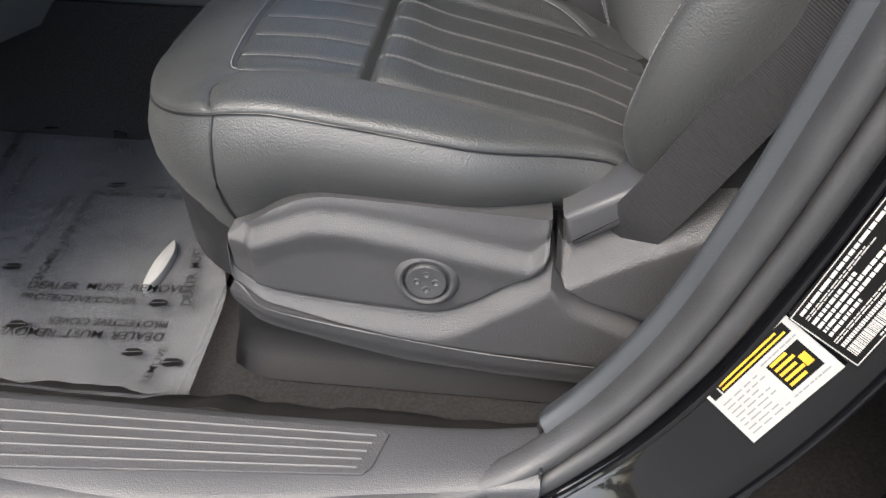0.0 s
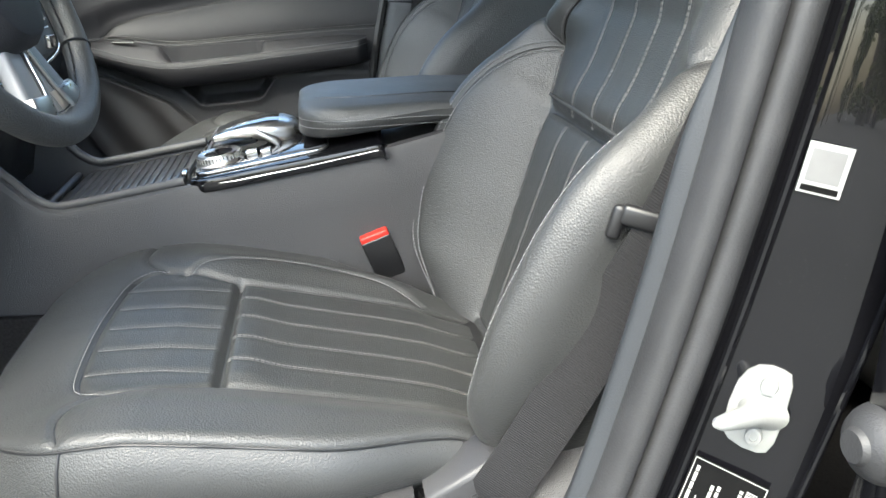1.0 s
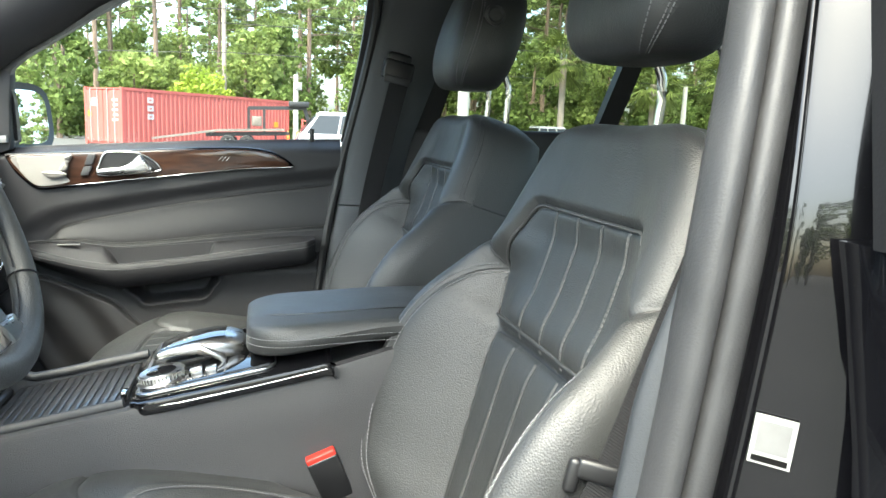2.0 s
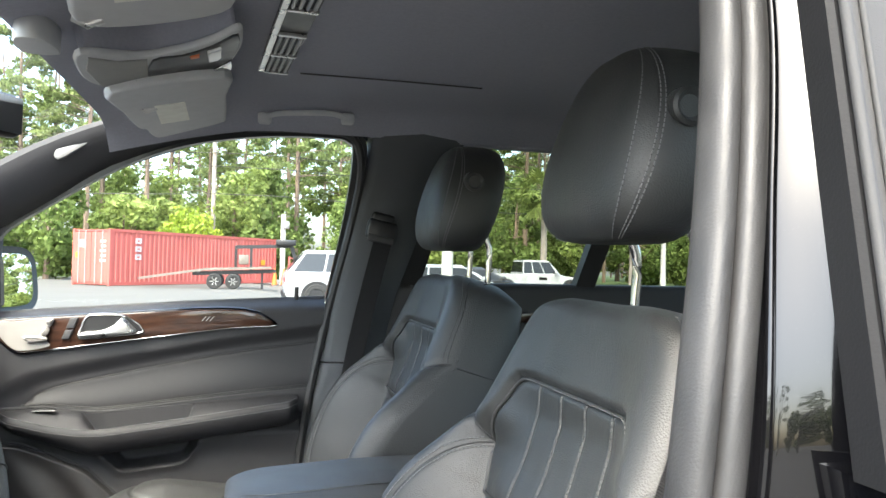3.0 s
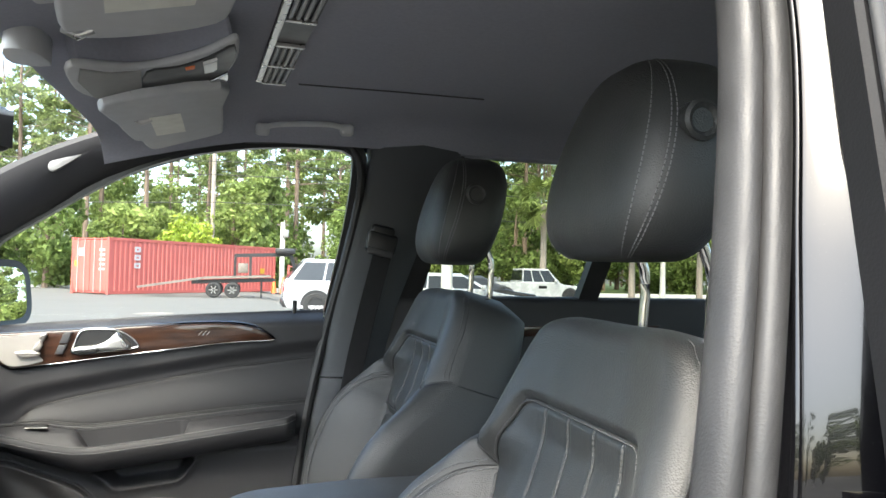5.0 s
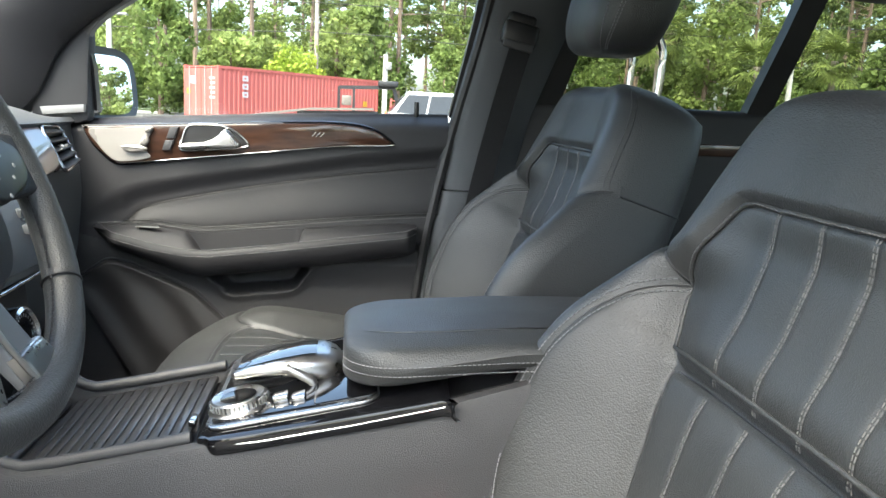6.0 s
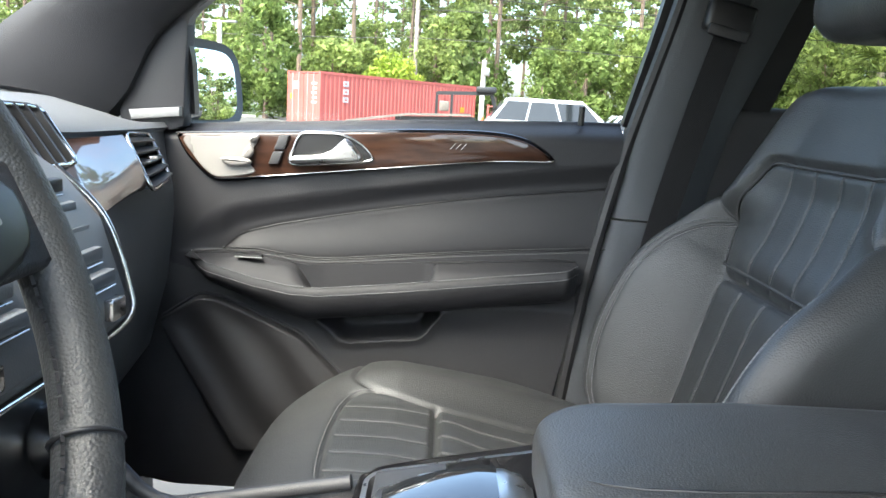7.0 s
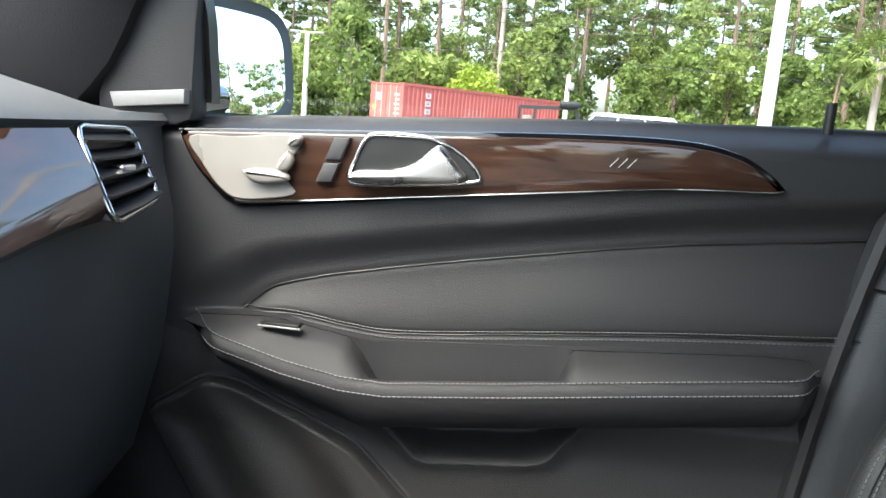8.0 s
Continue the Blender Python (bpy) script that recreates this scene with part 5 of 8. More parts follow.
JOINT = [(0.197, 0.6), (0.203, 0.576), (0.215, 0.553), (0.239, 0.54), (0.303, 0.515), (0.36, 0.49)]


def panel_out(x, z, a, b):
    f = float(np.interp(x, *np.array(FOLD).T))
    y = -0.6475 + 0.0035 * float(smooth(f, f - 0.03, z)) + 0.0135 * float(smooth(f - 0.002, f + 0.016, z)) + 0.004 * float(smooth(f + 0.022, b + 0.004, z))
    y += 0.004 * math.exp(-((z - a) / 0.0015) ** 2) + 0.009 * float(smooth(-0.06, -0.118, x)) ** 2
    return y + 0.004 * math.exp(-((x - 0.197) / 0.0018) ** 2)


def rim_out(x, z, a, b):
    d = b - z
    y = -0.639 - 0.0165 * float(smooth(0.0, 0.027, d)) * float(0.15 + 0.85 * smooth(-0.118, -0.085, x)) + 0.009 * float(smooth(-0.06, -0.118, x)) ** 2
    return y + 0.004 * math.exp(-(d / 0.0013) ** 2) + 0.004 * math.exp(-((z - a) / 0.0013) ** 2)


def rear_out(x, z, a, b):
    y = -0.618 - 0.0375 * float(smooth(0.0, 0.034, b - z))
    return y + 0.004 * math.exp(-((z - a) / 0.0013) ** 2)


def skirt_out(x, z, a, b):
    return -0.652 + 0.005 * float(smooth(b, a, z)) ** 2 + 0.009 * float(smooth(-0.06, -0.118, x)) ** 2


shell("switch_panel", -0.1128, 0.197, PANEL_LOW, PANEL_HIGH, panel_out, "plastic_low", "dark grained switch panel with a folded upper band")
shell("cover_shell", -0.1175, 0.36, RIM_LOW, [(-0.1175, 0.560)] + [(x, z - 0.0015) for x, z in PANEL_LOW[1:]] + JOINT[1:], rim_out, "plastic_low")
shell("rear_shell", 0.2045, 0.45, [(x, z + 0.0015) for x, z in JOINT[1:]] + [(0.45, 0.45)], [(0.2045, 0.600), (0.21, 0.587), (0.216, 0.587), (0.258, 0.616), (0.311, 0.648), (0.353, 0.672), (0.45, 0.722)], rear_out, "plastic_low")
shell("lower_skirt", -0.118, 0.40, [(-0.118, 0.492), (-0.096, 0.473), (-0.015, 0.450), (0.064, 0.431), (0.166, 0.421), (0.4, 0.41)], [(x, z - 0.001) for x, z in RIM_LOW[1:]] + [(0.4, 0.445)], skirt_out, "plastic_low")
sw_m = Matrix.Translation((0.083, -0.6460, 0.5465)) @ Matrix.Rotation(radians(90), 4, "X") @ Matrix.Rotation(radians(-4), 4, "X")
link("switch_ring", *lathe([(0.0215, -0.008), (0.0222, -0.001), (0.0235, 0.0022), (0.0258, 0.0034), (0.0285, 0.0026), (0.0315, -0.001), (0.033, -0.004)], 48, sw_m), "plastic_low", side, "moulded ring round the lumbar switch")
knob = link("lumbar_switch", *lathe([(0, 0.0022), (0.010, 0.0024), (0.0165, 0.0042), (0.0190, 0.0040), (0.0202, 0.0022), (0.0205, -0.002), (0.0206, -0.008)], 48, sw_m), "plastic", side, "round four way lumbar switch")
for a in range(4):
    v = Vector((0.0092 * math.cos(a * math.pi / 2), 0.0092 * math.sin(a * math.pi / 2), 0.0026))
    link("dimple", *lathe([(0, -0.0003), (0.002, 0.0), (0.0032, 0.001), (0.0042, 0.0006), (0.0046, -0.001)], 18, sw_m @ Matrix.Translation(v)), "plastic", knob)
tube("edge_line", [(x, rim_out(x, z, z, z + 0.1) - 0.0025, z - 0.0005) for x, z in spline(RIM_LOW[1:7], 6)], 0.0010, "rib_grey", side, n=6)
part("belt_cup", prism([(0.206, 0.624), (0.213, 0.592), (0.219, 0.592), (0.292, 0.640), (0.294, 0.660), (0.262, 0.660)], "y", -0.634, -0.58, 0.007, 3), "plastic", side, "moulded cup for the belt anchor")

dbelt = thing("seat_belt", "black webbing seat belt running down beside the driver's seat", "seat belt", group="seat belts")
web = spline([(0.53, -0.66, 1.36), (0.482, -0.678, 1.18), (0.435, -0.675, 1.04), (0.396, -0.664, 0.91), (0.362, -0.652, 0.825), (0.323, -0.649, 0.738), (0.290, -0.645, 0.668), (0.271, -0.640, 0.630), (0.262, -0.630, 0.604)], 10)
link("webbing", *sweep(web, [(-0.026, -0.0009), (0.026, -0.0009), (0.026, 0.0009), (-0.026, 0.0009)], up=lambda p: (-0.35, -1, 0.0)), "belt", dbelt)
part("belt_tongue", box((-0.036, -0.005, -0.006), (0.036, 0.007, 0.012), 0.0045, 3, m=Matrix.Translation((0.390, -0.662, 0.903)) @ Matrix.Rotation(radians(12), 4, "Y") @ Matrix.Rotation(radians(-20), 4, "Z")), "black_plastic", dbelt, "black moulded belt tongue holder")
part("tongue_hook", box((-0.043, -0.004, -0.020), (-0.031, 0.006, 0.010), 0.0045, 3, m=Matrix.Translation((0.390, -0.662, 0.903)) @ Matrix.Rotation(radians(12), 4, "Y") @ Matrix.Rotation(radians(-20), 4, "Z")), "black_plastic", dbelt)
bk = Matrix.Translation((0.392, -0.6635, 0.872)) @ Matrix.Rotation(radians(70), 4, "X") @ Matrix.Rotation(radians(15), 4, "Y")
link("belt_button", *lathe([(0, 0.004), (0.004, 0.004), (0.005, 0.0025), (0.007, 0.004), (0.0085, 0.003), (0.0085, -0.003)], 24, bk), "black_plastic", dbelt)

buckle = thing("belt_buckle", "black belt buckle with a red release button", "belt buckle")
bm_ = Matrix.Translation((0.208, -0.142, 0.668)) @ Matrix.Rotation(radians(-22), 4, "Y") @ Matrix.Rotation(radians(8), 4, "X")
part("buckle_body", box((-0.023, -0.010, -0.045), (0.023, 0.010, 0.038), 0.003, 3, m=bm_), "black_plastic", buckle)
part("release_button", box((-0.022, -0.0085, 0.030), (0.022, 0.0085, 0.046), 0.003, 3, m=bm_), "red", buckle, "red release button")
part("buckle_stalk", box((-0.009, -0.004, -0.12), (0.009, 0.004, -0.04), 0.003, 2, m=bm_), "satin", buckle)

# ---------------------------------------------------------------- centre console
con = thing("centre_console", "dark grey centre console with a ribbed sliding cover", "centre console")


def con_z(x):
    return 0.80 + 0.2 * x


loops = []
for x, half, dz, drop in ((-0.60, 0.128, 0.21, 0.20), (-0.43, 0.134, 0.165, 0.16), (-0.36, 0.136, 0.108, 0.12), (-0.325, 0.137, 0.076, 0.085), (-0.302, 0.137, 0.047, 0.06), (-0.284, 0.137, 0.024, 0.035), (-0.268, 0.137, 0.009, 0.012), (-0.25, 0.137, 0.001, 0), (-0.22, 0.137, -0.002, 0), (-0.1, 0.138, -0.002, 0), (0.1, 0.14, -0.004, 0), (0.22, 0.142, -0.004, 0), (0.30, 0.142, 0.0, 0), (0.5, 0.142, -0.04, 0), (0.62, 0.14, -0.06, 0)):
    zt = con_z(x) + dz if x < 0.3 else 0.862 + dz
    rimw = 0.022
    loops.append([(x, -half - 0.012, 0.36), (x, -half - 0.006, 0.60), (x, -half - 0.002, zt - 0.075), (x, -half, zt - 0.012), (x, -half + 0.004, zt - 0.003), (x, -half + 0.012, zt), (x, -half + rimw, zt - 0.002), (x, -half + rimw + 0.004, zt - 0.02 - drop),
                  (x, half - rimw - 0.004, zt - 0.02 - drop), (x, half - rimw, zt - 0.002), (x, half - 0.012, zt), (x, half - 0.004, zt - 0.003), (x, half, zt - 0.012), (x, half + 0.002, zt - 0.075), (x, half + 0.006, 0.60), (x, half + 0.012, 0.36)])
link("console_body", *loft(loops), "plastic_low", con, angle=30)
part("carpet_side", box((-1.2, -0.158, 0.355), (-0.12, -0.146, 0.60), 0.004, 2), "carpet", con, "black carpeted lower side")
# tambour cover: slats across
n = 15
for k in range(n):
    u = k / (n - 1)
    x = -0.265 + 0.175 * u
    sm = Matrix.Translation((x, 0, con_z(x) - 0.012)) @ Matrix.Rotation(radians(-11.3), 4, "Y")
    part("cover_slat", box((-0.0058, -0.108, -0.004), (0.0058, 0.108, 0.003), 0.0014, 2, m=sm), "wood_black", con)
tube("rail_front", [(-0.285, -0.10, con_z(-0.285) - 0.008), (-0.285, 0.10, con_z(-0.285) - 0.008)], 0.006, "plastic", con)
for s in (-1, 1):
    tube("side_rail", [(-0.38, s * 0.117, con_z(-0.38) + 0.118), (-0.325, s * 0.117, con_z(-0.325) + 0.076), (-0.302, s * 0.117, con_z(-0.302) + 0.047), (-0.284, s * 0.117, con_z(-0.284) + 0.024), (-0.268, s * 0.117, con_z(-0.268) + 0.010), (-0.25, s * 0.117, con_z(-0.25) + 0.002), (-0.2, s * 0.117, con_z(-0.2) + 0.001), (-0.075, s * 0.117, con_z(-0.075) + 0.001)], 0.0075, "plastic", con)
part("cover_latch", box((-0.086, -0.082, con_z(-0.08) - 0.010), (-0.078, -0.060, con_z(-0.08) + 0.006), 0.002, 2), "chrome", con)
# control panel: gloss surround, satin frame, dial, palm rest
tiltm = Matrix.Translation((0, 0, 0.80)) @ Matrix.Rotation(-math.atan(0.2), 4, "Y")


def plate(name, poly, z0, z1, mat, bevel=0.002, label="", parent=con):
    bm = prism(poly, "z", z0, z1, bevel, 2)
    bmesh.ops.transform(bm, matrix=tiltm, verts=bm.verts)
    return part(name, bm, mat, parent, label)


def rrect(x0, y0, x1, y1, r, n=5):
    out = []
    for cx, cy, a0 in ((x1 - r, y1 - r, 0), (x0 + r, y1 - r, 90), (x0 + r, y0 + r, 180), (x1 - r, y0 + r, 270)):
        out += [(cx + r * math.cos(radians(a0 + 90 * k / n)), cy + r * math.sin(radians(a0 + 90 * k / n))) for k in range(n + 1)]
    return out


plate("gloss_surround", [tuple(p) for p in spline([(-0.072, -0.10), (-0.06, -0.132), (-0.03, -0.143), (0.1, -0.147), (0.2, -0.149), (0.213, -0.146), (0.213, 0.146), (0.1, 0.146), (-0.03, 0.143), (-0.06, 0.132), (-0.072, 0.10)], 4, True)], -0.017, 0.004, "piano", 0.005, "gloss black surround")
for s in (-1, 1):
    tube("chrome_line", [tuple(tiltm @ Vector(p)) for p in ((-0.05, s * 0.139, -0.004), (0.0, s * 0.1455, -0.006), (0.1, s * 0.1485, -0.006), (0.208, s * 0.1505, -0.004))], 0.0012, "chrome", con, n=8)
plate("satin_frame", rrect(-0.062, -0.122, 0.135, 0.122, 0.022), 0.0045, 0.0085, "satin", 0.0015, "satin metal frame")
plate("dark_bay", rrect(-0.056, -0.115, 0.095, 0.115, 0.018), 0.0065, 0.0092, "piano", 0.0005)
plate("rear_plate", rrect(0.06, -0.112, 0.133, 0.112, 0.01), 0.0075, 0.0105, "piano", 0.001)
part("ash_lid", box((-0.05, 0.02, 0.004), (0.02, 0.11, 0.013), 0.003, 2, m=tiltm), "plastic", con)
dialm = tiltm @ Matrix.Translation((-0.028, -0.068, 0.009))
dial = link("control_dial", *lathe([(0, 0.011), (0.021, 0.011), (0.025, 0.013), (0.030, 0.0135), (0.0325, 0.011), (0.033, 0.004), (0.034, 0.002), (0.037, 0.0)], 48, dialm), "satin", con, "knurled satin metal control dial")
link("dial_top", *lathe([(0, 0.012), (0.018, 0.012), (0.021, 0.0125)], 40, dialm), "piano", dial)
for k in range(40):
    a = 2 * math.pi * k / 40
    part("knurl", box((0.0322, -0.0009, 0.004), (0.0338, 0.0009, 0.0115), 0.0, m=dialm @ Matrix.Rotation(a, 4, "Z")), "chrome", dial, smooth=False)
# palm rest: a curved bridge over the dial
rest_loops = []
for x, y, hw, z0, z1 in ((-0.04, -0.006, 0.026, 0.030, 0.036), (-0.034, -0.006, 0.034, 0.028, 0.041), (-0.01, -0.006, 0.038, 0.028, 0.045), (0.02, -0.004, 0.041, 0.022, 0.047), (0.05, 0.0, 0.042, 0.010, 0.046), (0.072, 0.004, 0.040, 0.002, 0.041), (0.086, 0.006, 0.036, 0.0, 0.033), (0.094, 0.006, 0.028, 0.0, 0.022)):
    rest_loops.append([tiltm @ Vector((x, y + hw * math.copysign(abs(math.cos(a)) ** 0.6, math.cos(a)), (z0 + z1) / 2 + (z1 - z0) / 2 * math.copysign(abs(math.sin(a)) ** 0.7, math.sin(a)))) for a in np.linspace(0, 2 * math.pi, 32, endpoint=False)])
rest_shell = link("palm_rest", *loft(rest_loops), "satin", con, "satin silver palm rest with a gloss touch pad")
pad_loops = []
for x, y, hw, z1 in ((-0.03, -0.006, 0.024, 0.0422), (-0.01, -0.006, 0.03, 0.0458), (0.02, -0.004, 0.032, 0.0480), (0.05, 0.0, 0.032, 0.0470), (0.066, 0.003, 0.029, 0.0435)):
    pad_loops.append([tiltm @ Vector((x, y + hw * v, z1 - 0.002 * v * v + 0.0008)) for v in np.linspace(-1, 1, 9)])
pv, pf = loft(pad_loops, caps=False, closed=False)
link("touch_pad", pv + [Vector(p) - Vector((0, 0, 0.003)) for p in pv], list(pf) + [tuple(k + len(pv) for k in f[::-1]) for f in pf], "screen", rest_shell, "glossy touch pad")
tube("rest_leg", [tuple(tiltm @ Vector(p)) for p in ((0.06, -0.04, 0.0), (0.055, -0.043, 0.015), (0.03, -0.04, 0.034), (0.0, -0.037, 0.038))], 0.006, "satin", rest_shell, n=10)
tube("rest_leg", [tuple(tiltm @ Vector(p)) for p in ((0.06, 0.044, 0.0), (0.055, 0.046, 0.015), (0.03, 0.04, 0.034), (0.0, 0.03, 0.038))], 0.006, "satin", rest_shell, n=10)
part("rocker_switch", box((0.012, -0.086, 0.008), (0.03, -0.066, 0.018), 0.002, 2, m=tiltm), "chrome", con)
part("rocker_switch", box((0.034, -0.09, 0.008), (0.05, -0.07, 0.016), 0.002, 2, m=tiltm), "chrome", con)
# centre armrest
al = []
for x in list(0.088 + 0.07 * (1 - np.cos(np.linspace(0, math.pi / 2, 12)))) + [0.2, 0.28, 0.36, 0.44, 0.468, 0.475]:
    f = math.sqrt(max(1 - ((0.158 - x) / 0.07) ** 2, 0.0)) if x < 0.158 else (1.0 if x < 0.46 else 0.93)
    zb = 0.842 + 0.16 * (x - 0.1) if x < 0.3 else 0.874 + 0.02 * (x - 0.3)
    zt = 0.894 + 0.06 * min(x - 0.1, 0.2)
    g = 0.45 + 0.55 * f
    y0, y1, hz = -0.013 - 0.122 * g, -0.013 + 0.118 * g, 0.62 + 0.38 * f ** 0.5
    m_ = zb + (zt - zb) * 0.45
    sec = [(y0 + 0.012, zb), (y0 + 0.003, zb + 0.006), (y0, zb + 0.02), (y0 + 0.001, zt - 0.022), (y0 + 0.006, zt - 0.010), (y0 + 0.018, zt - 0.004), (y0 + 0.05 * g, zt - 0.0015), (y0 + 0.054 * g, zt), (y1 - 0.03 * g, zt), (y1 - 0.01, zt - 0.006), (y1, zt - 0.02), (y1, zb + 0.02), (y1 - 0.01, zb)]
    al.append([(x, y, m_ + (z - m_) * hz) for y, z in sec])
lid = link("armrest", *loft(al), "leather", con, "black leather armrest with grey double stitching", angle=60)
rim_pts = [(np.array(lp[3]) + (0, -0.0006, -0.001), np.array((-1.0 if lp[0][0] < 0.12 else 0.0, -1.0, 0.1))) for lp in al]
sew("stitching", [([p for p, _ in rim_pts], [q for _, q in rim_pts]), ([p + (0, -0.0004, -0.010) for p, _ in rim_pts], [q for _, q in rim_pts])], "thread", lid, 0.0055, 0.0038, 0.0006)
tube("top_seam", [(0.112, -0.058, 0.8925), (0.125, -0.068, 0.895), (0.15, -0.075, 0.8968), (0.2, -0.079, 0.9), (0.3, -0.079, 0.906), (0.46, -0.078, 0.906)], 0.0012, "black_plastic", lid, n=6)

# ---------------------------------------------------------------- dashboard
dash = thing("dashboard", "black soft dashboard with dark wood trim and air vents", "dashboard")


def dash_section(y):
    c = math.exp(-((y / 0.22) ** 2))
    dx, dz = 0.10 * c, 0.045 * c
    e = float(smooth(0.56, 0.72, abs(y)))
    hood = 0.05 * math.exp(-(((y + 0.372) / 0.16) ** 4))
    return [(-1.2, 0.62), (-0.62 + dx, 0.56), (-0.50 + dx - 0.02 * e, 0.70), (-0.475 + dx - 0.01 * e, 0.83), (-0.468 + dx - 0.004 * e, 0.95), (-0.474 + dx, 0.995 + 0.3 * dz), (-0.486 + dx, 1.045 + 0.6 * dz), (-0.49 + dx, 1.085 + dz), (-0.482 + dx, 1.092 + dz),
            (-0.488 + dx, 1.100 + dz), (-0.53 + dx, 1.118 + dz + hood * 0.6 - 0.02 * e), (-0.60 + dx, 1.136 + dz + hood - 0.03 * e), (-0.75, 1.145 + dz * 0.6 + hood * 0.6 - 0.03 * e), (-0.95, 1.13), (-1.2, 1.09)]


ys_ = np.linspace(-0.735, 0.735, 60)
link("dash_shell", *loft([[(x, y, z) for x, z in dash_section(y)] for y in ys_]), "dash_vinyl", dash, angle=40)


knee = []
for y, g in ((-0.60, 0.9), (-0.585, 0.97), (-0.5, 1.0), (-0.3, 1.0), (-0.18, 0.98), (-0.158, 0.92), (-0.15, 0.8)):
    knee.append([(-0.47 + (x + 0.47) * g, y, z) for x, z in spline([(-0.47, 0.935), (-0.37, 0.925), (-0.318, 0.895), (-0.305, 0.865), (-0.318, 0.825), (-0.36, 0.78), (-0.47, 0.745)], 3)])
link("knee_panel", *loft(knee), "plastic", dash, "dark lower knee panel", angle=40)


def corners(V, r=0.12):
    """A closed outline through corners, each slightly rounded."""
    out = []
    for k in range(len(V)):
        p, a, b = V[k], V[k - 1], V[(k + 1) % len(V)]
        out += [p + (a - p) * r, p + (a - p) * r * 0.3 + (b - p) * r * 0.3, p + (b - p) * r]
    return out


def dash_strip(name, ya, yb, lo, hi, lift, mat, label="", n=24):
    """A strip laid on the dashboard's rear face between two heights given as functions of y."""
    loops = []
    for y in np.linspace(ya, yb, n):
        S = dash_section(y)[2:9]
        zs_, xs_ = [p[1] for p in S], [p[0] for p in S]
        lp, out_ = [], 0.050 - 0.027 * min(max((abs(y) - 0.30) / 0.25, 0), 1)
        for u in np.linspace(0, 1, 11):
            z = lo(y) + (hi(y) - lo(y)) * u
            lp.append((float(np.interp(z, zs_, xs_)) + lift * (0.8 + 0.8 * math.sin(math.pi * u)) + out_ * (1 - u) * (1 if u > 0 else 0.7), y, z))
        loops.append(lp + [(p[0] - lift - 0.006 - out_ * (1 - k / 10), p[1], p[2]) for k, p in list(enumerate(lp))[::-1]])
    return link(name, *loft(loops), mat, dash, label, angle=50)


for s in (1, -1):
    dash_strip("wood_strip", 0.13 * s, 0.549 * s, lambda y: 0.992 + 0.013 * smooth(0.30, 0.55, abs(y)), lambda y: 1.085 + 0.02 * math.exp(-((y / 0.2) ** 2)), 0.012, "wood", "dark lacquered wood strip")
    vent = [(-0.488, 0.563 * s, 1.087), (-0.44, 0.547 * s, 1.004), (-0.452, 0.648 * s, 1.017), (-0.492, 0.662 * s, 1.084)]
    out = thing("air_vent", "square dash air vent with chrome rim and black slats", "air vent", group="dash air vents")
    V = [np.array(p) + (0.004, 0, 0) for p in vent]
    tube("vent_rim", corners(V), 0.0035, "chrome", out, "chrome vent rim", closed=True, up=(1, 0, 0.1))
    mid = (V[0] + V[1] + V[2] + V[3]) / 4
    ringo = [[tuple(mid + (np.array(p) - mid) * k + (dx, 0, dz)) for p in corners(V)] for k, dx, dz in ((0.99, -0.001, 0), (1.03, -0.006, 0), (1.07, -0.03, 0.002), (1.1, -0.09, 0.004))]
    link("vent_collar", *loft(ringo, caps=False), "dash_vinyl", out, angle=50)
    link("vent_back", [tuple(p + (-0.018, 0, 0)) for p in V] + [tuple(p + (-0.03, 0, 0)) for p in V], [(0, 1, 2, 3), (4, 7, 6, 5), (0, 4, 5, 1), (1, 5, 6, 2), (2, 6, 7, 3), (3, 7, 4, 0)], "black_plastic", out, smooth=False)
    for k in range(5):
        u = (k + 0.6) / 5.2
        a, b = V[0] + (V[1] - V[0]) * u, V[3] + (V[2] - V[3]) * u
        link("vent_slat", *sweep([a, (a + b) / 2 + (0.003, 0, 0), b], [(-0.009, -0.0015), (0.009, -0.003), (0.009, -0.0005), (-0.009, 0.0015)], up=(0.2, 0, 1)), "black_plastic", out)
    c = (V[0] + V[1] + V[2] + V[3]) / 4
    part("vent_tab", box(tuple(c + (-0.002, -0.012, -0.004)), tuple(c + (0.010, 0.012, 0.004)), 0.002, 2), "satin", out)
link("defrost_grille", *sweep(spline([(-0.66, 0.50, 1.146), (-0.63, 0.58, 1.138), (-0.60, 0.64, 1.122)], 6), [(-0.010, -0.002), (0.010, -0.002), (0.010, 0.003), (-0.010, 0.003)]), "black_plastic", dash)

# centre stack with controls
stack = thing("centre_stack", "dark control stack with a chrome edge and small keys", "control panel")
stack_loops = []
for x, z, hw in ((-0.392, 1.10, 0.125), (-0.352, 1.072, 0.13), (-0.318, 1.03, 0.132), (-0.296, 0.96, 0.13), (-0.296, 0.938, 0.127), (-0.315, 0.918, 0.115)):
    stack_loops.append([(x - 0.05, -hw, z - 0.01), (x - 0.004, -hw, z), (x, -hw + 0.006, z + 0.001), (x, hw - 0.006, z + 0.001), (x - 0.004, hw, z), (x - 0.05, hw, z - 0.01)])
link("stack_panel", *loft(stack_loops), "dash_vinyl", stack, angle=40)
for s in (-1, 1):
    tube("stack_edge", spline([(-0.362, s * 0.131, 1.078), (-0.318, s * 0.134, 1.032), (-0.294, s * 0.132, 0.962), (-0.294, s * 0.126, 0.937), (-0.313, s * 0.113, 0.917)], 6), 0.003, "chrome", stack, "chrome edge")
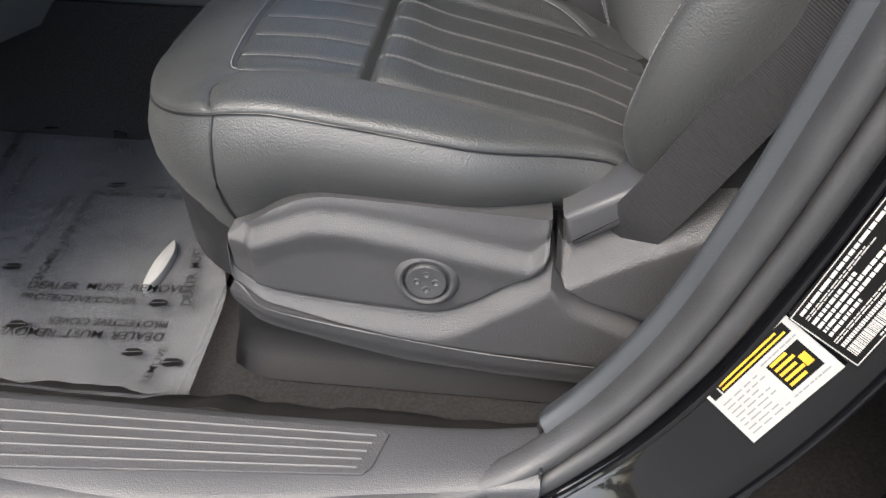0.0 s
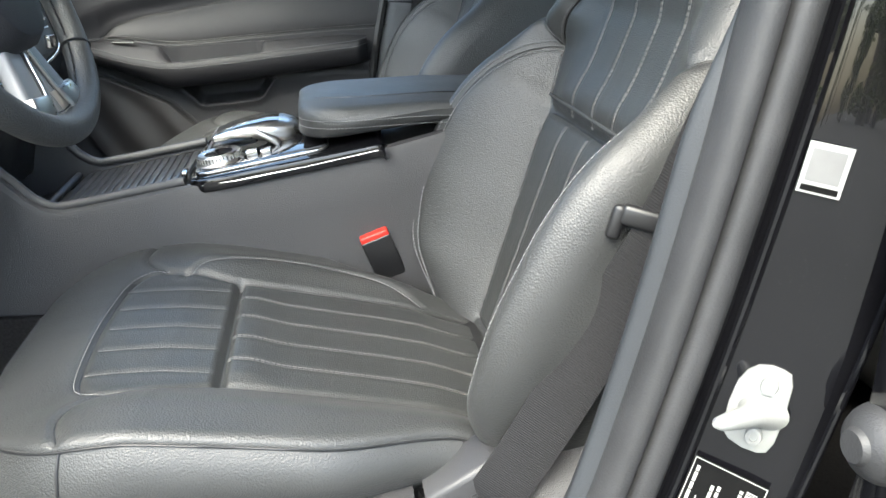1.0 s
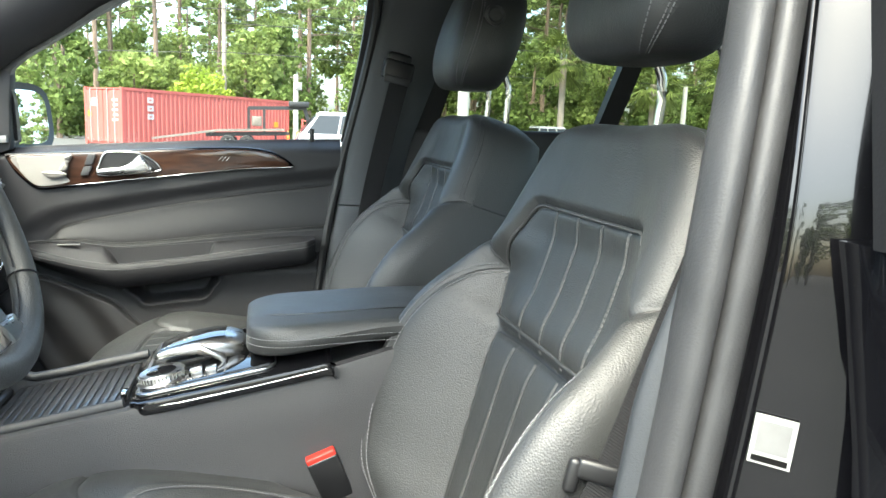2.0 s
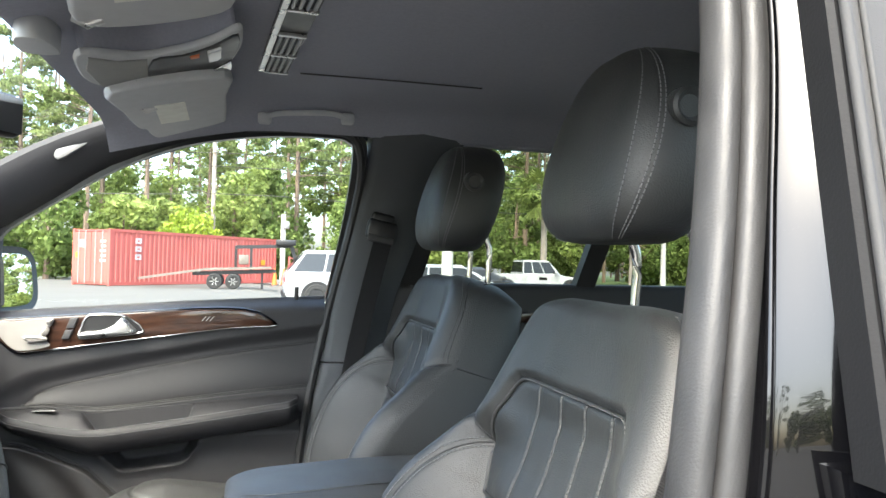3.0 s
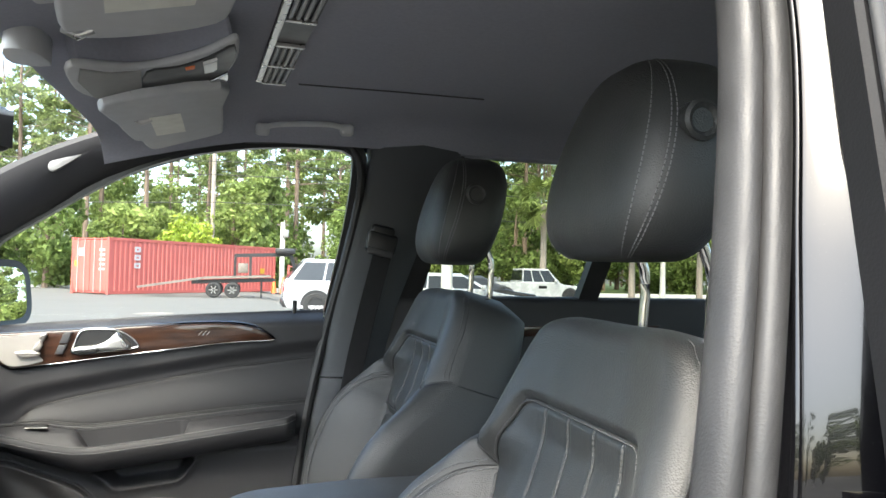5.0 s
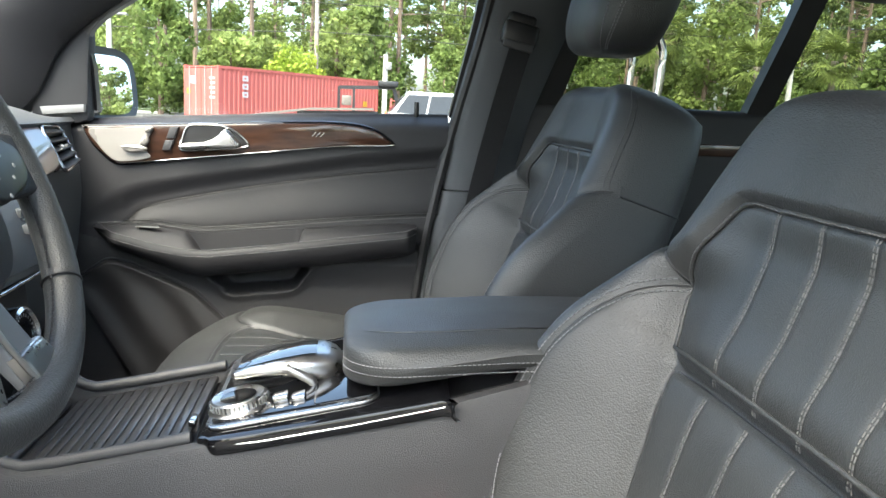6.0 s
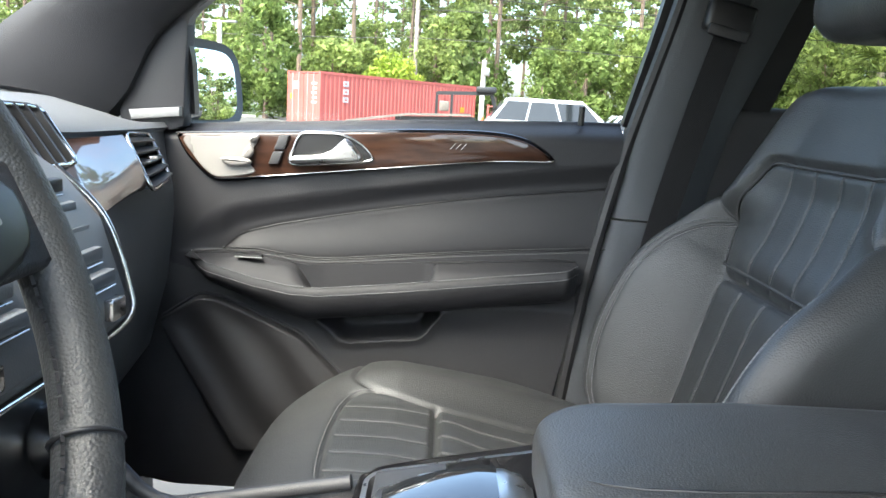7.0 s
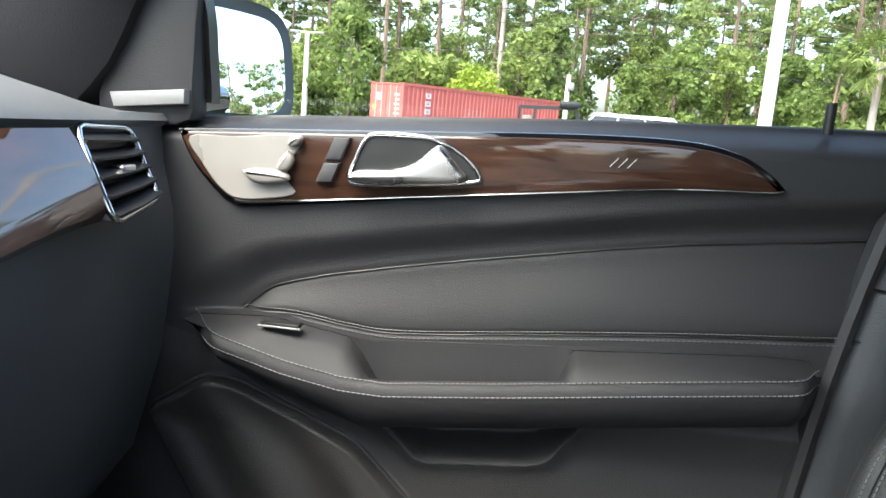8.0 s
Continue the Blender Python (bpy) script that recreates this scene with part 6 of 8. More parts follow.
tube("stack_edge", [(-0.313, -0.112, 0.917), (-0.311, 0, 0.916), (-0.313, 0.112, 0.917)], 0.003, "chrome", stack)
for k in range(5):
    u = k / 4
    p = Vector((-0.345, 0, 1.064)).lerp(Vector((-0.30, 0, 0.985)), u)
    for y0 in (-0.10, 0.04):
        part("stack_key", box((p.x - 0.006, y0, p.z - 0.006), (p.x + 0.006, y0 + 0.062, p.z + 0.006), 0.002, 2), "dash_vinyl" if k else "black_plastic", stack)
        part("key_line", box((p.x + 0.004, y0 + 0.004, p.z - 0.009), (p.x + 0.0075, y0 + 0.058, p.z - 0.0075), 0.0005, 1), "satin", stack)
for s in (-1, 1):
    part("climate_key", box((-0.305, s * 0.095 - 0.014, 0.945), (-0.288, s * 0.095 + 0.014, 0.965), 0.003, 2), "chrome", stack, "chrome toggle key")
low = thing("lower_stack", "black lower dash panel with a round clock dial", "dash panel")
link("lower_panel", *loft([[(x, y, z) for x, z in ((-0.42, 0.92), (-0.335, 0.905), (-0.33, 0.85), (-0.345, 0.80), (-0.36, 0.74), (-0.45, 0.74))] for y in (-0.11, -0.105, 0.105, 0.11)]), "black_plastic", low, angle=30)
ck = Matrix.Translation((-0.312, 0.04, 0.853)) @ Matrix.Rotation(radians(78), 4, "Y")
link("clock_rim", *lathe([(0.024, -0.015), (0.033, -0.015), (0.0345, 0.0), (0.033, 0.008), (0.029, 0.010), (0.026, 0.006)], 40, ck), "chrome", low, "chrome dial rim")
link("clock_face", *lathe([(0, 0.0045), (0.02, 0.005), (0.0275, 0.004)], 32, ck), "piano", low)
for k in range(24):
    part("clock_mark", box((0.0205, -0.0007, 0.0052), (0.0245, 0.0007, 0.0058), 0, m=ck @ Matrix.Rotation(2 * math.pi * k / 24, 4, "Z")), "white_ink", low, smooth=False)
# centre vents on the dash top
cv = thing("air_vent", "centre dash air vents with chrome rims and black slats", "air vent", group="dash air vents")
for s in (-1, 1):
    V = [np.array(p) for p in ((-0.405, s * 0.015, 1.135), (-0.365, s * 0.015, 1.078), (-0.372, s * 0.195, 1.074), (-0.415, s * 0.205, 1.128))]
    tube("vent_rim", corners(V), 0.0035, "chrome", cv, "chrome vent rim", closed=True, up=(1, 0, 0.6))
    for k in range(9):
        u = (k + 0.5) / 9
        a, b = V[0] + (V[3] - V[0]) * u, V[1] + (V[2] - V[1]) * u
        link("vent_slat", *sweep([a, b], [(-0.0015, -0.010), (0.0015, -0.010), (0.0015, 0.004), (-0.0015, 0.004)], up=(0.8, 0, 0.6)), "black_plastic", cv)

# instrument cluster
clus = thing("instrument_cluster", "dark instrument cluster under a black hood", "instrument cluster")
part("cluster_screen", box((-0.475, -0.53, 1.09), (-0.455, -0.215, 1.205), 0.006, 2), "screen", clus)
link("cluster_hood", *loft([[(x, y, z) for y, z in rounded([(-0.56, 1.09), (-0.55, 1.19), (-0.5, 1.225), (-0.37, 1.235), (-0.25, 1.225), (-0.2, 1.19), (-0.19, 1.09), (-0.2, 1.08), (-0.21, 1.185), (-0.37, 1.212), (-0.53, 1.185), (-0.55, 1.08)])] for x in (-0.62, -0.5, -0.41)]), "vinyl", clus)

# ---------------------------------------------------------------- steering wheel
WC, WT, WR = Vector((-0.205, -0.374, 1.089)), 0.429, 0.178
wm = Matrix.Translation(WC) @ Matrix.Rotation(-WT, 4, "Y") @ Matrix(((0, 0, 1, 0), (-1, 0, 0, 0), (0, 1, 0, 0), (0, 0, 0, 1)))
# wheel frame: local x across to the driver's left, local y up, local z towards the driver
wheel = thing("steering_wheel", "black leather steering wheel with silver lower spoke", "steering wheel")


def arc(a0, a1, r, n=40):
    return [wm @ Vector((r * math.cos(radians(a)), r * math.sin(radians(a)), 0)) for a in np.linspace(a0, a1, n)]


axis = tuple((wm.to_3x3() @ Vector((0, 0, 1))))
for name, a0, a1, mat in (("rim_grip", -38, 38, "leather_insert"), ("rim_grip", 142, 218, "leather_insert"), ("rim_top", 38.6, 141.4, "leather"), ("rim_bottom", 218.6, 321.4, "leather")):
    link(name, *sweep([tuple(p) for p in arc(a0, a1, WR)], [(0.0165 * math.cos(b) * (1 - 0.12 * (math.cos(b) > 0.5)), 0.0155 * math.sin(b)) for b in np.linspace(0, 2 * math.pi, 18, endpoint=False)], up=axis), mat, wheel, "perforated leather grip" if name == "rim_grip" else "")
runs = []
for a0, a1 in ((-36, 36), (144, 216), (218, 322)):
    pts = [wm @ Vector(((WR - 0.0166) * math.cos(radians(a)), (WR - 0.0166) * math.sin(radians(a)), 0.0)) for a in np.linspace(a0, a1, 40)]
    nn = [wm.to_3x3() @ Vector((-math.cos(radians(a)), -math.sin(radians(a)), 0)) for a in np.linspace(a0, a1, 40)]
    runs.append((pts, nn))
sew("rim_stitching", runs, "black_thread", wheel, 0.006, 0.0045, 0.0011, "black cross stitching")
for a in (-38.3, 38.3, 141.7, 218.3):
    tube("rim_seam", [wm @ Vector(((WR + 0.0168 * math.cos(b)) * math.cos(radians(a)), (WR + 0.0168 * math.cos(b)) * math.sin(radians(a)), 0.0158 * math.sin(b))) for b in np.linspace(0, 2 * math.pi, 20, endpoint=False)], 0.0012, "black_plastic", wheel, n=6, closed=True)


def wplate(name, poly, z0, z1, mat, bevel, parent=wheel, label=""):
    bm = prism(poly, "z", z0, z1, bevel, 3)
    bmesh.ops.transform(bm, matrix=wm, verts=bm.verts)
    return part(name, bm, mat, parent, label)


hub_loops = []
for z, s in ((-0.05, 0.8), (-0.03, 0.95), (-0.008, 1.0), (0.008, 0.98), (0.02, 0.88), (0.027, 0.6), (0.029, 0.2)):
    hub_loops.append([wm @ Vector((s * 0.070 * math.copysign(abs(math.cos(a)) ** 0.75, math.cos(a)), -0.012 + s * (0.062 if math.sin(a) > 0 else 0.085) * math.copysign(abs(math.sin(a)) ** 0.85, math.sin(a)), z)) for a in np.linspace(0, 2 * math.pi, 40, endpoint=False)])
hub = link("airbag_cover", *loft(hub_loops), "vinyl", wheel, "smooth black airbag cover")
link("emblem_ring", *lathe([(0.026, 0.030), (0.0285, 0.0335), (0.031, 0.034), (0.033, 0.031)], 40, wm @ Matrix.Translation((0, -0.014, -0.003))), "chrome", hub, "round chrome emblem")
for k in range(3):
    em = wm @ Matrix.Translation((0, -0.014, -0.003)) @ Matrix.Rotation(radians(90 + 120 * k), 4, "Z")
    bm = prism([(0, -0.005), (0.027, -0.0012), (0.027, 0.0012), (0, 0.005)], "z", 0.029, 0.0345, 0.001, 1)
    bmesh.ops.transform(bm, matrix=em, verts=bm.verts)
    part("emblem_bar", bm, "chrome", hub)
for s in (1, -1):
    wplate("side_spoke", [(s * 0.07, -0.03), (s * 0.168, -0.03), (s * 0.17, 0.025), (s * 0.07, 0.035)], -0.012, 0.010, "vinyl", 0.006)
    wplate("switch_block", [tuple(p) for p in spline([(s * 0.082, -0.03), (s * 0.14, -0.024), (s * 0.158, -0.006), (s * 0.15, 0.016), (s * 0.088, 0.026)], 3, True)], 0.0, 0.013, "black_plastic", 0.004, label="black block of steering wheel keys")
    for bx, by in ((0.09, 0.022), (0.112, 0.014), (0.092, -0.004), (0.118, -0.006), (0.098, -0.02), (0.128, 0.004)):
        link("key_mark", *lathe([(0, 0.0006), (0.0019, 0.0004), (0.0021, -0.001)], 10, wm @ Matrix.Translation((s * (bx + 0.006), by - 0.008, 0.0132))), "label_grey", wheel)
    wplate("lower_spoke", [(s * 0.003, -0.085), (s * 0.036, -0.085), (s * 0.056, -0.135), (s * 0.068, -0.158), (s * 0.03, -0.17), (s * 0.016, -0.14)], -0.02, -0.002, "satin_dark", 0.006, label="dull silver lower spoke")
    tube("spoke_trim", [wm @ Vector(p) for p in ((s * 0.004, -0.09, 0.0), (s * 0.014, -0.13, 0.0), (s * 0.028, -0.166, 0.0))], 0.0024, "satin", wheel, n=8)
    wplate("spoke_foot", [(s * 0.016, -0.140), (s * 0.058, -0.136), (s * 0.070, -0.157), (s * 0.03, -0.172)], -0.012, 0.004, "satin", 0.004, label="bright silver spoke end")
link("column", *lathe([(0.0, 0.0), (0.05, 0.0), (0.06, -0.03), (0.07, -0.25)], 28, wm @ Matrix.Translation((0, 0, -0.05))), "vinyl", wheel)
for s, up_ in ((1, 0.02), (-1, 0.02)):
    stalk = wm @ Vector((s * 0.05, up_, -0.07)), wm @ Vector((s * 0.12, up_ + 0.012, -0.055)), wm @ Vector((s * 0.165, up_ + 0.02, -0.045))
    tube("stalk", [tuple(p) for p in stalk], 0.008, "black_plastic", wheel, n=12)

# ---------------------------------------------------------------- overhead
for s in (-1, 1):
    vis = thing("sun_visor", "folded grey sun visor with a pale warning label", "sun visor", group="sun visors")
    poly = spline([(-0.049, -0.475), (-0.082, -0.317), (-0.09, -0.26), (-0.078, -0.226), (-0.009, -0.208), (0.075, -0.222), (0.097, -0.282), (0.118, -0.40), (0.136, -0.505), (0.13, -0.52), (-0.03, -0.515)], 3, True)
    if s > 0:
        poly = spline([(-0.112, 0.1), (-0.119, 0.266), (-0.116, 0.417), (-0.104, 0.445), (-0.102, 0.521), (-0.088, 0.556), (-0.02, 0.53), (0.047, 0.494), (0.058, 0.45), (0.064, 0.25), (0.067, 0.1)], 3, True)
    pts = [tuple(p) for p in poly]
    bm = prism(pts, "z", -0.014, 0.008, 0.007, 3)
    vm = Matrix.Translation((0, 0, 1.531)) @ Matrix.Rotation(radians(-13), 4, "Y")
    bmesh.ops.transform(bm, matrix=vm, verts=bm.verts)
    part("visor_pad", bm, "grey_cloth", vis)
    lab = [(-0.024, -0.402), (0.071, -0.392), (0.053, -0.30), (-0.038, -0.305)] if s < 0 else [(-0.062, 0.232), (-0.009, 0.234), (-0.014, 0.40), (-0.069, 0.40)]
    bm = prism(lab, "z", -0.0152, -0.0138)
    bmesh.ops.transform(bm, matrix=vm, verts=bm.verts)
    part("warning_label", bm, "cream_label", vis, "cream warning label", smooth=False)
    bm = box((-0.10, (-0.50 if s < 0 else 0.5), -0.006), (-0.07, (-0.32 if s < 0 else 0.6), 0.02), 0.006, 3)
    bmesh.ops.transform(bm, matrix=vm, verts=bm.verts)
    part("visor_arm", bm, "grey_cloth", vis)
    tube("visor_clip", [tuple(vm @ Vector((-0.09, s * 0.25, -0.006))), tuple(vm @ Vector((-0.077, s * 0.25, -0.016))), tuple(vm @ Vector((-0.06, s * 0.25, -0.012)))], 0.006, "satin", vis, n=10)

ohc = thing("overhead_console", "grey overhead console with lamp switches and chrome bar", "overhead console")
om = Matrix.Translation((0, 0, 1.535)) @ Matrix.Rotation(radians(-14), 4, "Y")


def oplate(name, poly, z0, z1, mat, bevel, label=""):
    bm = prism(poly, "z", z0, z1, bevel, 3)
    bmesh.ops.transform(bm, matrix=om, verts=bm.verts)
    return part(name, bm, mat, ohc, label)


SHELL = [tuple(p) for p in spline([(-0.118, -0.075), (-0.138, 0.0), (-0.13, 0.1), (-0.06, 0.19), (0.011, 0.195), (0.064, 0.127), (0.094, 0.024), (0.101, -0.06), (0.095, -0.088), (0.052, -0.046), (0.0, -0.022), (-0.05, -0.022)], 4, True)]
oplate("console_base", [(x * 0.94, 0.05 + (y - 0.05) * 0.9) for x, y in SHELL], 0.009, 0.062, "headliner", 0.002, "dark fabric base")
oplate("console_shell", SHELL, 0.0, 0.011, "grey_cloth", 0.004)
oplate("lamp_lens", [(-0.112, -0.06), (-0.127, 0.0), (-0.124, 0.10), (-0.062, 0.178), (-0.04, -0.008), (-0.08, -0.02)], -0.003, 0.004, "label_grey", 0.002, "grey lamp lens")
oplate("switch_strip", [tuple(p) for p in spline([(-0.034, 0.0), (-0.05, 0.115), (0.015, 0.15), (0.082, 0.055), (0.094, -0.07), (0.055, -0.03), (0.01, -0.004)], 3, True)], -0.003, 0.004, "black_plastic", 0.002, "dark switch strip")
oplate("chrome_bar", [(-0.07, 0.085), (-0.073, 0.122), (-0.055, 0.16), (0.033, 0.165), (0.079, 0.10), (0.08, 0.055), (0.034, 0.115), (-0.02, 0.118)], -0.007, 0.0, "chrome", 0.002, "chrome bar")
oplate("bar_inlay", [(-0.045, 0.13), (-0.043, 0.152), (0.028, 0.156), (0.032, 0.128)], -0.0085, -0.006, "black_plastic", 0.001)
oplate("lamp_key", [(0.046, -0.015), (0.067, -0.028), (0.064, 0.03), (0.045, 0.035)], -0.008, 0.0, "satin", 0.002)
oplate("indicator", [(0.02, 0.0), (0.034, -0.004), (0.033, 0.012), (0.02, 0.014)], -0.0045, 0.0, "orange", 0.001)

grille = thing("roof_grille", "pale metal strip with slots across the headliner", "roof grille")
gr_m = Matrix.Translation((-0.0127, 0, 0)) @ Matrix.Rotation(radians(4.3), 4, "Z")
for k in range(5):
    y0 = -0.335 + k * 0.125
    part("grille_frame", box((0.155, y0, 1.598), (0.166, y0 + 0.125, 1.604), 0.001, 1, m=gr_m), "satin", grille, smooth=False)
    part("cross_bar", box((0.166, y0 - 0.003, 1.597), (0.212, y0 + 0.005, 1.603), 0.001, 1, m=gr_m), "satin", grille, smooth=False)
    if k != 2:
        for j in range(4):
            part("grille_bar", box((0.169 + j * 0.0108, y0 + 0.012, 1.597), (0.1745 + j * 0.0108, y0 + 0.115, 1.602), 0.001, 1, m=gr_m), "white_ink", grille, smooth=False)
part("grille_end", box((0.166, 0.285, 1.597), (0.212, 0.293, 1.603), 0.001, 1, m=gr_m), "satin", grille, smooth=False)
part("grille_back", box((0.155, -0.335, 1.6035), (0.212, 0.292, 1.609), m=gr_m), "black_plastic", grille, smooth=False)
tube("roof_panel_line", [(0.2, 0.288, 1.598), (0.4, 0.288, 1.599), (0.57, 0.287, 1.598)], 0.0016, "plastic", grille, n=6)

grab = thing("grab_handle", "dark grey folding grab handle above the door", "grab handle")
tube("handle_bar", spline([(0.135, 0.562, 1.556), (0.152, 0.556, 1.565), (0.178, 0.551, 1.570), (0.24, 0.55, 1.575), (0.285, 0.551, 1.577), (0.31, 0.556, 1.574), (0.33, 0.562, 1.568)], 5), 0.0065, "grey_cloth", grab, n=12)
for x, z in ((0.139, 1.545), (0.328, 1.556)):
    part("handle_mount", box((x - 0.016, 0.553, z), (x + 0.015, 0.578, z + 0.027), 0.008, 3), "grey_cloth", grab)

rvm = thing("rear_view_mirror", "black rear view mirror at the windscreen", "rear view mirror")
rm = Matrix.Translation((-0.302, 0.015, 1.448)) @ Matrix.Rotation(radians(-28), 4, "Z")
part("mirror_case", box((-0.02, -0.125, -0.034), (0.012, 0.125, 0.034), 0.014, 4, m=rm), "black_plastic", rvm)
part("mirror_glass", box((0.0115, -0.118, -0.028), (0.0135, 0.118, 0.028), 0.0, m=rm), "mirror", rvm, smooth=False)
tube("mirror_stem", [(-0.315, 0.015, 1.46), (-0.32, 0.015, 1.49), (-0.32, 0.015, 1.515)], 0.012, "black_plastic", rvm)
part("sensor_cover", prism(rounded([(-0.19, -0.10), (-0.155, -0.10), (-0.15, -0.03), (-0.20, -0.03)], 3), "z", 1.514, 1.55, 0.004, 2), "grey_cloth", rvm, "small grey sensor cover")

# ---------------------------------------------------------------- small things at the door opening


def lettering(name, words, start, end, normal, mat, parent, lift=0.0006):
    """Words in the built-in font, set between two points, lying on a plane with that normal."""
    cu = bpy.data.curves.new(name, "FONT")
    cu.body = words
    cu.offset = 0.009
    tmp = new(name, cu)
    bpy.context.view_layer.update()
    me = bpy.data.meshes.new_from_object(tmp.evaluated_get(bpy.context.evaluated_depsgraph_get()))
    bpy.data.objects.remove(tmp)
    start, end, nz = Vector(start), Vector(end), Vector(normal).normalized()
    ax = end - start
    w = max(v.co.x for v in me.vertices)
    k = ax.length / w
    ax.normalize()
    ay = nz.cross(ax).normalized()
    for v in me.vertices:
        v.co = start + ax * v.co.x * k + ay * v.co.y * k + nz * lift
    me.materials.append(M[mat])
    ob = new(name, me)
    ob.parent = parent
    return ob


def sticker(name, label, o, ux, uy, w, h, mat, bars, category="label", border=None):
    """A thin sticker at corner o, with printed bars of (x, y, width, height, ink)."""
    o, ux, uy = Vector(o), Vector(ux).normalized(), Vector(uy).normalized()
    uy = (uy - ux * uy.dot(ux)).normalized()
    n = ux.cross(uy).normalized()
    st = thing(name, label, category, o)
    m = Matrix((ux, uy, n)).transposed().to_4x4()
    m.translation = o
    part("sheet", box((0, 0, -0.0004), (w, h, 0.0004), 0.0, m=m), mat, st, smooth=False)
    for x, y, bw, bh, ink in bars:
        top = {"black_ink": 0.0006, "yellow_ink": 0.0009}.get(ink, 0.0007)
        part("print_bar", box((x, y, 0.0004), (x + bw, y + bh, top), 0.0, m=m), ink, st, smooth=False)
    return st


rows = [(0.014, 0.0405, 0.078, 0.009, "black_ink"), (0.056, 0.010, 0.034, 0.024, "black_ink"), (0.0035, 0.0405, 0.009, 0.009, "black_ink")]
rows += [(0.016, 0.0422, 0.072, 0.0017, "yellow_ink"), (0.016, 0.0460, 0.066, 0.0017, "yellow_ink")]
rows += [(0.059, 0.0125 + k * 0.0046, 0.017 + 0.003 * (k % 2), 0.0024, "yellow_ink") for k in range(5)] + [(0.080, 0.016, 0.007, 0.009, "yellow_ink")]
rp = np.random.default_rng(21)


def words(u0, u1, v, h, ink, lo=0.002, hi=0.009, gap=0.0011):
    """Word-long bars of one printed line."""
    out, u = [], u0
    while u < u1 - lo:
        w = min(float(rp.uniform(lo, hi)), u1 - u)
        out.append((u, v, w, h, ink))
        u += w + gap
    return out


for r in range(8):
    rows += words(0.006, 0.050 - 0.004 * (r % 3), 0.005 + 0.0041 * r, 0.0010, "faint_ink", 0.004, 0.012, 0.003)
rows += words(0.054, 0.092, 0.0365, 0.0010, "faint_ink") + words(0.054, 0.092, 0.0055, 0.0010, "faint_ink")
sticker("tyre_label", "white tyre pressure label with yellow and black print", (0.3562, -0.8065, 0.551), (0.037, 0.002, 0.091), (-0.027, 0.030, 0.030), 0.098, 0.052, "white_label", rows)
rows = [(0.001, 0.001, 0.113, 0.0007, "label_grey"), (0.001, 0.0523, 0.113, 0.0007, "label_grey"), (0.001, 0.001, 0.0007, 0.052, "label_grey"), (0.1133, 0.001, 0.0007, 0.052, "label_grey")]
u = 0.007
while u < 0.106:
    w = float(rp.choice((0.0006, 0.0009, 0.0016)))
    rows.append((u, 0.0055, w, 0.0075, "label_grey"))
    u += w + float(rp.choice((0.0005, 0.0008)))
rows += words(0.007, 0.060, 0.0148, 0.0026, "label_grey", 0.0014, 0.0018, 0.0007) + words(0.094, 0.106, 0.0148, 0.0024, "label_grey", 0.002, 0.003)
rows += words(0.006, 0.096, 0.0196, 0.0008, "label_grey") + words(0.006, 0.088, 0.0214, 0.0008, "label_grey") + words(0.030, 0.062, 0.0030, 0.0011, "label_grey")
for k, hi_ in enumerate((0.044, 0.102, 0.098, 0.060)):
    rows += words(0.008, hi_, 0.0250 + 0.0043 * k, 0.0024, "label_grey", 0.0016, 0.008)
rows += words(0.008, 0.085, 0.0425, 0.0008, "label_grey") + words(0.008, 0.078, 0.0442, 0.0008, "label_grey") + words(0.008, 0.108, 0.0474, 0.0024, "label_grey", 0.004, 0.012)
sticker("type_plate", "black vehicle plate with white print", (0.3985, -0.8095, 0.647), (0.021, 0.003, 0.085), (-0.038, 0.035, 0.024), 0.115, 0.054, "black_ink", rows)
sticker("rescue_sticker", "small white square sticker on the black pillar", (0.4212, -0.7695, 0.969), (0.018, -0.014, -0.002), (0.003, 0.0, 0.03), 0.026, 0.033, "white_label",
        [(0.002, 0.0015, 0.022, 0.004, "black_ink"), (0.003, 0.008, 0.020, 0.021, "faint_ink")])

strike = thing("door_striker", "white coated steel door striker on the black pillar", "door striker")
# local x along the face, local -y out of it
plate_poly = [tuple(p) for p in spline([(-0.02, -0.036), (-0.03, -0.02), (-0.028, 0.02), (-0.012, 0.04), (0.014, 0.042), (0.026, 0.03), (0.026, -0.026), (0.012, -0.04)], 2, True)]
bm = prism(plate_poly, "y", -0.003, 0.006, 0.002, 2)
fy = Vector((0.60, 0.79, -0.12)).normalized()
fz = (Vector((0.1, 0, 1)) - fy * fy.dot(Vector((0.1, 0, 1)))).normalized()
fm = Matrix((fy.cross(fz), fy, fz)).transposed().to_4x4()
fm = Matrix.Translation((0.4175, -0.785, 0.813)) @ fm @ Matrix.Diagonal((0.64, 0.85, 0.8, 1))
bmesh.ops.transform(bm, matrix=fm, verts=bm.verts)
part("striker_plate", bm, "white_steel", strike)
for z in (-0.024, 0.026):
    link("bolt", *lathe([(0, 0.003), (0.004, 0.003), (0.0045, 0.0045), (0.008, 0.004), (0.0095, 0.0)], 20, fm @ Matrix.Translation((0.004, -0.003, z)) @ Matrix.Rotation(radians(90), 4, "X")), "white_steel", strike)
root, tip = fm @ Vector((0.006, -0.003, 0.0)), fm @ Vector((0.006, -0.003, 0.0)) + Vector((-0.052, -0.028, 0.014))
fin = []
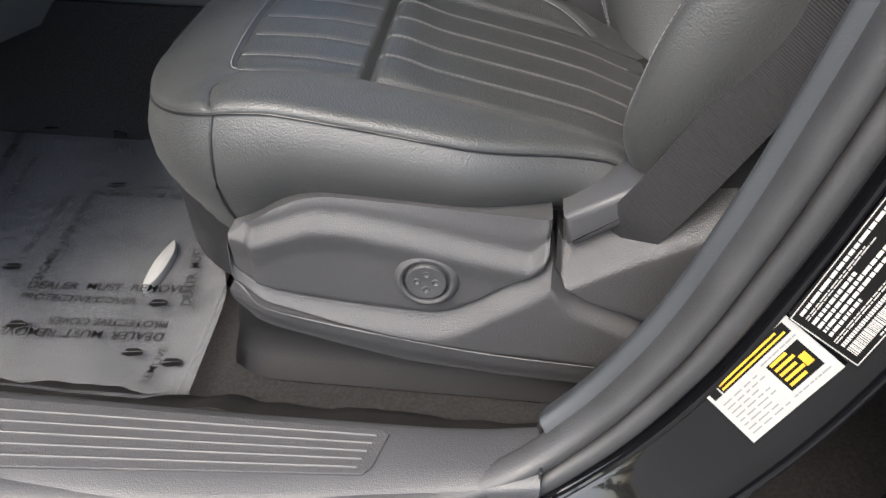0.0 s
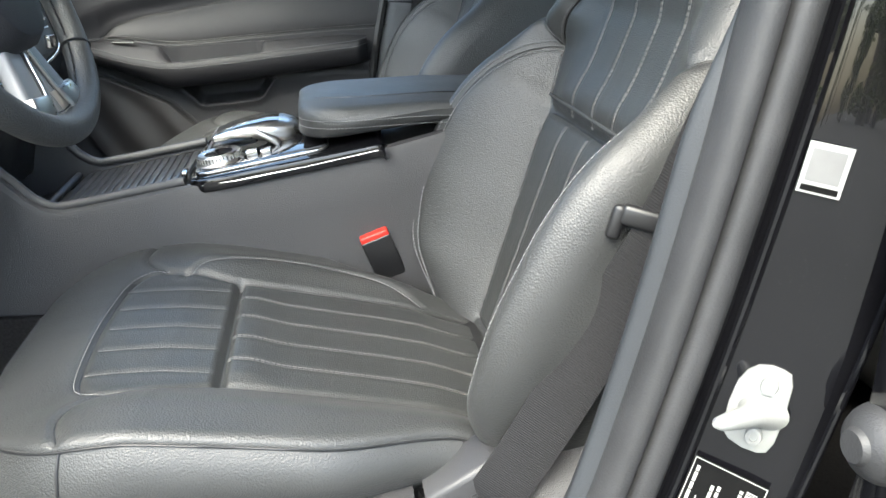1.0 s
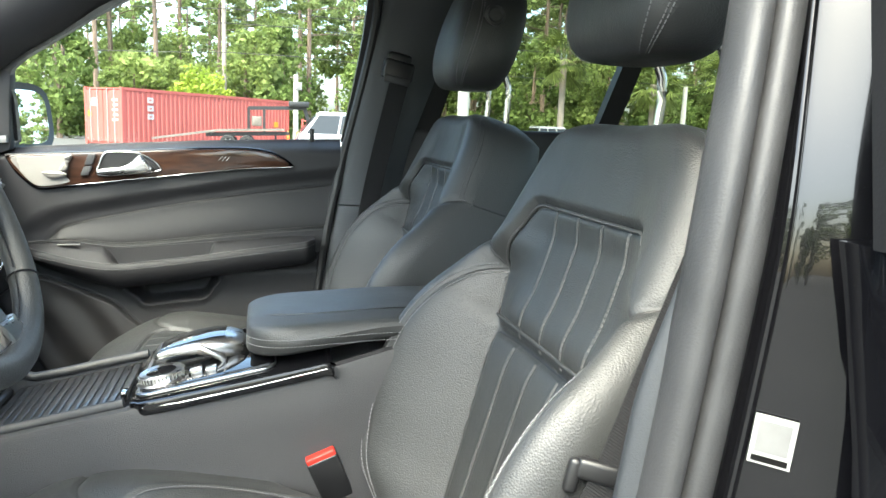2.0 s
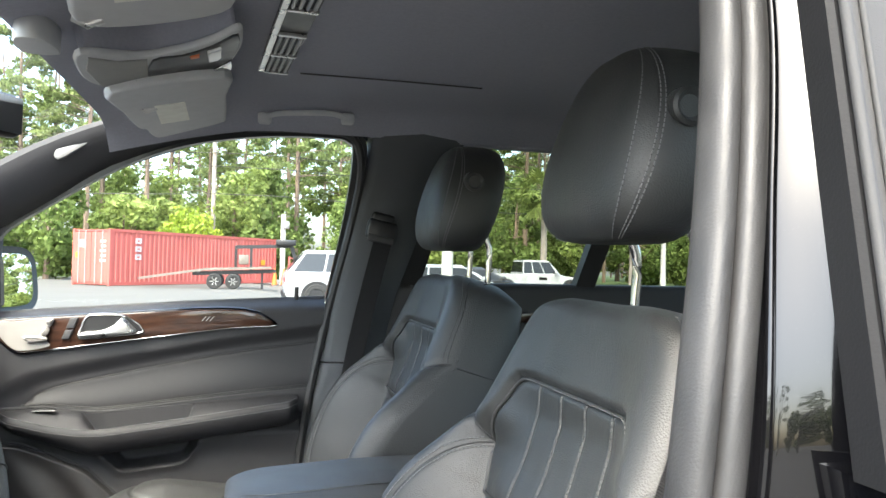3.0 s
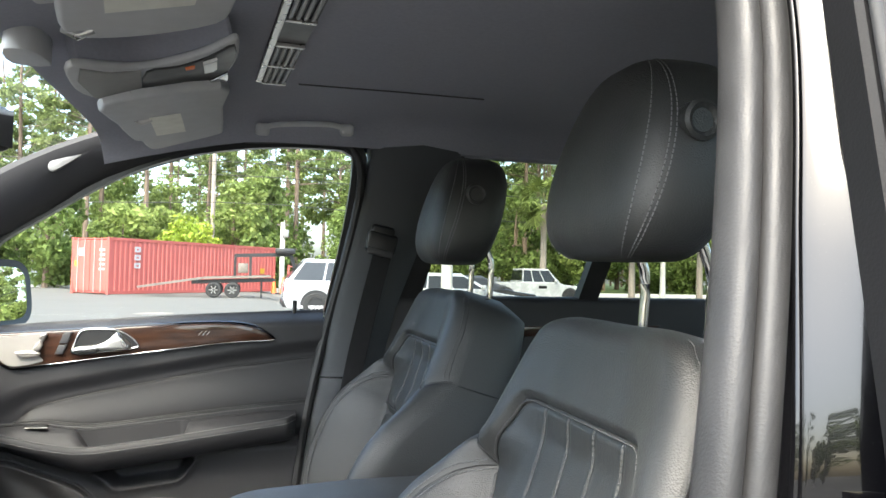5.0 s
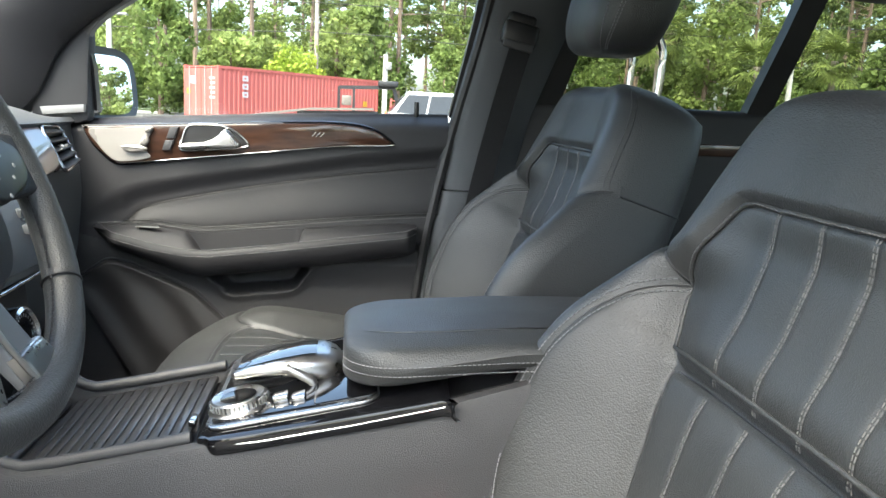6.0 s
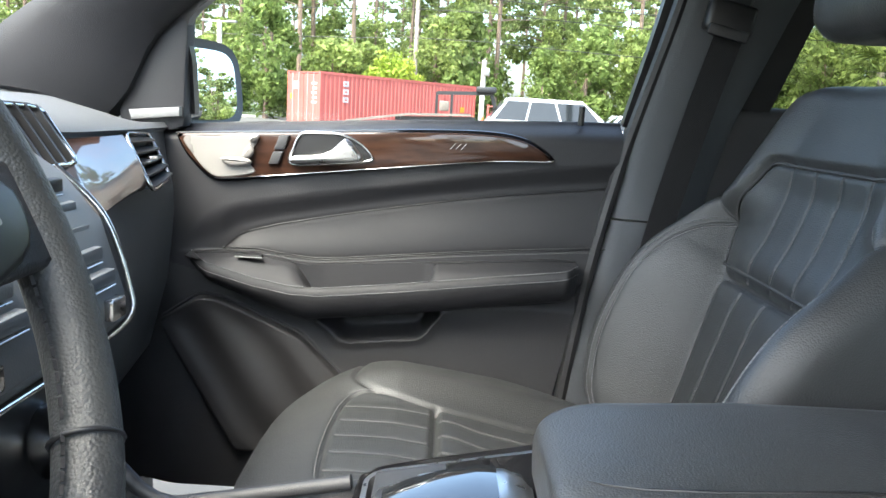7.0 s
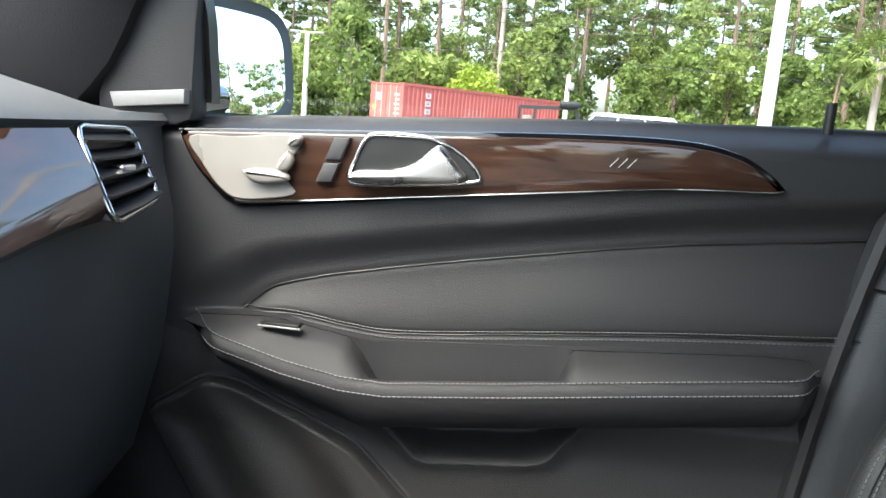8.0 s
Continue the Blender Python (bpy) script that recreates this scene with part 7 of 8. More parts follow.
for u, hh, th in ((0.0, 0.013, 0.017), (0.1, 0.0095, 0.013), (0.35, 0.0075, 0.009), (0.65, 0.0065, 0.0075), (0.9, 0.005, 0.006), (1.0, 0.0025, 0.003)):
    c = root.lerp(tip, u)
    fin.append([c + fz * (hh * math.sin(a)) + (fy.cross(fz)) * (th * math.cos(a)) for a in np.linspace(0, 2 * math.pi, 20, endpoint=False)])
link("striker_catch", *loft(fin), "white_steel", strike, "tapered white steel catch", angle=60)
hm = Matrix.Translation((0.449, -0.856, 0.833)) @ Matrix.Rotation(radians(-90), 4, "Y")
link("hinge_boss", *lathe([(0, 0.016), (0.010, 0.016), (0.012, 0.012), (0.02, 0.008), (0.024, 0.002), (0.026, -0.004)], 28, hm), "rubber", frame_jamb, "grey bolted hinge boss")

# floor mat under printed film
mat_ob = thing("floor_mat", "black floor mat under clear printed protective film", "floor mat")
part("mat_body", prism([tuple(p) for p in spline([(-0.80, -0.12), (-0.46, -0.11), (-0.40, -0.2), (-0.22, -0.40), (-0.20, -0.52), (-0.20, -0.66), (-0.24, -0.685), (-0.80, -0.69)], 3, True)], "z", 0.356, 0.366, 0.004, 2), "carpet", mat_ob)
fnx, fny = 70, 74
fv = []
rngf = np.random.default_rng(5)
bump = [(rngf.uniform(-0.85, -0.15), rngf.uniform(-0.72, -0.05), rngf.uniform(0, 6.28), rngf.uniform(0.01, 0.03), rngf.uniform(0.03, 0.10)) for _ in range(60)]


def film_z(x, y):
    """Height of the crinkled film over the mat."""
    z = 0.3685 + 0.0008 * math.sin(x * 60) * math.sin(y * 47)
    for bx, by, a, wd, ln in bump:
        px, py = (x - bx) * math.cos(a) + (y - by) * math.sin(a), -(x - bx) * math.sin(a) + (y - by) * math.cos(a)
        amp = 0.003 if (by > -0.28 or bx > -0.25 or by < -0.66) else 0.0004
        z += amp * math.exp(-((px / ln) ** 2) - (py / (wd * 0.35)) ** 2)
    return z + 0.045 * float(smooth(-0.675, -0.715, y))


for i in range(fnx):
    for j in range(fny):
        u, v = i / (fnx - 1), j / (fny - 1)
        y = -0.715 + 0.635 * v
        xr = float(np.interp(y, (-0.715, -0.66, -0.52, -0.39, -0.25, -0.08), (-0.172, -0.176, -0.184, -0.235, -0.345, -0.425)))
        x = -0.86 + (xr + 0.86) * u
        fv.append((x, y, film_z(x, y) + 0.012 * float(smooth(0.06, 0.0, 1 - u))))
link("protective_film", fv, [(i * fny + j, (i + 1) * fny + j, (i + 1) * fny + j + 1, i * fny + j + 1) for i in range(fnx - 1) for j in range(fny - 1)], "film", mat_ob, "crinkled clear film with black print", angle=0)
DM, PC = "DEALER  MUST  REMOVE", "PROTECTIVE COVER"
for words, a, b in ((DM, (-0.439, -0.537), (-0.238, -0.523)), (PC, (-0.438, -0.557), (-0.29, -0.551)), (PC, (-0.237, -0.574), (-0.384, -0.583)), (DM, (-0.234, -0.594), (-0.432, -0.605)),
                    (DM, (-0.451, -0.341), (-0.439, -0.523)), (PC, (-0.482, -0.342), (-0.481, -0.472)), (PC, (-0.30, -0.30), (-0.397, -0.303)), (DM, (-0.275, -0.319), (-0.452, -0.324)),
                    ("REMOVE", (-0.225, -0.672), (-0.222, -0.616)), (DM, (-0.222, -0.545), (-0.26, -0.36)), (DM, (-0.583, -0.40), (-0.635, -0.176)), (PC, (-0.558, -0.372), (-0.575, -0.254)), ("REMOVE", (-0.516, -0.118), (-0.465, -0.215))):
    lettering("printed_line", words, (*a, 0.3815), (*b, 0.3815), (0, 0, 1), "black_ink", mat_ob, 0.0)
for x, y in ((-0.416, -0.599), (-0.263, -0.545), (-0.477, -0.500), (-0.421, -0.306), (-0.26, -0.627), (-0.21, -0.637), (-0.6, -0.16)):
    part("printed_mark", prism([(x - 0.012, y - 0.0045), (x - 0.003, y - 0.0075), (x + 0.011, y - 0.002), (x + 0.012, y + 0.002), (x - 0.011, y - 0.0015)], "z", 0.3815, 0.3820), "black_ink", mat_ob, smooth=False)
    part("printed_mark", prism([(x - 0.010, y + 0.0005), (x + 0.011, y + 0.0035), (x + 0.002, y + 0.007), (x - 0.009, y + 0.005)], "z", 0.3815, 0.3820), "black_ink", mat_ob, smooth=False)
part("mat_badge", prism([tuple(p) for p in spline([(-0.296, -0.518), (-0.284, -0.50), (-0.281, -0.45), (-0.288, -0.424), (-0.293, -0.428), (-0.3, -0.47)], 3, True)], "z", 0.3655, 0.3805, 0.001), "label_grey", mat_ob, "pale badge on the mat")

# ---------------------------------------------------------------- outside: lot, container, trailer, vehicles
kerb = thing("kerb", "pale concrete kerb at the edge of the lot", "kerb", kind="structure")
part("kerb_stone", box((-90, 46.0, -0.3), (110, 46.3, 0.14), 0.03, 2), "concrete_pole", kerb)
tagged(part("verge", box((-120, 46.3, -0.4), (140, 130, 0.10)), "grass"), "rough grass under the trees", "grass", kind="structure")
tagged(part("patch", prism([tuple(p) for p in spline([(-2.95, 20.2), (-2.4, 20.0), (-1.95, 20.3), (-2.0, 20.9), (-2.6, 21.0)], 3, True)], "z", -0.01, 0.006), "rust"), "dark drain patch in the concrete lot", "drain", kind="structure")

box_c = thing("shipping_container", "red corrugated steel shipping container with white bars", "shipping container", (-6.1, 35.0, 0))
CU, CN = Vector((0.637, 0.771, 0)), Vector((-0.771, 0.637, 0))
cm = Matrix((CU, CN, Vector((0, 0, 1)))).transposed().to_4x4()
cm.translation = (-6.1, 35.0, 0.0)
L_C, W_C, H_C = 12.0, 2.44, 2.6


def cpart(name, bm, mat, label="", smooth=False):
    bmesh.ops.transform(bm, matrix=cm, verts=bm.verts)
    return part(name, bm, mat, box_c, label, smooth)


def corrugated(n, length):
    pts = []
    p = length / n
    for k in range(n):
        x = k * p
        pts += [(x, 0.0), (x + 0.35 * p, 0.0), (x + 0.5 * p, 0.045), (x + 0.85 * p, 0.045)]
    pts.append((length, 0.0))
    return pts


for y0, s in ((0.02, 1), (W_C - 0.02, -1)):
    prof = [(x + 0.12, y0 + s * d) for x, d in corrugated(42, L_C - 0.24)]
    lp = [[cm @ Vector((x, y, z)) for x, y in prof] for z in (0.16, H_C - 0.12)]
    v, f = loft(lp, caps=False, closed=False)
    link("side_wall", v, f, "red_steel", box_c, smooth=False)
cpart("roof_panel", box((0.05, 0.05, H_C - 0.1), (L_C - 0.05, W_C - 0.05, H_C - 0.03)), "red_steel")
cpart("end_wall", box((L_C - 0.06, 0.05, 0.15), (L_C - 0.02, W_C - 0.05, H_C - 0.1)), "red_steel")
cpart("floor_frame", box((0.05, 0.05, 0.05), (L_C - 0.05, W_C - 0.05, 0.15)), "red_steel")
for x in (0, L_C - 0.14):
    for y in (0, W_C - 0.14):
        cpart("corner_post", box((x, y, 0.0), (x + 0.14, y + 0.14, H_C), 0.01, 1), "red_steel")
for y in (0, W_C - 0.1):
    cpart("bottom_rail", box((0.1, y, 0.02), (L_C - 0.1, y + 0.1, 0.17)), "red_steel")
    cpart("top_rail", box((0.1, y, H_C - 0.13), (L_C - 0.1, y + 0.08, H_C)), "red_steel")
for k in range(2):
    cpart("end_door", box((0.0, 0.14 + k * 1.09, 0.16), (0.05, 1.2 + k * 1.09, H_C - 0.14), 0.01, 1), "red_steel")
    for d in (0.3, 0.75):
        y = 0.14 + k * 1.09 + d
        lp = [cm @ Vector((-0.03, y, z)) for z in (0.1, 1.3, H_C - 0.08)]
        tube("lock_rod", [tuple(p) for p in lp], 0.022, "label_grey", box_c, n=8)
cpart("door_marking", box((-0.006, 1.55, 1.75), (0.0, 1.95, 2.1)), "white_ink")
for r in range(5):
    cpart("door_marking", box((-0.006, 0.25, 1.1 + r * 0.22), (0.0, 0.62 - 0.06 * (r % 2), 1.2 + r * 0.22)), "white_ink")
cpart("orange_plate", box((-0.012, 1.95, 1.28), (0.0, 2.2, 1.52)), "yellow_ink")
for z, w in ((2.1, 0.22), (1.72, 0.26), (1.34, 0.26)):
    cpart("side_marking", box((1.45, -0.012, z - 0.13), (1.45 + 0.34, 0.0, z + 0.13), 0.02, 1), "white_ink")
    cpart("marking_gap", box((1.56, -0.016, z - 0.05), (1.56 + w * 0.5, -0.011, z + 0.03)), "red_steel")
cpart("orange_plate", box((10.6, -0.012, 1.05), (10.95, 0.0, 1.35)), "yellow_ink")

trailer = thing("car_trailer", "dark steel flatbed car trailer with ramps and twin axles", "trailer", (0, 34, 0))


def bar3(name, a, b, w, h, mat, parent):
    return link(name, *sweep([a, ((np.array(a) + np.array(b)) / 2).tolist(), b], [(-w / 2, -h / 2), (w / 2, -h / 2), (w / 2, h / 2), (-w / 2, h / 2)], up=(0, 0.01, 1)), mat, parent, smooth=False)


for y in (33.3, 34.9):
    bar3("deck_track", (-4.6, y, 0.42), (-1.9, y, 0.86), 0.6, 0.10, "rust", trailer)
    bar3("deck_track", (-1.9, y, 0.86), (1.0, y, 0.98), 0.6, 0.10, "rust", trailer)
    bar3("frame_beam", (-2.4, y, 0.66), (1.2, y, 0.82), 0.1, 0.16, "black_plastic", trailer)
for x in (-2.2, -1.2, -0.2, 0.8):
    bar3("cross_beam", (x, 33.1, 0.76 + 0.03 * x), (x, 35.1, 0.76 + 0.03 * x), 0.1, 0.1, "black_plastic", trailer)
for y in (33.3, 34.9):
    bar3("neck_post", (0.1 if y < 34 else -0.6, y, 0.85), (0.1 if y < 34 else -0.6, y, 1.95), 0.12, 0.12, "black_plastic", trailer)
bar3("neck_beam", (-0.6, 34.2, 1.9), (1.9, 34.2, 2.0), 0.16, 0.16, "black_plastic", trailer)
bar3("neck_beam", (1.9, 34.2, 2.05), (2.1, 34.2, 1.35), 0.16, 0.16, "black_plastic", trailer)
part("neck_box", box((1.2, 33.8, 2.02), (2.1, 34.6, 2.28), 0.04, 2), "black_plastic", trailer)
part("winch_box", box((-0.45, 33.9, 1.1), (0.0, 34.5, 1.55), 0.04, 2), "rust", trailer)
bar3("jack_leg", (0.6, 33.4, 0.0), (0.6, 33.4, 0.9), 0.09, 0.09, "black_plastic", trailer)


def wheel_at(c, r, w, parent, spokes=8, rim_mat="satin"):
    m = Matrix.Translation(c) @ Matrix.Rotation(radians(90), 4, "X")
    tyre = link("wheel", *lathe([(r * 0.62, -w / 2), (r * 0.9, -w / 2), (r, -w / 2 * 0.7), (r, w / 2 * 0.7), (r * 0.9, w / 2), (r * 0.62, w / 2)], 28, m), "tyre", parent)
    link("rim", *lathe([(r * 0.64, w * 0.42), (r * 0.58, w * 0.5), (r * 0.54, w * 0.3), (r * 0.2, w * 0.22), (0, w * 0.24)], 24, m), "tyre", tyre)
    for k in range(spokes):
        a = 2 * math.pi * k / spokes
        part("spoke", box((r * 0.12, -r * 0.05, w * 0.28), (r * 0.6, r * 0.05, w * 0.42), 0.0, m=m @ Matrix.Rotation(a, 4, "Z")), rim_mat, tyre, smooth=False)
    return tyre


for x in (-1.45, -0.66):
    wheel_at((x, 32.95, 0.34), 0.34, 0.22, trailer, 6)
    wheel_at((x, 35.2, 0.34), 0.34, 0.22, trailer, 6)

for x, y in ((1.45, 43.4), (1.95, 43.0)):
    cone = thing("traffic_cone", "orange traffic cone on the lot beside the container", "traffic cone", (x, y, -0.12), group="traffic cones")
    link("cone", *lathe([(0.17, 0.0), (0.16, 0.05), (0.05, 1.0), (0.03, 1.02), (0, 1.02)], 20, Matrix.Translation((x, y, -0.12))), "orange", cone)
    part("cone_base", box((x - 0.22, y - 0.22, -0.13), (x + 0.22, y + 0.22, -0.07), 0.02, 2), "black_plastic", cone)
rack = thing("steel_rack", "rusty red steel frame beside the container", "steel frame", (2.6, 44, -0.12))
for x in (2.3, 2.9):
    for y in (43.8, 44.5):
        bar3("rack_post", (x, y, -0.12), (x, y, 1.6), 0.08, 0.08, "red_steel", rack)
    bar3("rack_rail", (x, 43.8, 1.5), (x, 44.5, 1.5), 0.08, 0.08, "red_steel", rack)
for z in (0.4, 1.0, 1.5):
    bar3("rack_rail", (2.3, 43.8, z), (2.9, 43.8, z), 0.07, 0.07, "red_steel", rack)


def vehicle(name, label, at, length, width, height, mat, belt, roof, hood, flip=1, pickup=False, wheel_r=0.37, turn=0.0):
    """A parked car. roof: (start of glass, roof start, roof end, end of glass) from the rear, as shares of the length."""
    car = thing(name, label, "car", at)
    hw = width / 2
    m = Matrix.Translation(at) @ Matrix.Rotation(radians(turn), 4, "Z")
    if flip < 0:
        m = m @ Matrix.Rotation(math.pi, 4, "Z") @ Matrix.Translation((-length, 0, 0))
    prof = [(0.03, 0.42), (0.0, 0.55), (0.0, belt * 0.82), (0.05, belt), (roof[3] * length, belt), (hood * length, belt * 0.93), (0.97 * length, belt * 0.8), (length, belt * 0.62), (length * 0.995, 0.4), (length * 0.9, 0.30), (0.1, 0.30)]
    lps = []
    for y, sx, sz in ((-hw, 0.985, 0.97), (-hw * 0.96, 0.998, 0.995), (-hw * 0.8, 1, 1), (hw * 0.8, 1, 1), (hw * 0.96, 0.998, 0.995), (hw, 0.985, 0.97)):
        lps.append([m @ Vector((length / 2 + (x - length / 2) * sx, y, z * sz if z > 0.5 else z)) for x, z in prof])
    link("body", *loft(lps), mat, car, angle=30)
    g0, g1, g2, g3 = (r * length for r in roof)
    lps = []
    for y, z, e in ((1.0, belt - 0.02, 0), (0.90, belt + (height - belt) * 0.5, 0.5), (0.82, height - 0.05, 0.95), (0.74, height, 1.0)):
        xa, xb = g0 + (g1 - g0) * e, g3 + (g2 - g3) * e
        lps.append([m @ Vector(p) for p in ((xa, -hw * 0.97 * y, z), (xb, -hw * 0.97 * y, z), (xb + 0.06 * (1 - e), 0, z), (xb, hw * 0.97 * y, z), (xa, hw * 0.97 * y, z), (xa - 0.03, 0, z))])
    link("cabin", *loft(lps), mat, car, angle=30)
    for s in (-1, 1):
        ga, gb = g0 + (g1 - g0) * 0.25, g3 + (g2 - g3) * 0.25
        ha, hb = g0 + (g1 - g0) * 0.9, g3 + (g2 - g3) * 0.9
        cuts = (0.0, 0.30, 0.62, 1.0)
        for a, b in zip(cuts, cuts[1:]):
            q = [((ga + (gb - ga) * a) + 0.03, belt + 0.03, 0.985), ((ga + (gb - ga) * b) - 0.03, belt + 0.03, 0.985), ((ha + (hb - ha) * b) - 0.03, height - 0.1, 0.865), ((ha + (hb - ha) * a) + 0.03, height - 0.1, 0.865)]
            vs = [m @ Vector((x, s * hw * 0.975 * y, z)) for x, z, y in q] + [m @ Vector((x, s * (hw * 0.975 * y - 0.03), z)) for x, z, y in q]
            link("side_window", vs, [(0, 1, 2, 3), (4, 7, 6, 5), (0, 4, 5, 1), (1, 5, 6, 2), (2, 6, 7, 3), (3, 7, 4, 0)], "tinted", car, smooth=False)
    for xa, xb, off in ((g0, g1, -0.04), (g3, g2, 0.05)):
        q = [(xa + (xb - xa) * 0.15 + off, -0.85, belt + (height - belt) * 0.15), (xa + (xb - xa) * 0.15 + off, 0.85, belt + (height - belt) * 0.15), (xa + (xb - xa) * 0.88 + off, 0.72, height - 0.1), (xa + (xb - xa) * 0.88 + off, -0.72, height - 0.1)]
        vs = [m @ Vector((x, hw * y, z)) for x, y, z in q]
        link("end_window", vs + [m @ Vector((x - off, hw * y, z)) for x, y, z in q], [(0, 1, 2, 3), (4, 7, 6, 5), (0, 4, 5, 1), (1, 5, 6, 2), (2, 6, 7, 3), (3, 7, 4, 0)], "tinted", car, smooth=False)
    for s in (-1, 1):
        part("tail_lamp", box((-0.012, s * hw * 0.82 - 0.16, belt * 0.74), (0.16, s * hw * 0.82 + 0.155, belt * 0.86), 0.02, 2, m=m), "lamp_red", car, "red tail lamp")
        part("head_lamp", box((length * 0.955, s * hw * 0.78 - 0.18, belt * 0.62), (length * 1.002, s * hw * 0.78 + 0.16, belt * 0.74), 0.03, 2, m=m), "satin", car)
        part("wing_mirror", box((g3 - 0.35, s * (hw + 0.08) - 0.09, belt), (g3 - 0.2, s * (hw + 0.08) + 0.09, belt + 0.16), 0.03, 2, m=m), mat, car)
        for x in (0.19 * length, 0.81 * length):
            wheel_at(tuple(m @ Vector((x, s * (hw - 0.10), wheel_r))), wheel_r, 0.24, car)
            part("wheel_arch", prism([(x + (wheel_r + 0.07) * math.cos(a), wheel_r + (wheel_r + 0.07) * math.sin(a)) for a in np.linspace(0, math.pi, 14)], "y", -0.004, 0.02, bm=None), "black_plastic", car).matrix_basis = m @ Matrix.Translation((0, s * (hw - 0.005) - (0.012 if s > 0 else 0.004), 0))
    part("bumper", box((-0.03, -hw * 0.97, 0.33), (0.2, hw * 0.97, 0.52), 0.04, 2, m=m), "black_plastic" if not pickup else "satin", car)
    if pickup:
        part("grille", box((length - 0.02, -0.55, 0.75), (length + 0.02, 0.55, 1.1), 0.03, 2, m=m), "satin", car)
        part("side_marking", box((length * 0.50, -hw - 0.004, 0.85), (length * 0.58, -hw + 0.02, 1.0), 0.0, m=m), "black_ink", car)
        part("load_bed", box((0.12, -hw * 0.88, belt - 0.02), (length * 0.34, hw * 0.88, belt + 0.004), 0.0, m=m), "black_plastic", car)
    return car


vehicle("suv", "white parked suv with dark windows and a red tail lamp", (1.05, 21.6, -0.13), 4.85, 1.98, 1.74, "white_paint", 1.08, (0.015, 0.13, 0.56, 0.72), 0.76, wheel_r=0.385)
vehicle("pickup_truck", "white double cab pickup truck parked on the lot", (12.2, 37.2, -0.27), 5.9, 2.0, 1.92, "white_paint", 1.18, (0.345, 0.36, 0.60, 0.71), 0.75, pickup=True, wheel_r=0.42)
vehicle("sedan", "dark grey parked saloon car", (6.2, 26.5, -0.2), 4.7, 1.84, 1.42, "dark_paint", 0.92, (0.05, 0.26, 0.52, 0.74), 0.78, wheel_r=0.34)
vehicle("hatchback", "pale silver parked car with dark windows", (4.6, 23.2, -0.2), 4.4, 1.82, 1.48, "silver_paint", 0.95, (0.03, 0.15, 0.52, 0.74), 0.78, wheel_r=0.34)


def pole(name, label, x, y, r, h, mat="concrete_pole", lamp=False, boxed=False, category="pole"):
    p = thing(name, label, category, (x, y, 0))
    link("shaft", *lathe([(r * 1.25, -0.3), (r * 1.15, 0.1), (r, 1.0), (r * 0.8, h), (0, h)], 20, Matrix.Translation((x, y, 0))), mat, p)
    if lamp:
        bar3("arm", (x - 0.6, y, h - 0.05), (x + 0.6, y, h - 0.05), 0.08, 0.08, mat, p)
        for s in (-1, 1):
            part("lamp_head", box((x + s * 0.75 - 0.3, y - 0.15, h - 0.12), (x + s * 0.75 + 0.3, y + 0.15, h + 0.02), 0.03, 2), "satin_dark", p)
    if boxed:
        part("meter_box", box((x - 0.05, y - 0.3, h - 0.9), (x + 0.35, y - 0.1, h - 0.45), 0.03, 2), "satin_dark", p)
        bar3("arm", (x - 0.35, y - 0.05, h - 0.15), (x + 0.35, y - 0.05, h - 0.15), 0.06, 0.06, "rust", p)
    return p


pole("light_pole", "tall white concrete light pole on the lot", 4.4, 15.0, 0.13, 9.0, category="light pole")
pole("light_pole", "white light pole with twin lamp heads before the trees", -13.9, 45.0, 0.17, 5.6, lamp=True, category="light pole")
pole("service_pole", "short concrete service pole with a meter box", 1.95, 45.2, 0.16, 4.2, boxed=True)
pole("utility_pole", "tall grey wooden utility pole among the trees", -2.35, 48.5, 0.15, 13.0, "bark_grey", category="utility pole")
pole("service_pole", "short pale concrete post beside the trees", 24.0, 38.5, 0.16, 4.3)
wires = thing("power_lines", "thin dark power lines along the trees", "cable")
for z, y in ((7.4, 48.0), (8.3, 48.3), (5.6, 47.6)):
    tube("wire", [(x, y, z - 0.6 * (1 - ((x % 40) / 20 - 1) ** 2)) for x in range(-70, 91, 4)], 0.022, "black_plastic", wires, n=5)

# ---------------------------------------------------------------- trees
rt = np.random.default_rng(11)


def leaf_cards(centres, radii, count, size, flat=1.0):
    """Verts and faces of many small leaf quads gathered in clumps."""
    k = rt.integers(0, len(centres), count)
    d = rt.normal(size=(count, 3))
    d /= np.linalg.norm(d, axis=1, keepdims=True)
    r = np.array(radii)[k] * rt.uniform(0.45, 1.05, count) ** 0.6
    P = np.array(centres)[k] + d * r[:, None] * np.array((1, 1, flat))
    a = rt.normal(size=(count, 3))
    a /= np.linalg.norm(a, axis=1, keepdims=True)
    b = np.cross(a, d + 0.6 * rt.normal(size=(count, 3)))
    b /= np.linalg.norm(b, axis=1, keepdims=True) + 1e-9
    s = size * rt.uniform(0.5, 1.3, count)[:, None]
    V = np.stack([P - a * s, P + b * s * 0.55, P + a * s, P - b * s * 0.55], 1).reshape(-1, 3)
    F = np.arange(count * 4).reshape(-1, 4)
    return V, F


def fast_mesh(name, V, F, mat):
    me = bpy.data.meshes.new(name)
    me.vertices.add(len(V))
    me.vertices.foreach_set("co", np.asarray(V, np.float32).ravel())
    me.loops.add(len(F) * 4)
    me.loops.foreach_set("vertex_index", np.asarray(F, np.int32).ravel())
    me.polygons.add(len(F))
    me.polygons.foreach_set("loop_start", np.arange(0, len(F) * 4, 4, dtype=np.int32))
    me.update(calc_edges=True)
    me.materials.append(M[mat])
    return me


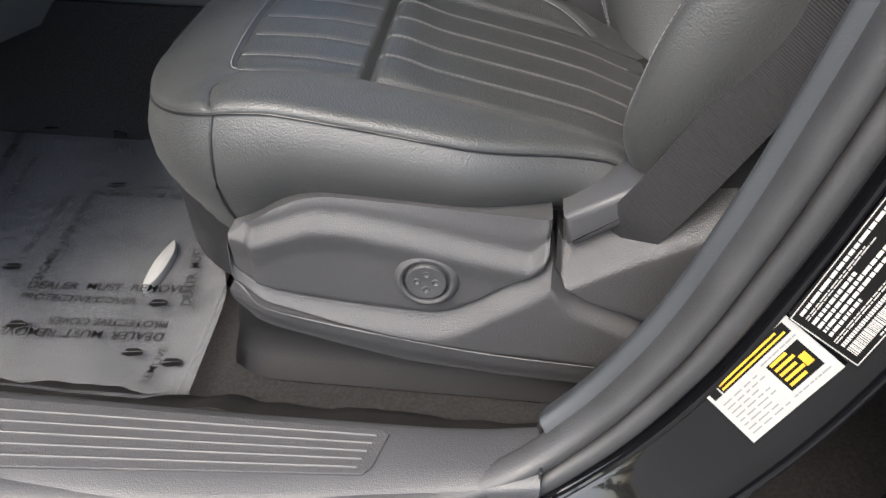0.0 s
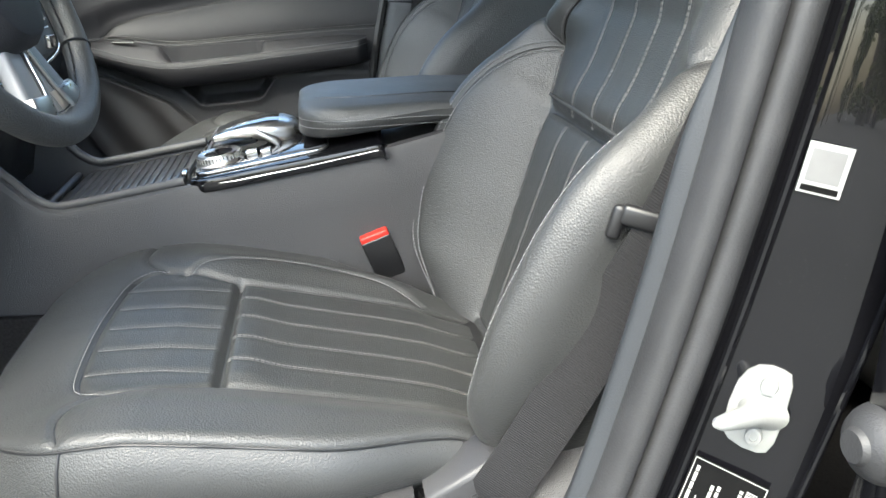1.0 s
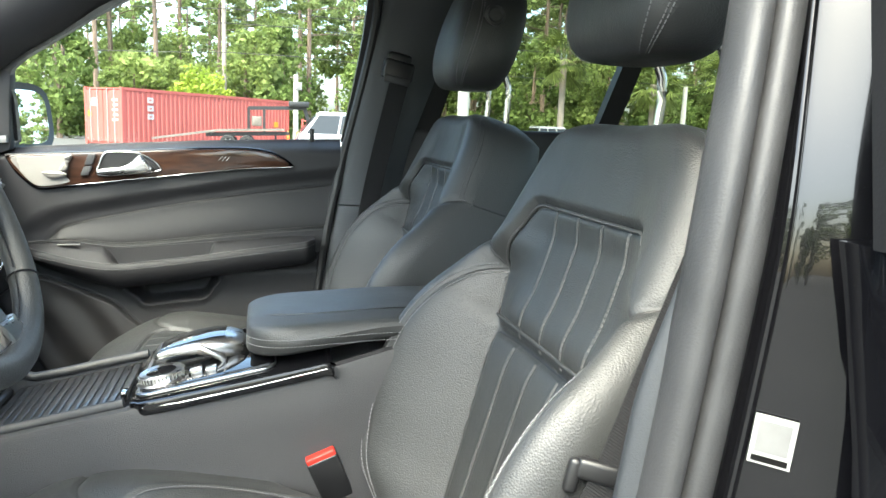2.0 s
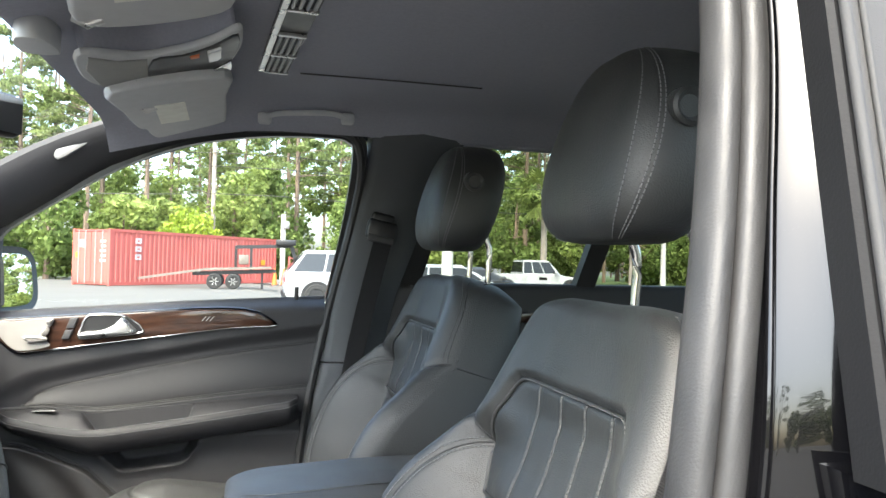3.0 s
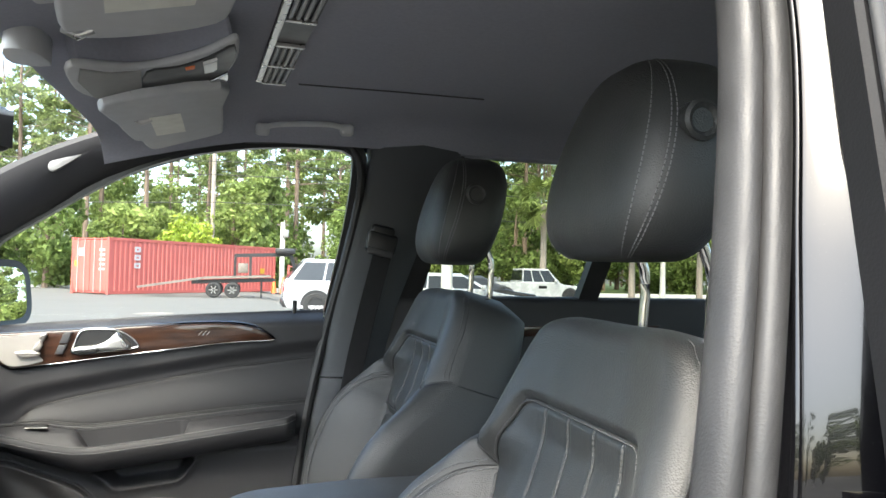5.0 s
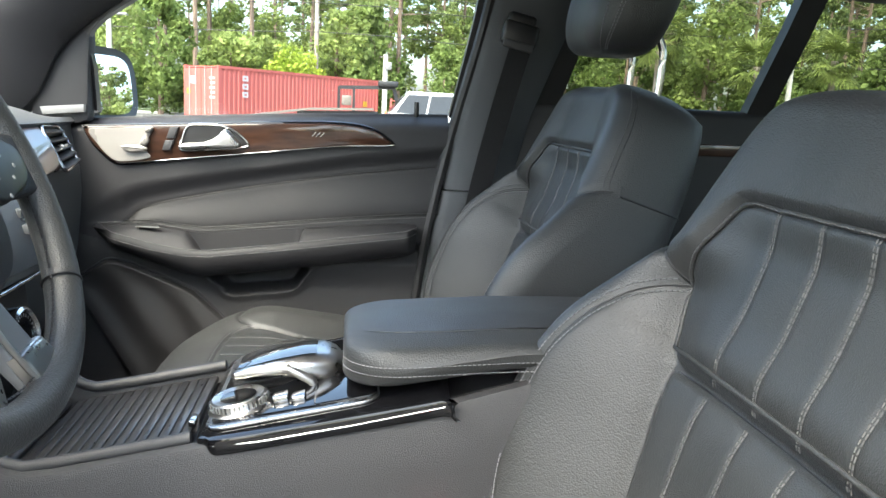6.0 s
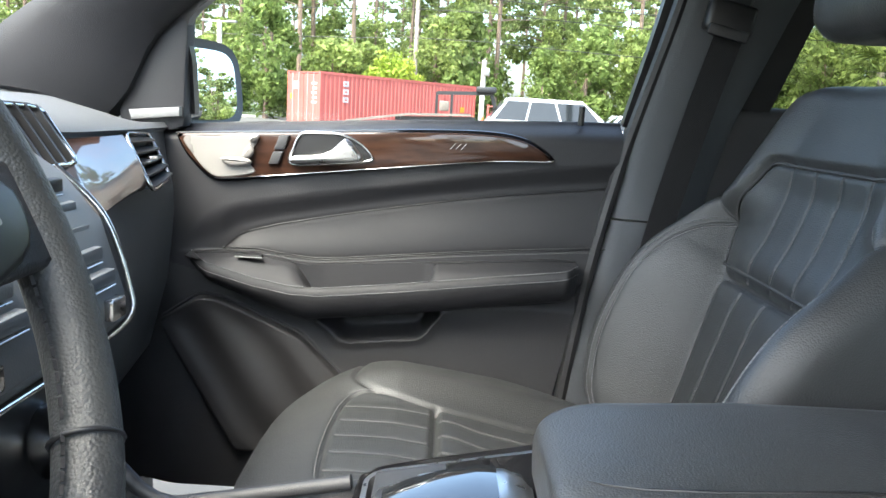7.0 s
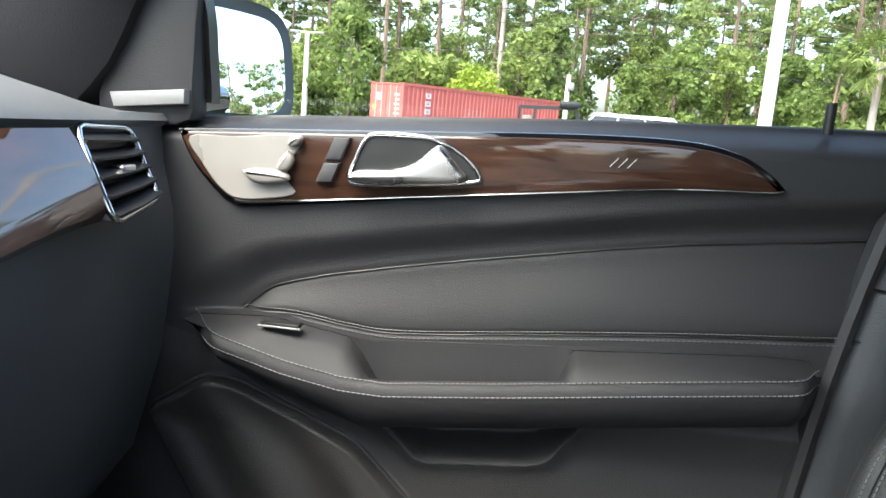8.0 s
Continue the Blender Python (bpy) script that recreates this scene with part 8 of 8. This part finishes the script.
def tree(name, label, category, stems, crown, mat, group):
    t = thing(name, label, category, group=group)
    vs, fs = [], []
    for pts, r0, r1 in stems:
        pts = spline(pts, 2)
        sc = list(np.linspace(r0, r1, len(pts)))
        v, f = sweep(pts, ring(1.0, 6 if r0 > 0.1 else 4), scales=sc, up=(0.3, 1, 0.1))
        fs += [tuple(k + len(vs) for k in q) for q in f]
        vs += v
    link("trunk", vs, fs, "bark", t)
    c = new("crown", fast_mesh("crown", *crown, mat))
    c.parent = t
    return t


def broadleaf(h, spread, mat, low=0.2, count=3700, size=0.215):
    stems = [([(0, 0, -0.3), (0.1, 0, h * 0.3), (0.0, 0.1, h * 0.6), (0.1, 0, h * 0.8)], 0.16 * h / 8 + 0.05, 0.03)]
    cs, rs = [], []
    for k in range(22):
        a, z = rt.uniform(0, 6.28), rt.uniform(low, 0.95)
        prof = math.sin(math.pi * min(max((z - low * 0.5) / (1.0 - low * 0.5), 0.05), 0.97)) ** 0.6
        rr = spread * prof * rt.uniform(0.25, 0.9)
        p = (rr * math.cos(a), rr * math.sin(a), z * h)
        cs.append(p)
        rs.append(spread * rt.uniform(0.22, 0.42))
        if k < 7:
            stems.append(([(0.05, 0, h * 0.3 + 0.08 * h * (k % 4)), (p[0] * 0.5, p[1] * 0.5, (h * 0.35 + p[2]) / 2), p], 0.05, 0.012))
    return stems, leaf_cards(cs, rs, count, size)


def pine(h, mat_count=2150):
    stems = [([(0, 0, -0.3), (rt.normal() * 0.1, 0, h * 0.4), (rt.normal() * 0.25, rt.normal() * 0.2, h * 0.75), (rt.normal() * 0.3, 0, h)], 0.2, 0.04)]
    cs, rs = [], []
    for k in range(26):
        z = h * rt.uniform(0.42, 1.0)
        a = rt.uniform(0, 6.28)
        ln = (1.0 - (z / h - 0.42) * 1.1) * 2.8 * rt.uniform(0.5, 1.1) + 0.5
        p = (ln * math.cos(a), ln * math.sin(a), z + rt.uniform(-0.2, 0.5))
        cs.append(p)
        rs.append(rt.uniform(0.45, 0.95))
        stems.append(([(0, 0, z - 0.3), (p[0] * 0.5, p[1] * 0.5, z), p], 0.045, 0.01))
    return stems, leaf_cards(cs, rs, mat_count, 0.205, 0.55)


kinds_b = [tree("broadleaf_tree", "dense green broadleaf tree at the edge of the lot", "tree", *broadleaf(h, s, m_, lo), m_, "broadleaf trees")
           for h, s, m_, lo in ((7.5, 3.0, "leaf", 0.12), (6.0, 2.6, "leaf_mid", 0.1), (9.0, 2.8, "leaf_mid", 0.15), (5.0, 2.4, "leaf", 0.08), (11.0, 3.0, "leaf_mid", 0.15))]
kinds_p = [tree("pine_tree", "tall slender pine with a bare trunk and sparse crown", "tree", *pine(h), "needle", "pine trees") for h in (16, 19, 22, 18)]
bright = tree("young_tree", "low bright yellow green young tree behind the container", "tree", *broadleaf(4.4, 2.0, "leaf_bright", 0.2, 2200, 0.16), "leaf_bright", "young trees")
for k, b in enumerate(kinds_b):
    b.location = (-62 + 3 * k, 50, 0)
for k, b in enumerate(kinds_p):
    b.location = (-66 + 5 * k, 58, 0)
bright.location = (-3.6, 47.6, 0)


def put(src, x, y, s):
    ob = copy_thing(src, Matrix.Translation((x, y, -0.1)) @ Matrix.Rotation(rt.uniform(0, 6.28), 4, "Z"))
    ob.scale = (s * rt.uniform(0.9, 1.1), s * rt.uniform(0.9, 1.1), s * rt.uniform(0.88, 1.12))
    return ob


put(kinds_b[0], -11.2, 45.2, 0.92)
put(kinds_b[1], -7.6, 48.5, 1.0)
put(kinds_b[3], 0.6, 49.2, 0.95)
for x in np.arange(-52, 92, 3.2):
    if not (-13.5 < x < -9):
        put(kinds_b[int(rt.integers(0, 4))], x + rt.normal() * 0.8, 50.5 + rt.normal() * 1.2, rt.uniform(0.65, 1.0) * (1.25 if x > 6 else 1.0))
    put(kinds_b[int(rt.choice((2, 4, 0)))], x + rt.normal() * 1.2, 58 + rt.normal() * 2, rt.uniform(0.55, 0.85) * (1.2 if x > 12 else 1.0))
for x in np.arange(-50, 92, 3.4):
    put(kinds_b[int(rt.choice((2, 4, 4)))], x + rt.normal(), 66 + rt.normal() * 2.5, rt.uniform(0.8, 1.05))
for y in np.arange(-30, 60, 6):
    put(kinds_b[int(rt.integers(0, 5))], -58 + rt.normal() * 2, y, rt.uniform(0.9, 1.3))
    put(kinds_p[int(rt.integers(0, 4))], -66 + rt.normal() * 4, y, rt.uniform(0.8, 1.1))
for x in np.arange(-80, 120, 2.0):
    put(kinds_p[int(rt.integers(0, 4))], x + rt.normal() * 1.0, rt.uniform(74, 96), rt.uniform(0.85, 1.15))
for x in np.arange(-56, 95, 1.9):
    put(kinds_p[int(rt.integers(0, 4))], x + rt.normal() * 1.0, rt.uniform(51, 72), rt.uniform(0.8, 1.15))
for x in np.arange(-60, 70, 9.5):
    put(kinds_b[int(rt.integers(0, 5))], x + rt.normal(), -48 + rt.normal() * 3, rt.uniform(0.9, 1.3))
    put(kinds_p[int(rt.integers(0, 4))], x + rt.normal() * 2, -54 + rt.normal() * 3, rt.uniform(0.7, 1.0))
for y in np.arange(-40, 46, 10):
    put(kinds_b[int(rt.integers(0, 5))], 75 + rt.normal() * 3, y, rt.uniform(0.9, 1.3))
    put(kinds_p[int(rt.integers(0, 4))], 82 + rt.normal() * 3, y, rt.uniform(0.7, 1.0))


def palm(x, y, h, r):
    t = thing("palm_tree", "cabbage palm with a shaggy crown of fan fronds", "tree", (x, y, -0.2), group="palm trees")
    v, f = lathe([(0.24, -0.3), (0.2, 0.5), (0.17, h * 0.6), (0.2, h)], 14, Matrix.Translation((x, y, -0.2)))
    link("trunk", v, f, "bark_grey", t)
    vs, fs = [], []
    for k in range(60):
        a, e = rt.uniform(0, 6.28), rt.uniform(-0.9, 1.3)
        ln = r * rt.uniform(0.7, 1.05)
        base = np.array((x, y, h - 0.2))
        d = np.array((math.cos(a) * math.cos(e), math.sin(a) * math.cos(e), math.sin(e)))
        tip = base + d * ln * 0.55
        side = np.cross(d, (0, 0, 1.0))
        side /= np.linalg.norm(side) + 1e-9
        upv = np.cross(side, d)
        for j in range(11):
            b = (j - 5) / 5 * 1.25
            q = d * math.cos(b) + side * math.sin(b)
            end = tip + q * ln * 0.5 * (1 - 0.15 * abs(b)) - np.array((0, 0, ln * 0.22 * (0.5 + abs(b) * 0.4)))
            w = np.cross(q, upv) * 0.045 * 1.0
            i = len(vs)
            vs += [tip - w * 0.3, tip + w * 0.3, (tip + end) / 2 + w + upv * 0.05, end, (tip + end) / 2 - w + upv * 0.05]
            fs += [(i, i + 1, i + 2, i + 4), (i + 4, i + 2, i + 3)]
        i = len(vs)
        vs += [base - side * 0.02, base + side * 0.02, tip + side * 0.015, tip - side * 0.015]
        fs.append((i, i + 1, i + 2, i + 3))
    link("crown", vs, fs, "palm", t, smooth=False)


palm(16.2, 38.2, 5.6, 2.3)
palm(21.9, 38.4, 4.5, 2.2)
palm(27.5, 40.0, 5.2, 2.2)
